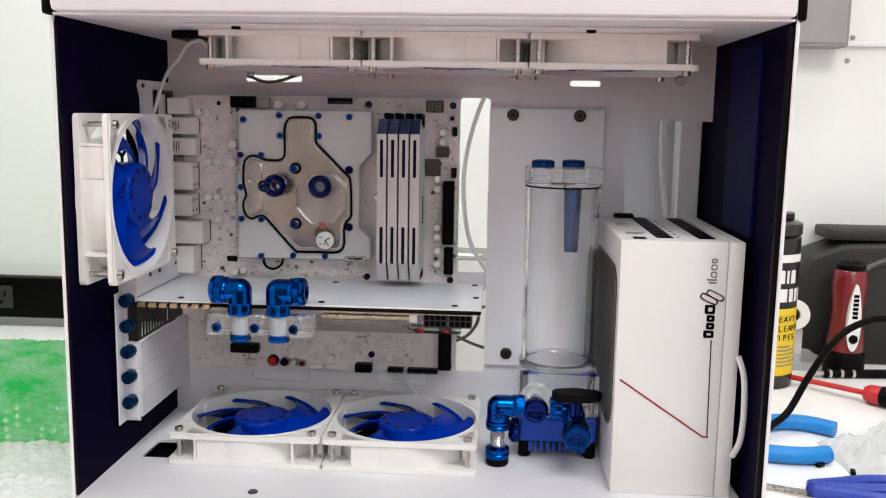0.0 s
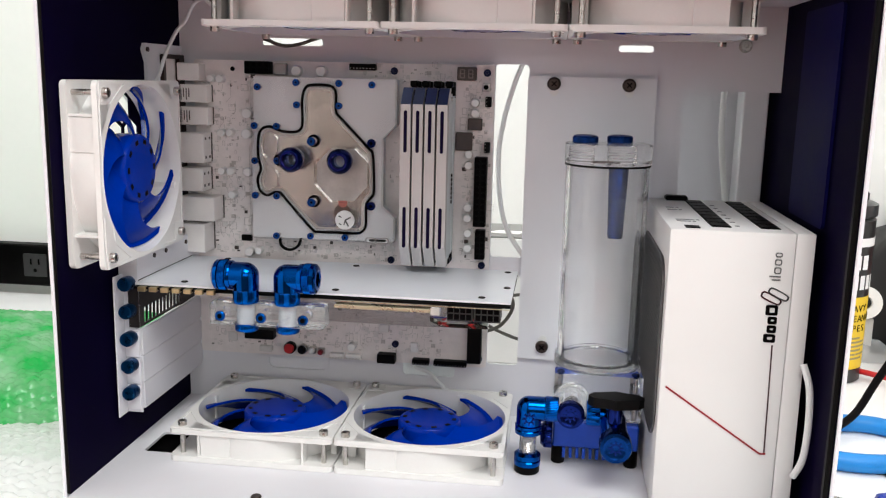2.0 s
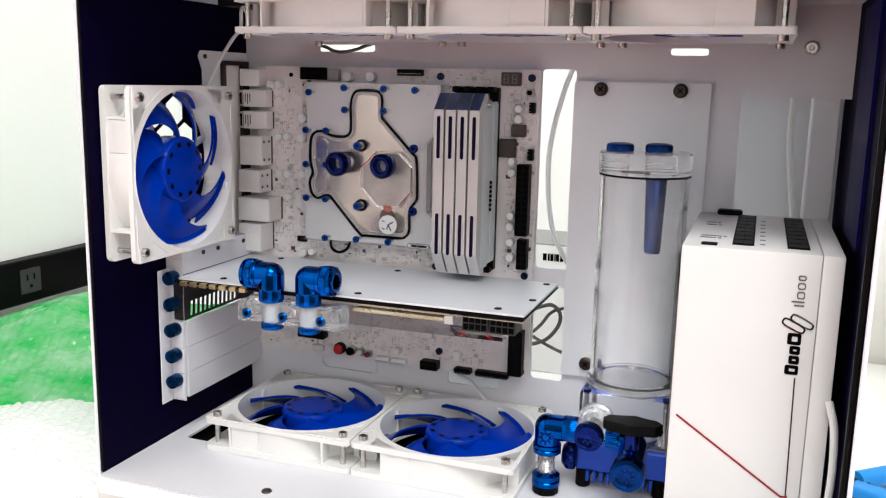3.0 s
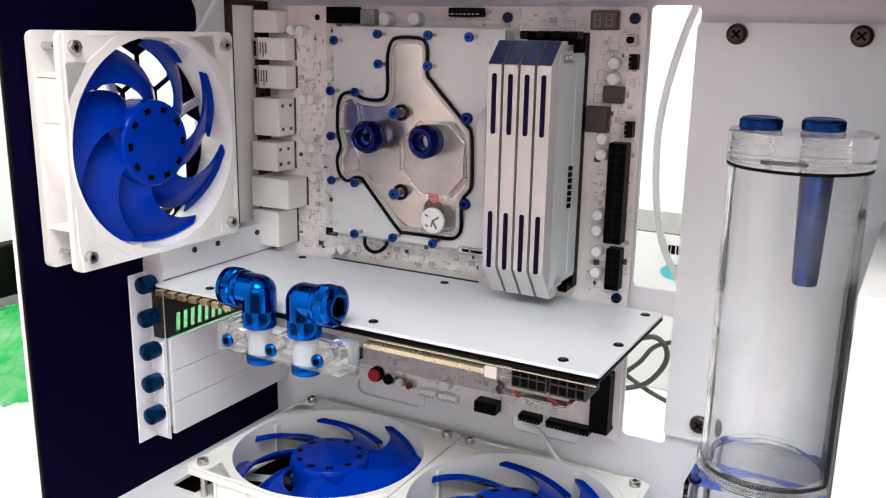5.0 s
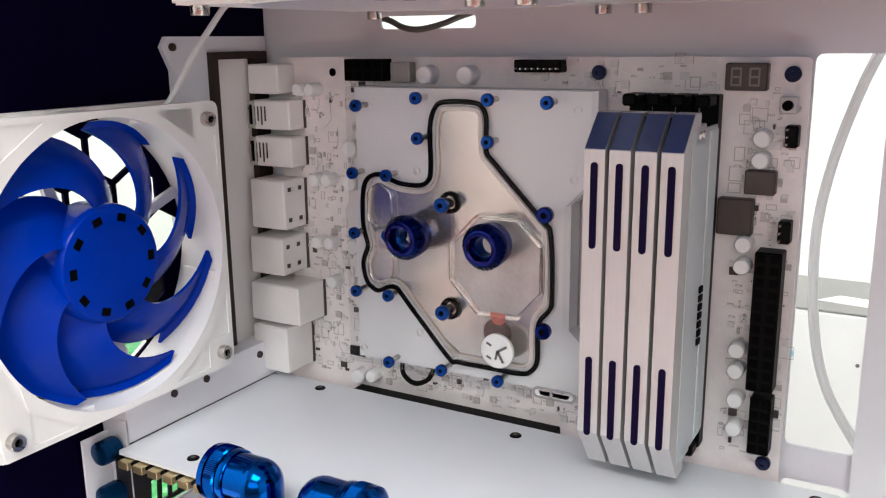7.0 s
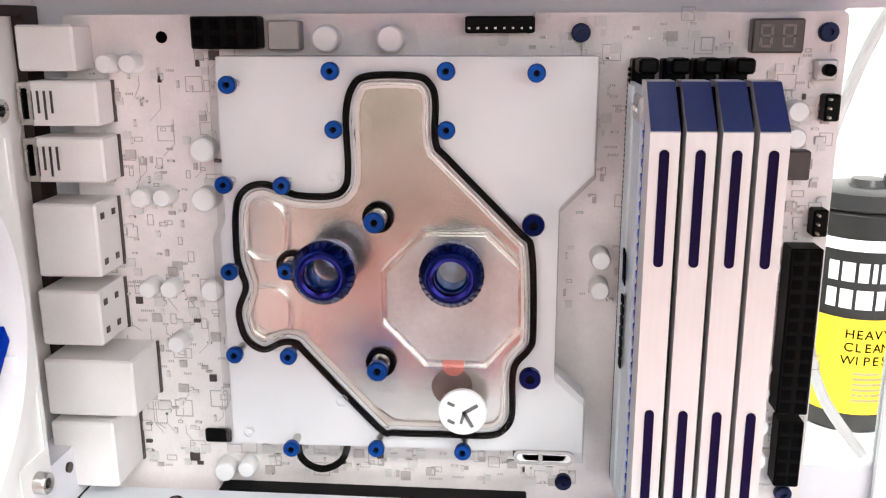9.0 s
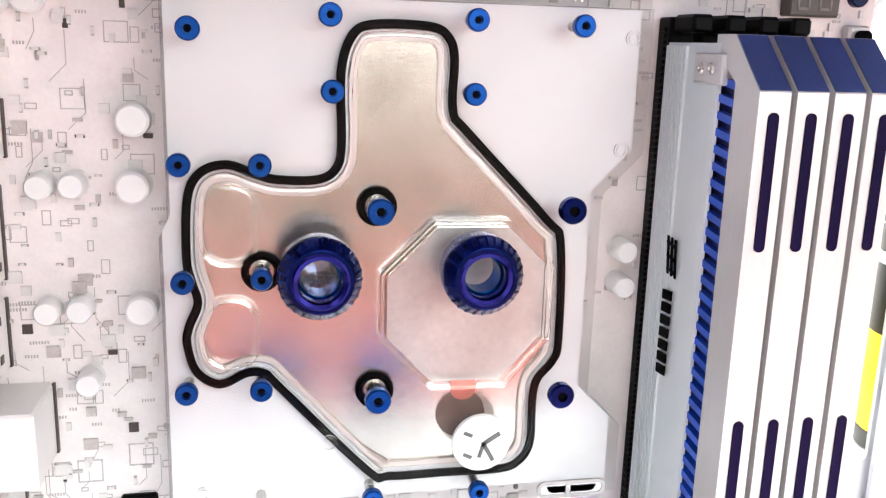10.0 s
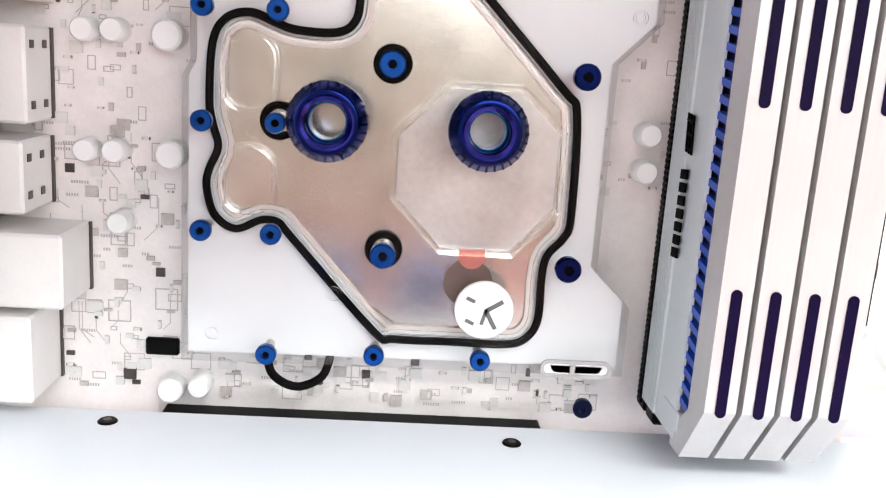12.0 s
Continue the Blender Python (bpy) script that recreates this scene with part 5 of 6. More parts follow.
def reservoir():
    r = thing("reservoir", (RX, RY, 0.044), "clear cylindrical water reservoir with blue plugs", "reservoir")
    tube = part("tube", lathe(B(), [(0.0300, 0.0795), (0.0300, 0.2275), (0.0268, 0.2275), (0.0268, 0.0795), (0.0300, 0.0795)], Matrix.Translation((RX, RY, 0)), 72), TUBE_GLASS, r, "clear acrylic tube")
    tube.visible_shadow = False
    cap = part("cap", lathe(B(), [(0, 0.2290), (0.0305, 0.2290), (0.0312, 0.2300), (0.0312, 0.2425), (0.0304, 0.2435), (0, 0.2435)], Matrix.Translation((RX, RY, 0)), 64), ACRYLIC_EDGE, r, "clear acrylic cap")
    cap.visible_shadow = False
    part("cap_gasket", lathe(B(), [(0.0270, 0.2276), (0.0308, 0.2276), (0.0308, 0.2289), (0.0270, 0.2289), (0.0270, 0.2276)], Matrix.Translation((RX, RY, 0)), 56), RUBBER, r, "black rubber gasket")
    part("cap_slot", box(B(), (RX - 0.012, RY - 0.0300, 0.2312), (RX + 0.007, RY - 0.026, 0.2328), 0.0005), GREY_CHIP, r)
    for x, y in ((0.0175, 0.7470), (0.0425, 0.7560)):
        p = part("plug", knurl(B(), (x, y, 0.2436), (0, 0, 1), 0.0092, 0.0046, 44), PLUG_BLUE, r, "blue knurled plug")
        part("plug_top", lathe(B(), [(0, 0.0005), (0.0060, 0.0005), (0.0070, 0.0010), (0.0084, 0.0006), (0.0086, 0)], Matrix.Translation((x, y, 0.2482)), 36), PLUG_BLUE, p)
        t = part("thread", lathe(B(), [(0.0082, 0.2295), (0.0088, 0.2305), (0.0082, 0.2315), (0.0088, 0.2325), (0.0082, 0.2335), (0.0088, 0.2345), (0.0082, 0.2355), (0.0088, 0.2365), (0.0082, 0.2375), (0.0082, 0.2430)], Matrix.Translation((x, y, 0)), 32), ACRYLIC_SOFT, p)
        t.visible_shadow = False
    part("dip_tube", lathe(B(), [(0, 0.1745), (0.0050, 0.1745), (0.0056, 0.176), (0.0072, 0.2255), (0.0064, 0.2275), (0, 0.2275)], Matrix.Translation((0.0425, 0.7520, 0)), 32), PLUG_BLUE, r, "blue anodised inner tube")
    part("inner_base", lathe(B(), [(0, 0.0845), (0.0255, 0.0845), (0.0266, 0.0805), (0.0266, 0.0796), (0, 0.0796)], Matrix.Translation((RX, RY, 0)), 48), ACRYLIC_SOFT, r).visible_shadow = False
    base = part("base_block", box(B(), (0.0030, 0.7205, 0.0435), (0.0670, 0.7835, 0.0790), 0.002, 2), ACRYLIC_BASE, r, "clear acrylic base block")
    base.visible_shadow = False
    part("flange", lathe(B(), [(0.0301, 0.0791), (0.0318, 0.0791), (0.0318, 0.0840), (0.0302, 0.0850)], Matrix.Translation((RX, RY, 0)), 64), ACRYLIC_SOFT, r).visible_shadow = False
    part("volute", lathe(B(), [(0, 0.0500), (0.0190, 0.0500), (0.0200, 0.0480), (0.0200, 0.0440), (0, 0.0440)], Matrix.Translation((RX, RY, 0)), 40), BORE, r).visible_shadow = False
    for x in (0.0080, 0.0615):
        for y in (0.7255, 0.7785):
            s = part("base_screw", cyl(B(), (x, y, 0.0770), (0, 0, 1), 0.0028, 0.0028, 16, 0.0005), ANODISED_DARK, r, "dark blue screw")
            part("shank", cyl(B(), (x, y, 0.0450), (0, 0, 1), 0.0016, 0.0322, 10), STEEL, s).visible_shadow = False


def pump():
    p = thing("pump", (RX, RY, CZ0), "blue finned water pump on rubber feet under a reservoir", "pump")
    bm = box(B(), (0.0040, 0.7160, 0.0240), (0.0655, 0.7830, 0.0434), 0.0012)
    part("body", bm, PUMP_BLUE, p, "blue pump body")
    me = mesh_of("fin", box(B(), (-0.0011, 0.7150, 0.0165), (0.0011, 0.7830, 0.0242), 0.0003), PUMP_BLUE)
    for k in range(10):
        f = part("fin", me, None, p)
        f.matrix_basis = Matrix.Translation((0.0125 + k * 0.0048, 0, 0))
    for x in (0.0085, 0.0610):
        for y in (0.7215, 0.7775):
            part("rubber_foot", cyl(B(), (x, y, CZ0 + 0.0001), (0, 0, 1), 0.0050, 0.0140, 20, 0.0008), RUBBER, p, "black rubber foot")


ACRYLIC_HAZY = glass("hazy_acrylic", (0.98, 0.98, 0.98), 1.3, 0.03, milk=0.22)
FACE_BLUE = material("mottled_blue_anodised", (0.005, 0.035, 0.17), 0.26, 1.0, vary=0.35, coarse=260, grain=1500, bump=0.2)
PLUG_BLUE = material("deep_blue_anodised", (0.0025, 0.036, 0.20), 0.25, 0.8, vary=0.25, coarse=90, grain=1500)
PUMP_BLUE = material("blue_heatsink", (0.006, 0.06, 0.46), 0.35, 0.3, vary=0.12, coarse=60)


def pump_fittings():
    z = 0.0575
    port = thing("port_fitting", (0.0155, 0.705, z), "clear and blue port fitting on the reservoir base", "fitting", "pump fittings")
    ring = part("clear_ring", lathe(B(), [(0.0060, 0.0), (0.0122, 0.0), (0.0128, 0.001), (0.0128, 0.0055), (0.0112, 0.0065), (0.0112, 0.0100), (0.0095, 0.0120), (0.0060, 0.0120)], along((0.0165, 0.7203, 0.0605), (0, -1, 0)), 40), ACRYLIC_HAZY, port, "clear ribbed ring")
    ring.visible_shadow = False
    part("body", cyl(B(), (0.0160, 0.7203, z), (0, -1, 0), 0.0052, 0.0250, 30, 0.0008), STEEL, port)
    part("face", lathe(B(), [(0, 0.0010), (0.0062, 0.0010), (0.0075, 0.0016), (0.0094, 0.0012), (0.0098, 0.0), (0.0098, -0.0040), (0, -0.0040)], along((0.0155, 0.6935, z), (0, -1, 0)), 40), ANODISED_DARK, port, "round blue face with a gear mark")
    gear_mark((0.0155, 0.6925, z), port)
    plug = thing("plug_fitting", (0.0035, 0.715, 0.034), "dark blue knurled plug on the flank of the pump", "fitting", "pump fittings")
    part("grip", knurl(B(), (0.0036, 0.7160, 0.0335), (-1, 0, 0), 0.0098, 0.0060, 40), ANODISED_DARK, plug)
    part("end_face", lathe(B(), [(0, 0.0026), (0.0070, 0.0026), (0.0084, 0.0012), (0.0092, 0.0)], along((-0.0023, 0.7160, 0.0335), (-1, 0, 0)), 36), ANODISED_DARK, plug)

    e = thing("elbow_fitting", (-0.0135, 0.700, CZ0), "blue elbow fitting with clear connector standing on the case floor", "fitting", "pump fittings")
    x, y = -0.0135, 0.7010
    part("side_collar", knurl(B(), (0.0072, y, 0.0585), (-1, 0, 0), 0.0088, 0.0100, 34), ANODISED, e, "knurled blue collar")
    part("bend", ball_elbow(B(), (x, y, 0.0580), 0.0088, 0.0465, (1, 0, 0), 0.0110), ANODISED, e, "polished blue bend")
    gear_mark((x + 0.0005, y - 0.0089, 0.0530), e)
    part("ring", lathe(B(), [(0, 0.0395), (0.0088, 0.0395), (0.0096, 0.0402), (0.0096, 0.0425), (0.0090, 0.0432), (0.0096, 0.0440), (0.0096, 0.0460), (0.0084, 0.0468), (0, 0.0468)], Matrix.Translation((x, y, 0)), 36), ANODISED, e)
    part("clear_tube", lathe(B(), [(0.0060, 0.0255), (0.0060, 0.0395), (0.0048, 0.0395), (0.0048, 0.0255)], Matrix.Translation((x, y, 0)), 28), ACRYLIC_EDGE, e, "short clear tube").visible_shadow = False
    part("thread", lathe(B(), [(0.0038, 0.0256)] + [(0.0038 + 0.0008 * (k % 2), 0.0260 + 0.0009 * k) for k in range(15)] + [(0.0038, 0.0394)], Matrix.Translation((x, y, 0)), 20), STEEL, e)
    part("lower_ring", lathe(B(), [(0, 0.0160), (0.0090, 0.0160), (0.0096, 0.0166), (0.0096, 0.0195), (0.0090, 0.0202), (0.0096, 0.0210), (0.0094, 0.0240), (0.0070, 0.0258), (0, 0.0258)], Matrix.Translation((x, y, 0)), 36), ANODISED, e)
    part("lower_foot", cyl(B(), (x, y, CZ0 + 0.0001), (0, 0, 1), 0.0090, 0.0060, 32, 0.0008), BLACK, e, "black foot ring")

    v = thing("ball_valve", (0.046, 0.69, 0.045), "blue ball valve with a black lever on the pump", "valve", "pump fittings")
    part("side_collar", knurl(B(), (0.0265, 0.7010, 0.0575), (1, 0, 0), 0.0088, 0.0110, 34), ANODISED, v, "knurled blue collar")
    part("body", sweep(B(), smooth_path([(0.036, 0.701, 0.0575), (0.041, 0.7005, 0.0572), (0.0445, 0.697, 0.0550), (0.0452, 0.690, 0.0520), (0.0455, 0.676, 0.0490)], 6), 0.0092, 24), ANODISED, v, "blue valve body")
    part("face", lathe(B(), [(0, 0.0012), (0.0068, 0.0012), (0.0080, 0.0018), (0.0104, 0.0014), (0.0110, 0.0), (0.0110, -0.0090), (0.0098, -0.0100), (0, -0.0100)], along((0.0455, 0.6660, 0.0475), (0, -1, 0)), 40), FACE_BLUE, v, "round blue face with a gear mark")
    gear_mark((0.0455, 0.6648, 0.0475), v)
    part("stem", cyl(B(), (0.0450, 0.6830, 0.0590), (0, 0, 1), 0.0050, 0.0125, 20), ANODISED_DARK, v)
    bm = B()
    lever = [(0.0265, 0.6815), (0.0300, 0.6755), (0.0390, 0.6740), (0.0450, 0.6715), (0.0510, 0.6740), (0.0600, 0.6755), (0.0640, 0.6815), (0.0600, 0.6870), (0.0510, 0.6890), (0.0450, 0.6915), (0.0390, 0.6890), (0.0300, 0.6870)]
    part("lever", plate(bm, [lever], 0.0712, 0.0780, "xy"), BLACK, v, "black plastic lever")


def gear_mark(at, parent):
    x, y, z = at
    bm = lathe(B(), [(0.0022, 0), (0.0030, 0), (0.0030, 0.0003), (0.0022, 0.0003), (0.0022, 0)], along((x, y, z), (0, -1, 0)), 24)
    for k in range(8):
        a = math.pi / 4 * k
        c, s = math.cos(a), math.sin(a)
        strip(bm, [(x + 0.0031 * c, z + 0.0031 * s), (x + 0.0046 * c, z + 0.0046 * s)], 0.0011, y - 0.0003, y)
    part("gear_mark", bm, ANODISED_DARK, parent)


# ---- power supply ----
PX0, PX1, PY0, PY1, PZ0, PZ1 = 0.0695, 0.1560, 0.6540, 0.8040, CZ0, 0.1985


def power_supply():
    p = thing("power_supply", ((PX0 + PX1) / 2, 0.73, PZ0), "white power supply with red line standing upright in the case", "power supply")
    part("housing", box(B(), (PX0, PY0, PZ0 + 0.0001), (PX1 - 0.0115, PY1, PZ1), 0.0008, 2), PSU_WHITE, p, "white painted housing")
    part("side_cover", box(B(), (PX1 - 0.0112, PY0 - 0.0002, PZ0 + 0.0001), (PX1, PY1, PZ1 + 0.0002), 0.0009, 2), PSU_WHITE, p, "white side cover")
    # grille on the flank
    bm = plate(B(), [rrect(0.664, 0.796, 0.055, 0.176, 0.020, 8)], PX0 - 0.0004, PX0 + 0.0002, "yz")
    back = part("grille_back", bm, INK, p)
    bm = B()
    rim = rrect(0.664, 0.796, 0.055, 0.176, 0.020, 8)
    sweep(bm, [Vector((PX0 - 0.0008, u, v)) for u, v in rim], 0.0010, 6, True)
    for d in (1, -1):
        for k in range(-34, 35):
            c = 0.730 + k * 0.0046
            lo, hi = None, None
            for q in range(121):
                z = 0.055 + 0.121 * q / 120
                y = c + d * (z - 0.1155) * 0.62
                inside = 0.665 < y < 0.795 and not ((y < 0.684 or y > 0.776) and (z < 0.075 or z > 0.156) and math.hypot(max(0.684 - y, y - 0.776), max(0.075 - z, z - 0.156)) > 0.0195)
                if inside:
                    lo = (y, z) if lo is None else lo
                    hi = (y, z)
            if lo and hi and hi[1] - lo[1] > 0.004:
                strip(bm, [lo, hi], 0.0011, PX0 - 0.0012, PX0 - 0.0005, "yz")
    part("grille", bm, GRILLE, p, "dark diamond wire grille")
    # top openings
    bm = B()
    for x0, x1, y0, y1 in ((0.0965, 0.1085, 0.668, 0.796), (0.1265, 0.1385, 0.668, 0.796)):
        plate(bm, [rect(x0, x1, y0, y1)], PZ1 - 0.0002, PZ1 + 0.0004, "xy")
    top = part("socket_panel", bm, INK, p, "black rows of cable sockets")
    pieces("socket", box(B(), (0, 0, 0.0003), (0.0050, 0.0135, 0.0008)), BLACK, top, [(x0 + 0.0008 + 0.0054 * j, 0.670 + 0.0158 * k, PZ1) for x0 in (0.0965, 0.1265) for k in range(8) for j in range(2)])
    part("top_socket", box(B(), (0.0795, 0.6600, PZ1 - 0.0002), (0.0885, 0.6690, PZ1 + 0.0006), 0.0003), BLACK, p)
    for y, w in ((0.687, 0.009), (0.694, 0.012), (0.741, 0.007), (0.752, 0.006)):
        part("print_bar", plate(B(), [rect(0.0775, 0.0775 + w, y, y + 0.0022)], PZ1, PZ1 + 0.0003, "xy"), INK_GREY, p)
        part("print_bar", plate(B(), [rect(0.0775 + w + 0.001, 0.0775 + w + 0.003, y, y + 0.0022)], PZ1, PZ1 + 0.0003, "xy"), INK_GREY, p)
    pieces("print_dot", plate(B(), [rect(0.1115, 0.1145, 0.674, 0.676)], PZ1, PZ1 + 0.0003, "xy"), INK_GREY, p, [(0, 0.016 * k, 0) for k in range(7)])
    part("top_catch", box(B(), (0.082, 0.793, PZ1 - 0.0003), (0.099, 0.8035, PZ1 + 0.0035), 0.0012), BLACK, p)
    # the coloured line and the maker's mark as plain shapes
    f0, f1 = PY0 - 0.0005, PY0 + 0.0001
    part("red_line", strip(B(), [(0.0735, 0.0965), (0.1345, 0.0558), (0.1378, 0.0560)], 0.0011, f0, f1), RED_LINE, p, "thin dark red line")
    part("dark_line", strip(B(), [(0.1372, 0.0570), (0.1360, 0.1275)], 0.0008, f0, f1), DARK_LINE, p, "thin black and red line")
    bm = B()
    z = 0.1295
    for k, w in enumerate((0.0054, 0.0048, 0.0048, 0.0066)):
        plate(bm, [rrect(0.1302 if k in (0, 3) else 0.1318, 0.1374, z, z + w, 0.0012), rrect(0.1325 if k in (0, 3) else 0.1337, 0.1356, z + 0.0018, z + w - 0.0018, 0.0004)], f0, f1)
        z += w + 0.0008
    part("mark", bm, INK, p, "bold black bars")
    bm = B()
    z = 0.1690
    for w, x in ((0.0009, 0.1320), (0.0009, 0.1305), (0.0042, 0.0), (0.0038, 0.0), (0.0030, 0.0)):
        if x:
            plate(bm, [rect(x, 0.1372, z, z + w)], f0, f1)
        else:
            plate(bm, [rrect(0.1330, 0.1372, z, z + w, 0.0012), rrect(0.1337, 0.1366, z + 0.0007, z + w - 0.0007, 0.0008)], f0, f1)
        z += w + 0.0012
    part("mark", bm, INK_GREY, p, "thin grey bars")
    for du, dv, tone in ((0, 0, SWIRL_RED), (0.0042, 0.0026, INK_GREY)):
        u, v = 0.1272 + du, 0.1585 + dv
        ends = [(u, v + 0.0020), (u + 0.0022, v + 0.0030), (u + 0.0105, v - 0.0012), (u + 0.0112, v - 0.0034), (u + 0.0090, v - 0.0044), (u + 0.0006, v - 0.0004)]
        loop = [(q.x, q.z) for q in smooth_path([(c[0], 0, c[1]) for c in ends], 4, True)]
        part("swirl", strip(B(), loop + loop[:1], 0.0009, f0, f1), tone, p, "slanted looped line mark")


SWIRL_RED = material("swirl_ink", (0.06, 0.006, 0.012), 0.45, vary=0.25, coarse=90, bump=0)
RED_LINE = material("dark_red_ink", (0.28, 0.006, 0.018), 0.45, vary=0.25, coarse=90, bump=0)
DARK_LINE = material("maroon_ink", (0.03, 0.003, 0.006), 0.45, vary=0.3, coarse=40, bump=0)


def cable(name, points, r, mat_, label, steps=8):
    return single(name, sweep(B(), smooth_path(points, steps), r, 10), mat_, label, "cable")


graphics_card()
elbow_fitting(ELBOWS[0], -1)
elbow_fitting(ELBOWS[1], 1)
slot_covers()
mounting_plate()
reservoir()
pump()
pump_fittings()
power_supply()
cable("cable", [(0.1545, 0.6495, 0.118), (0.1580, 0.644, 0.104), (0.1592, 0.643, 0.080), (0.1582, 0.644, 0.058), (0.1550, 0.6495, 0.044)], 0.0022, CABLE_WHITE, "thick white cable bowed out beside the power supply")
cable("cable", [(0.1285, 0.838, 0.30), (0.127, 0.837, 0.275), (0.1275, 0.836, 0.245), (0.131, 0.835, 0.215), (0.134, 0.834, 0.19), (0.134, 0.834, 0.15)], 0.0025, CABLE_WHITE, "white cable hanging behind the case wall")
cable("cable", [(-0.236, 0.690, 0.330), (-0.246, 0.70, 0.336), (-0.264, 0.725, 0.335), (-0.282, 0.752, 0.325), (-0.290, 0.752, 0.316), (-0.292, 0.737, 0.299), (-0.292, 0.723, 0.282), (-0.296, 0.718, 0.274)], 0.0014, CABLE_WHITE, "thin white fan cable hanging from the case top")
cable("cable", [(-0.030, 0.818, 0.305), (-0.038, 0.822, 0.285), (-0.046, 0.824, 0.255), (-0.0495, 0.825, 0.225), (-0.047, 0.824, 0.190), (-0.040, 0.822, 0.165), (-0.026, 0.816, 0.145)], 0.0020, CABLE_WHITE, "white cable behind the motherboard tray")
cable("cable", [(-0.060, 0.815, 0.106), (-0.049, 0.818, 0.111), (-0.040, 0.820, 0.1125), (-0.0335, 0.820, 0.106), (-0.0345, 0.819, 0.096), (-0.044, 0.817, 0.084), (-0.060, 0.815, 0.078)], 0.0016, CABLE_GREY, "dark looped cable behind the motherboard tray", 10)
cable("cable", [(-0.060, 0.825, 0.084), (-0.050, 0.825, 0.094), (-0.043, 0.825, 0.104), (-0.034, 0.825, 0.109), (-0.022, 0.825, 0.111)], 0.0014, CABLE_GREY, "dark slanting cable behind the motherboard tray", 10)
cable("cable", [(-0.060, 0.823, 0.086), (-0.052, 0.823, 0.082), (-0.044, 0.823, 0.078), (-0.032, 0.823, 0.0735), (-0.022, 0.823, 0.071)], 0.0014, CABLE_GREY, "dark sagging cable behind the motherboard tray", 10)
cable("cable", [(-0.256, 0.809, 0.318), (-0.238, 0.8075, 0.314), (-0.228, 0.8045, 0.3105), (-0.219, 0.804, 0.3095), (-0.208, 0.8045, 0.3115), (-0.199, 0.8075, 0.315), (-0.185, 0.809, 0.319)], 0.0014, CABLE_GREY, "grey cable in a slot of the case wall")
cable("cable", [(-0.112, 0.800, 0.050), (-0.100, 0.797, 0.047), (-0.090, 0.792, 0.040), (-0.083, 0.790, 0.032), (-0.08, 0.7895, 0.02)], 0.0016, CABLE_WHITE, "white fan cable coming through the case wall")
# ---- things on the table round the case ----
def text_part(words, size, m, mat_, parent, name="lettering"):
    cu = bpy.data.curves.new(name, "FONT")
    cu.body, cu.size, cu.align_x, cu.align_y, cu.extrude = words, size, "CENTER", "CENTER", 0.0002
    cu.materials.append(mat_)
    ob = new(name, cu)
    ob.parent = parent
    ob.matrix_parent_inverse = BASE[parent].inverted()
    ob.matrix_basis = m
    return ob


def band(bm, x, y, r, z0, z1, a0, a1, n=10):
    """A thin curved patch on a cylinder, angles in degrees."""
    for k in range(n):
        a, b = radians(a0 + (a1 - a0) * k / n), radians(a0 + (a1 - a0) * (k + 1) / n)
        vs = [bm.verts.new((x + r * math.cos(q), y + r * math.sin(q), z)) for q, z in ((a, z0), (b, z0), (b, z1), (a, z1))]
        bm.faces.new(vs)
    bmesh.ops.remove_doubles(bm, verts=bm.verts[:], dist=1e-6)
    return bm


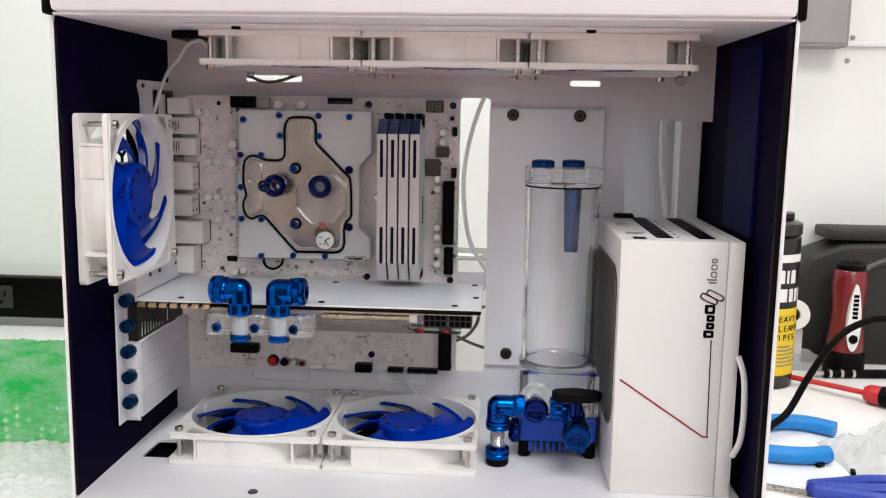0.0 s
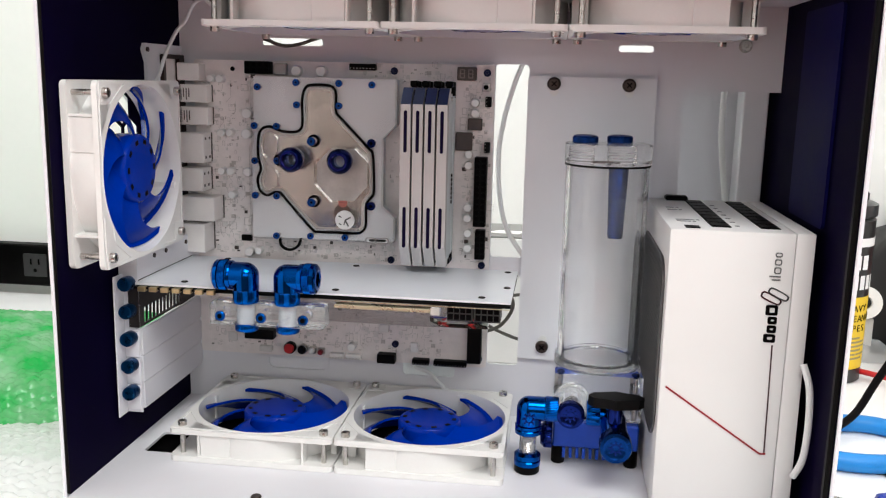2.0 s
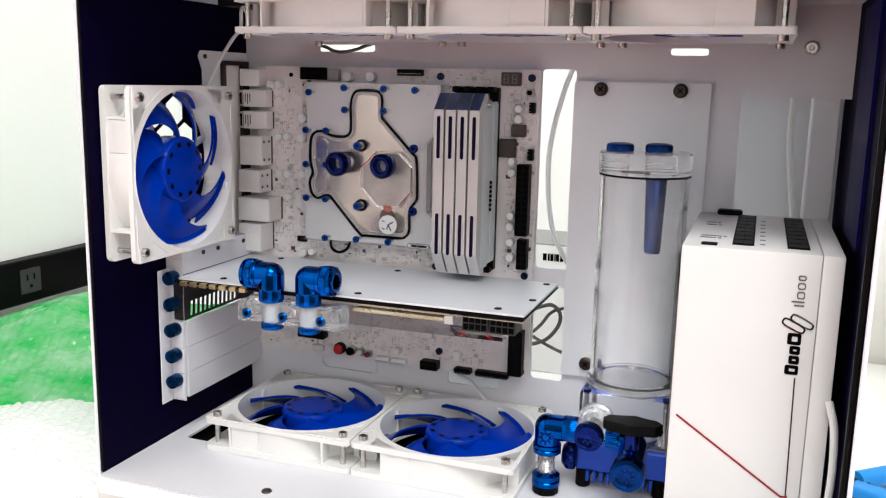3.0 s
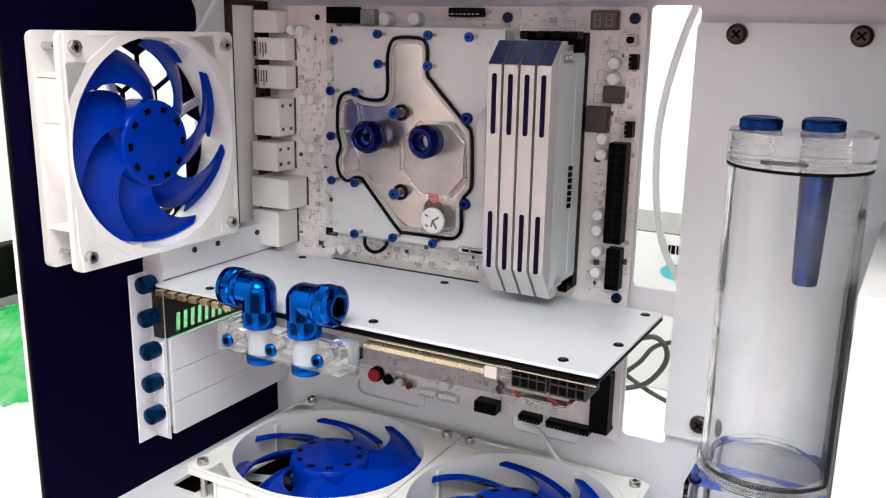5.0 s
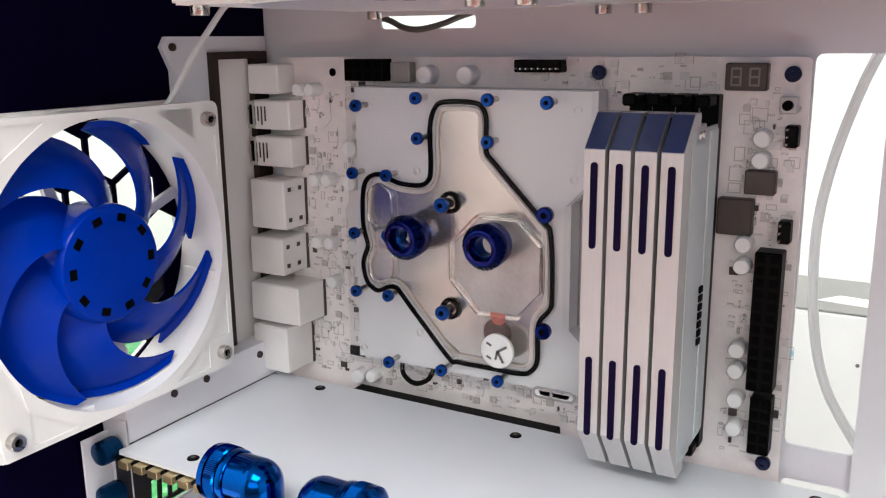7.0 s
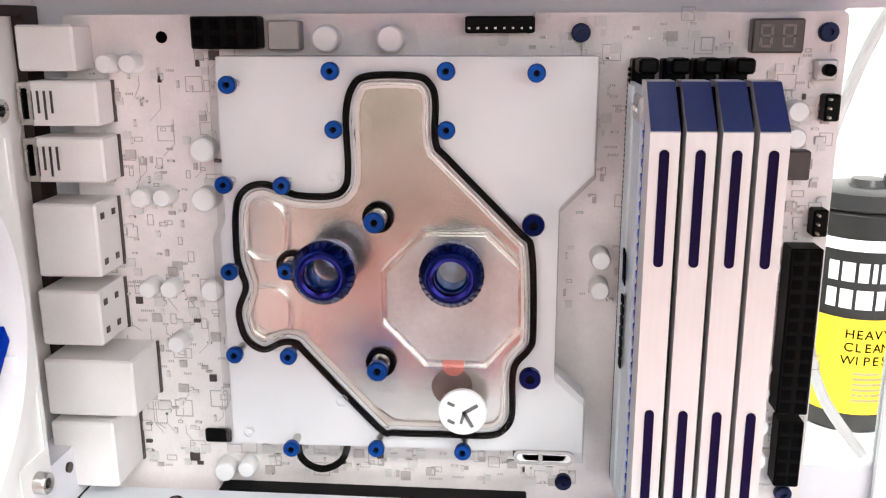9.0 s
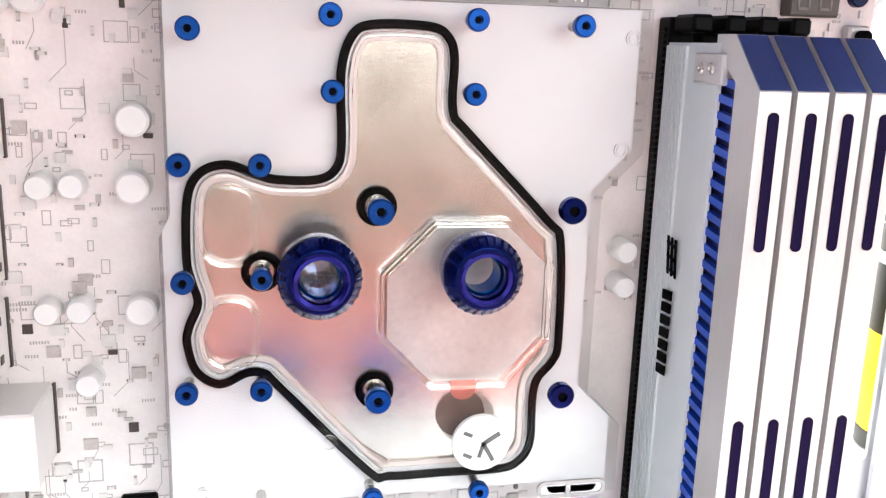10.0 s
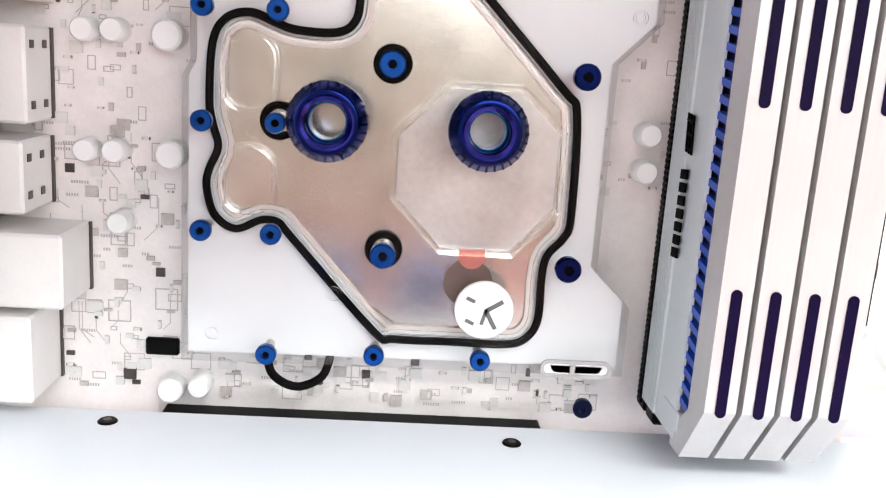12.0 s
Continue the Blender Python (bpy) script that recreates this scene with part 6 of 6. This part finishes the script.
def wipes_tub(x, y, turn):
    t = thing("wipes_tub", (x, y, TABLE_Z), "tall black and yellow tub of cleaning wipes on the table", "tub", "wipes tubs")
    z, r = TABLE_Z, 0.042
    at = Matrix.Translation((x, y, z))
    part("body", lathe(B(), [(0, 0.0002), (r - 0.002, 0.0002), (r, 0.003), (r, 0.196), (r - 0.003, 0.199), (0, 0.199)], at, 48), TUB_BLACK, t, "black plastic tub")
    part("foot_band", lathe(B(), [(r + 0.0003, 0.002), (r + 0.0005, 0.017), (r + 0.0002, 0.017)], at, 48), LID_GREY, t)
    part("label", lathe(B(), [(r + 0.0002, 0.018), (r + 0.0005, 0.018), (r + 0.0005, 0.106), (r + 0.0002, 0.106)], at, 48), YELLOW, t, "yellow label")
    part("pale_band", lathe(B(), [(r + 0.0002, 0.166), (r + 0.0005, 0.166), (r + 0.0005, 0.176), (r + 0.0002, 0.176)], at, 48), CAP_WHITE, t)
    lid = part("lid", lathe(B(), [(0, 0.1992), (r - 0.001, 0.1992), (r + 0.0008, 0.201), (r + 0.0008, 0.214), (r - 0.006, 0.217), (0.016, 0.2175), (0.014, 0.223), (0, 0.224)], at, 48), LID_GREY, t, "grey plastic lid")
    part("lid_tab", box(B(), (x + 0.012, y - 0.012, z + 0.217), (x + 0.030, y + 0.002, z + 0.228), 0.002), LID_GREY, t)
    # large pale marks as plain bars
    for row, zz in ((0, 0.139), (1, 0.115)):
        a = -150 + turn
        for w in ((16, 18, 15, 9, 16) if row == 0 else (16, 18, 22, 14, 14, 12)):
            part("mark", band(B(), x, y, r + 0.0006, z + zz, z + zz + 0.017, a, a + w - 4, 4), CAP_WHITE, t)
            a += w
    for words, zz, size in (("HEAVY DUTY", 0.092, 0.0115), ("CLEANING", 0.080, 0.0115), ("WIPES", 0.068, 0.0115)):
        for k, ch in enumerate(words):
            a = radians(-118 + turn + 10.5 * k)
            m = Matrix.Translation((x + (r + 0.0007) * math.cos(a), y + (r + 0.0007) * math.sin(a), z + zz)) @ Matrix.Rotation(a + math.pi / 2, 4, "Z") @ pose(0, 0, 0, 90, 0, 0)
            if ch != " ":
                text_part(ch, size, m, INK, t)
    bm = B()
    for k in range(6):
        band(bm, x, y, r + 0.0006, z + 0.030 + 0.005 * k, z + 0.0325 + 0.005 * k, -110 + turn, -110 + turn + (40, 55, 35, 50, 44, 30)[k], 6)
    part("fine_print", bm, TUB_GREY, t)


TUB_BLACK = material("black_tub_plastic", (0.006, 0.0055, 0.0055), 0.35, vary=0.2)
TUB_GREY = material("grey_print_band", (0.30, 0.26, 0.12), 0.5, vary=0.15)
LID_GREY = material("dark_lid_plastic", (0.018, 0.018, 0.019), 0.3, vary=0.15)


def hand_torch():
    x, y, z = 0.464, 1.25, TABLE_Z
    t = thing("cordless_tool", (x, y, z), "red and black cordless hand tool standing on the table", "hand tool")
    at = Matrix.Translation((x, y, z))
    part("foot", lathe(B(), [(0, 0.0002), (0.026, 0.0002), (0.027, 0.002), (0.0265, 0.028), (0.024, 0.034), (0, 0.034)], at, 32), BLACK, t, "black plastic foot")
    part("grip", lathe(B(), [(0, 0.033), (0.0240, 0.033), (0.0245, 0.045), (0.0205, 0.080), (0.0205, 0.098), (0.0228, 0.122), (0.0205, 0.143), (0.018, 0.146), (0, 0.146)], at, 36), RED_DARK, t, "glossy red grip")
    part("top", lathe(B(), [(0, 0.1455), (0.0185, 0.1455), (0.0185, 0.152), (0.0120, 0.156), (0, 0.156)], at, 28), BLACK, t)
    ring = [Vector((x + 0.0045 * math.cos(a), y, z + 0.160 + 0.0055 * math.sin(a))) for a in (2 * math.pi * k / 20 for k in range(20))]
    part("loop", sweep(B(), ring, 0.0013, 6, True), DARK_STEEL, t, "small wire loop")
    m = Matrix.Translation((x + 0.0, y - 0.0226, z + 0.086)) @ pose(0, 0, 0, 0, 0, 0)
    panel = plate(B(), [[(x + 0.0085 * math.cos(a) * (1 - 0.28 * math.sin(a)), z + 0.083 + 0.046 * math.sin(a)) for a in (2 * math.pi * k / 40 for k in range(40))]], y - 0.0262, y - 0.0185)
    p = part("panel", panel, CAP_WHITE, t, "white oval panel")
    bm = B()
    for k in range(6):
        plate(bm, [rect(x - 0.0035, x + 0.0035, z + 0.082 + 0.0058 * k, z + 0.0862 + 0.0058 * k)], y - 0.0266, y - 0.0260)
    part("mark", bm, INK, p, "black bars")
    part("button", lathe(B(), [(0, 0.003), (0.0050, 0.0028), (0.0062, 0.001), (0.0062, 0)], along((x, y - 0.0260, z + 0.054), (0, -1, 0)), 20), BLACK, p)


def tool_case():
    t = thing("tool_case", (0.66, 1.315, TABLE_Z), "black plastic tool case standing on the table by the wall", "tool case")
    prof = [(0.405, -0.0598), (1.0, -0.0598), (1.0, 0.118), (0.60, 0.118), (0.47, 0.113), (0.425, 0.096), (0.402, 0.060)]
    bm = plate(B(), [prof], 1.295, 1.374)
    bmesh.ops.bevel(bm, geom=[e for e in bm.edges if e.calc_face_angle(0) > 0.5], offset=0.008, segments=3, affect="EDGES", profile=0.5)
    part("shell", bm, CASE_BLACK, t, "matt black shell")
    part("lid", box(B(), (0.452, 1.302, 0.1175), (0.93, 1.370, 0.134), 0.004, 2), CASE_BLACK, t)
    arch = [Vector((0.55 + 0.085 * math.cos(a), 1.2935, 0.010 + 0.085 * math.sin(a))) for a in (radians(10 * k) for k in range(19))]
    part("arched_rib", sweep(B(), arch, 0.006, 8), GREY_SOCKET, t)
    part("latch", box(B(), (0.60, 1.288, 0.03), (0.65, 1.296, 0.06), 0.003, 2), GREY_SOCKET, t)


CASE_BLACK = material("matt_black_plastic", (0.012, 0.0115, 0.0115), 0.55, vary=0.2, coarse=30, grain=600, bump=0.2)


def lying_screwdriver():
    a, b = Vector((0.372, 1.185, TABLE_Z + 0.0105)), Vector((0.442, 1.118, TABLE_Z + 0.0125))
    d = (b - a).normalized()
    s = thing("screwdriver", (0.41, 1.15, TABLE_Z), "red insulated screwdriver lying on the table", "screwdriver")
    part("shaft", cyl(B(), a, d, 0.0034, (b - a).length, 14), RED, s, "red insulated shaft")
    part("tip", cyl(B(), a - d * 0.008, d, 0.0022, 0.0085, 10), STEEL, s)
    part("handle", lathe(B(), [(0, 0), (0.0085, 0.0005), (0.0115, 0.006), (0.0118, 0.020), (0.0085, 0.026), (0.0105, 0.040), (0.0122, 0.075), (0.0110, 0.098), (0, 0.102)], along(b - d * 0.001, d), 24), RED, s, "red handle")
    part("collar", lathe(B(), [(0.0118, 0.020), (0.0125, 0.021), (0.0125, 0.030), (0.0108, 0.031)], along(b - d * 0.001, d), 24), BLACK, s, "black rubber ring")
    part("flat", box(B(), (-0.004, 0.0095, 0.050), (0.004, 0.0130, 0.078), 0.002, m=along(b, d)), YELLOW, s, "yellow mark")


def bit_driver():
    a, d = Vector((0.428, 1.222, TABLE_Z + 0.0062)), Vector((1, 0.09, 0)).normalized()
    s = thing("bit_holder", (0.47, 1.225, TABLE_Z), "slim black bit holder with silver rings lying on the table", "hand tool")
    part("tip", cyl(B(), a - d * 0.014, d, 0.0032, 0.0142, 12), STEEL, s)
    part("barrel", cyl(B(), a, d, 0.006, 0.150, 18, 0.001), BLACK, s)
    for k in (0.006, 0.022, 0.038):
        part("ring", lathe(B(), [(0.0058, 0), (0.0063, 0), (0.0063, 0.004), (0.0058, 0.004)], along(a + d * k, d), 18), STEEL, s)


def pliers():
    p = thing("pliers", (0.33, 0.985, TABLE_Z), "pliers with bright blue grips lying on the table", "pliers")
    z = TABLE_Z + 0.009
    part("upper_grip", sweep(B(), smooth_path([(0.225, 0.985, z), (0.27, 1.022, z), (0.31, 1.040, z), (0.345, 1.040, z), (0.372, 1.022, z)], 6), 0.0088, 14), BLUE_GRIP, p, "blue rubber grip")
    part("lower_grip", sweep(B(), smooth_path([(0.222, 0.965, z), (0.25, 0.953, z), (0.285, 0.941, z), (0.315, 0.940, z), (0.338, 0.946, z)], 6), 0.0088, 14), BLUE_GRIP, p, "blue rubber grip")
    bm = plate(B(), [[(0.19, 0.955), (0.235, 0.958), (0.235, 0.996), (0.19, 0.985), (0.16, 0.972)]], TABLE_Z + 0.0003, TABLE_Z + 0.011, "xy")
    part("jaws", bm, DARK_STEEL, p)
    return p


def scissors():
    s = thing("scissors", (0.30, 0.85, TABLE_Z), "steel scissors with blue plastic handles lying on the table", "scissors")
    z = TABLE_Z
    for name, pts, h in (("blade", [(0.205, 0.874), (0.288, 0.838), (0.296, 0.852), (0.24, 0.872)], 0.0002), ("blade", [(0.205, 0.872), (0.286, 0.852), (0.297, 0.842), (0.24, 0.858)], 0.0020)):
        part(name, plate(B(), [pts], z + h, z + h + 0.0017, "xy"), STEEL, s, "worn steel blade")
    for y0, d in ((0.853, 1), (0.838, -1)):
        pts = [(0.284, y0 - 0.004 * d, z + 0.008), (0.310, y0 + 0.004 * d, z + 0.008), (0.345, y0 + 0.014 * d, z + 0.008), (0.385, y0 + 0.012 * d, z + 0.008), (0.39, y0 - 0.004 * d, z + 0.008), (0.355, y0 - 0.007 * d, z + 0.008), (0.318, y0 - 0.007 * d, z + 0.008)]
        part("handle", sweep(B(), smooth_path(pts, 5, True), 0.0068, 10, True), BLUE_HANDLE, s, "blue plastic handle")
    part("rivet", cyl(B(), (0.283, 0.8475, z + 0.003), (0, 0, 1), 0.0034, 0.0014, 14, 0.0004), STEEL, s)
    return s


def crumpled(name, x0, x1, y0, y1, height, mat_, label, category, seed, n=44, fine=0.35, scale=9.0):
    """A crumpled sheet that rests on the table."""
    bm = B()
    off = Vector((seed * 3.1, seed * 1.7, seed))
    grid = []
    for i in range(n + 1):
        row = []
        for j in range(n + 1):
            u, v = i / n, j / n
            x, y = x0 + (x1 - x0) * u, y0 + (y1 - y0) * v
            hump = (math.sin(math.pi * u) * math.sin(math.pi * v)) ** 0.45
            k = abs(noise.noise(Vector((x * scale, y * scale, 0)) + off)) + fine * abs(noise.noise(Vector((x * scale * 3, y * scale * 3, 2)) + off)) + 0.15 * noise.noise(Vector((x * scale * 9, y * scale * 9, 5)) + off)
            dx, dy = noise.noise(Vector((y * 14, 0, 1)) + off) * 0.012, noise.noise(Vector((x * 14, 3, 1)) + off) * 0.012
            row.append(bm.verts.new((x + dx * (1 - hump * 0.5), y + dy, TABLE_Z + 0.0006 + height * hump * (0.35 + 0.9 * k))))
        grid.append(row)
    for i in range(n):
        for j in range(n):
            bm.faces.new((grid[i][j], grid[i + 1][j], grid[i + 1][j + 1], grid[i][j + 1]))
    bmesh.ops.solidify(bm, geom=bm.faces[:], thickness=0.0003)
    return single(name, bm, mat_, label, category)


def bubble_wrap(name, x0, x1, y0, y1, height, mat_, label, seed, step=0.0035, pitch=0.0125):
    """A heap of bubble wrap: a crumpled sheet with rows of blisters."""
    bm = B()
    off = Vector((seed * 2.3, seed, seed * 1.1))
    nx, ny = int((x1 - x0) / step), int((y1 - y0) / step)
    grid = []
    for i in range(nx + 1):
        row = []
        for j in range(ny + 1):
            u, v = i / nx, j / ny
            x, y = x0 + (x1 - x0) * u, y0 + (y1 - y0) * v
            hump = min(1.0, 3.2 * min(u, 1 - u)) ** 0.6 * min(1.0, 3.2 * min(v, 1 - v)) ** 0.6
            fold = 0.5 + 0.75 * noise.noise(Vector((x * 5, y * 5, 0)) + off) + 0.45 * abs(noise.noise(Vector((x * 15, y * 13, 1)) + off)) + 0.12 * noise.noise(Vector((x * 45, y * 45, 1)) + off)
            r = round(y / (pitch * 0.866))
            cy = r * pitch * 0.866
            cx = (round(x / pitch - 0.5 * (r % 2)) + 0.5 * (r % 2)) * pitch
            blister = max(0.0, 1 - (math.hypot(x - cx, y - cy) / (pitch * 0.46)) ** 2) ** 0.5
            row.append(bm.verts.new((x, y, TABLE_Z + 0.001 + max(0.0, height * hump * (0.45 + 0.6 * fold)) + 0.0034 * blister)))
        grid.append(row)
    for i in range(nx):
        for j in range(ny):
            bm.faces.new((grid[i][j], grid[i + 1][j], grid[i + 1][j + 1], grid[i][j + 1]))
    ob = single(name, bm, mat_, label, "bubble wrap")
    return ob


def film_plastic(name, color, trans=0.5, rough=0.25, alpha=0.0):
    m = bpy.data.materials.new(name)
    m.use_nodes = True
    n, l = m.node_tree.nodes, m.node_tree.links
    b = n["Principled BSDF"]
    b.inputs["Roughness"].default_value = rough
    tex = n.new("ShaderNodeTexNoise")
    tex.inputs["Scale"].default_value, tex.inputs["Detail"].default_value = 22, 5
    co = n.new("ShaderNodeTexCoord")
    l.new(co.outputs["Object"], tex.inputs["Vector"])
    ramp = n.new("ShaderNodeValToRGB")
    ramp.color_ramp.elements[0].position, ramp.color_ramp.elements[1].position = 0.35, 0.7
    ramp.color_ramp.elements[0].color = (*color, 1)
    ramp.color_ramp.elements[1].color = (*[min(1, c * 0.55 + 0.35) for c in color], 1)
    l.new(tex.outputs[0], ramp.inputs[0])
    l.new(ramp.outputs[0], b.inputs["Base Color"])
    tl, mx = n.new("ShaderNodeBsdfTranslucent"), n.new("ShaderNodeMixShader")
    l.new(ramp.outputs[0], tl.inputs[0])
    mx.inputs[0].default_value = trans
    l.new(b.outputs[0], mx.inputs[1])
    l.new(tl.outputs[0], mx.inputs[2])
    last = mx
    if alpha:
        tr, m2 = n.new("ShaderNodeBsdfTransparent"), n.new("ShaderNodeMixShader")
        m2.inputs[0].default_value = alpha
        l.new(mx.outputs[0], m2.inputs[1])
        l.new(tr.outputs[0], m2.inputs[2])
        last = m2
    l.new(last.outputs[0], n["Material Output"].inputs[0])
    return m


GREEN_FILM = film_plastic("green_bubble_film", (0.02, 0.50, 0.09), 0.45, 0.12)
BAG_FILM = film_plastic("clear_polythene", (0.80, 0.82, 0.83), 0.3, 0.06, 0.62)
CLEAR_FILM = film_plastic("clear_bubble_film", (0.86, 0.88, 0.86), 0.4, 0.2, 0.25)


def product_box():
    b = thing("product_box", (-0.12, 1.2, TABLE_Z), "white cardboard product box with a grey top", "box")
    part("carton", box(B(), (-0.215, 1.16, TABLE_Z + 0.0002), (-0.028, 1.26, 0.0985), 0.001), CARTON, b, "white printed carton")
    part("lid", box(B(), (-0.2152, 1.1602, 0.0987), (-0.0278, 1.2598, 0.1005), 0.0005), CARTON_GREY, b, "grey top face")
    part("slip", plate(B(), [[(-0.085, 1.185), (-0.045, 1.18), (-0.036, 1.20), (-0.07, 1.205)]], 0.1006, 0.1010, "xy"), CAP_WHITE, b, "white paper slip")
    bm = B()
    x = -0.128
    for w in (0.006, 0.003, 0.005, 0.002, 0.005, 0.005):
        plate(bm, [rect(x, x + w * 0.75, 0.080, 0.0885)], 1.1594, 1.1599)
        x += w
    part("mark", bm, INK, b, "black bars")
    part("spot", plate(B(), [[(-0.112 + 0.016 * math.cos(a), 0.062 + 0.008 * math.sin(a)) for a in (2 * math.pi * k / 28 for k in range(28))]], 1.1594, 1.1599), CYAN, b, "cyan oval")
    bm = B()
    plate(bm, [rect(-0.20, -0.15, 0.02, 0.0215)], 1.1594, 1.1599)
    plate(bm, [circle(-0.05, 0.06, 0.0015, 10)], 1.1594, 1.1599)
    part("small_mark", bm, INK_GREY, b)


CARTON = material("white_carton", (0.84, 0.84, 0.83), 0.6, vary=0.03, coarse=20, grain=500)
CARTON_GREY = material("grey_carton", (0.24, 0.24, 0.23), 0.6, vary=0.08, coarse=20, grain=500)
CYAN = material("cyan_ink", (0.12, 0.55, 0.62), 0.5, vary=0.2, coarse=120)


def wall_fittings():
    b = thing("wall_box", (0.44, Y1, 0.385), "grey metal box fixed to the wall", "wall box")
    part("housing", box(B(), (0.322, 1.335, 0.388), (0.468, Y1 - 0.0005, 0.62), 0.003, 2), WALL_GREY, b)
    part("cover", box(B(), (0.326, 1.3330, 0.393), (0.464, 1.3349, 0.616), 0.001), WALL_GREY, b)
    r = thing("wall_rail", (0.7, Y1, 0.392), "thin white trim rail on the wall", "trim")
    part("rail", box(B(), (0.472, 1.372, 0.392), (1.2, Y1 - 0.0005, 0.398), 0.001), CASE_WHITE, r)
    for x, z in ((0.489, 0.405), (0.484, 0.372)):
        k = thing("wall_screw", (x, Y1, z), "small dull screw head in the wall", "screw", "wall screws")
        part("head", lathe(B(), [(0, 0.003), (0.003, 0.0025), (0.0038, 0.0)], along((x, Y1 - 0.0003, z), (0, -1, 0)), 14), GREY_METAL, k)


WALL_GREY = material("grey_box_paint", (0.30, 0.29, 0.28), 0.5, vary=0.06, coarse=20)


def tape_roll():
    t = thing("tape_roll", (0.398, 1.270, TABLE_Z), "small roll of white tape on a pale plastic stand", "tape roll")
    c = Vector((0.398, 1.270, TABLE_Z + 0.076))
    part("roll", lathe(B(), [(0.009, 0), (0.021, 0), (0.021, 0.012), (0.009, 0.012), (0.009, 0)], along(c, (-0.2, -1, 0.25)), 28), CAP_WHITE, t)
    part("stand", box(B(), (0.386, 1.2605, TABLE_Z + 0.0002), (0.410, 1.2715, TABLE_Z + 0.0570), 0.001), PLASTIC_PALE, t)


PLASTIC_PALE = material("pale_plastic", (0.55, 0.55, 0.54), 0.4, vary=0.1)

tape_roll()
wipes_tub(0.334, 1.20, 34)
wipes_tub(0.156, 1.312, 6)
hand_torch()
tool_case()
lying_screwdriver()
bit_driver()
pliers().location += Vector((-0.014, -0.034, 0))
scissors().location += Vector((-0.006, -0.02, 0))
product_box()
wall_fittings()
bubble_wrap("bubble_wrap", X0 + 0.03, -0.385, 0.80, 1.24, 0.052, GREEN_FILM, "heap of translucent green bubble wrap on the table", 3)
bubble_wrap("bubble_wrap", -0.62, -0.345, 0.60, 0.88, 0.026, CLEAR_FILM, "heap of clear bubble wrap on the table", 8)
crumpled("plastic_bag", 0.338, 0.45, 0.885, 0.972, 0.044, BAG_FILM, "crumpled clear plastic bag on the table", "plastic bag", 2, n=60, fine=0.8, scale=16.0)
crumpled("plastic_bag", 0.365, 0.475, 1.245, 1.292, 0.040, BAG_FILM, "crumpled clear plastic bag by the tool case", "plastic bag", 5, scale=8)
cable("cable", [(0.20, 0.88, TABLE_Z + 0.0065), (0.255, 0.94, TABLE_Z + 0.008), (0.285, 0.975, -0.045), (0.309, 0.995, -0.034), (0.329, 1.0, 0.003), (0.350, 1.0, 0.040), (0.374, 1.0, 0.063), (0.410, 1.0, 0.072), (0.45, 1.01, 0.045), (0.462, 1.03, -0.01), (0.462, 1.04, -0.046), (0.48, 1.05, TABLE_Z + 0.0065), (0.56, 1.08, TABLE_Z + 0.0065)], 0.0038, RUBBER, "thick black cable arching over the table")
for n, (x, y) in enumerate(((0.305, 0.905), (0.312, 0.900), (0.338, 0.884), (0.300, 0.912))):
    single("cable_clip", box(B(), (-0.005, -0.0025, 0), (0.005, 0.0025, 0.004), 0.0008, m=Matrix.Translation((x, y, TABLE_Z + 0.0002)) @ pose(0, 0, 0, 0, 0, 37 * n)), BLACK, "tiny black plastic clip on the table", "clip", "loose clips")
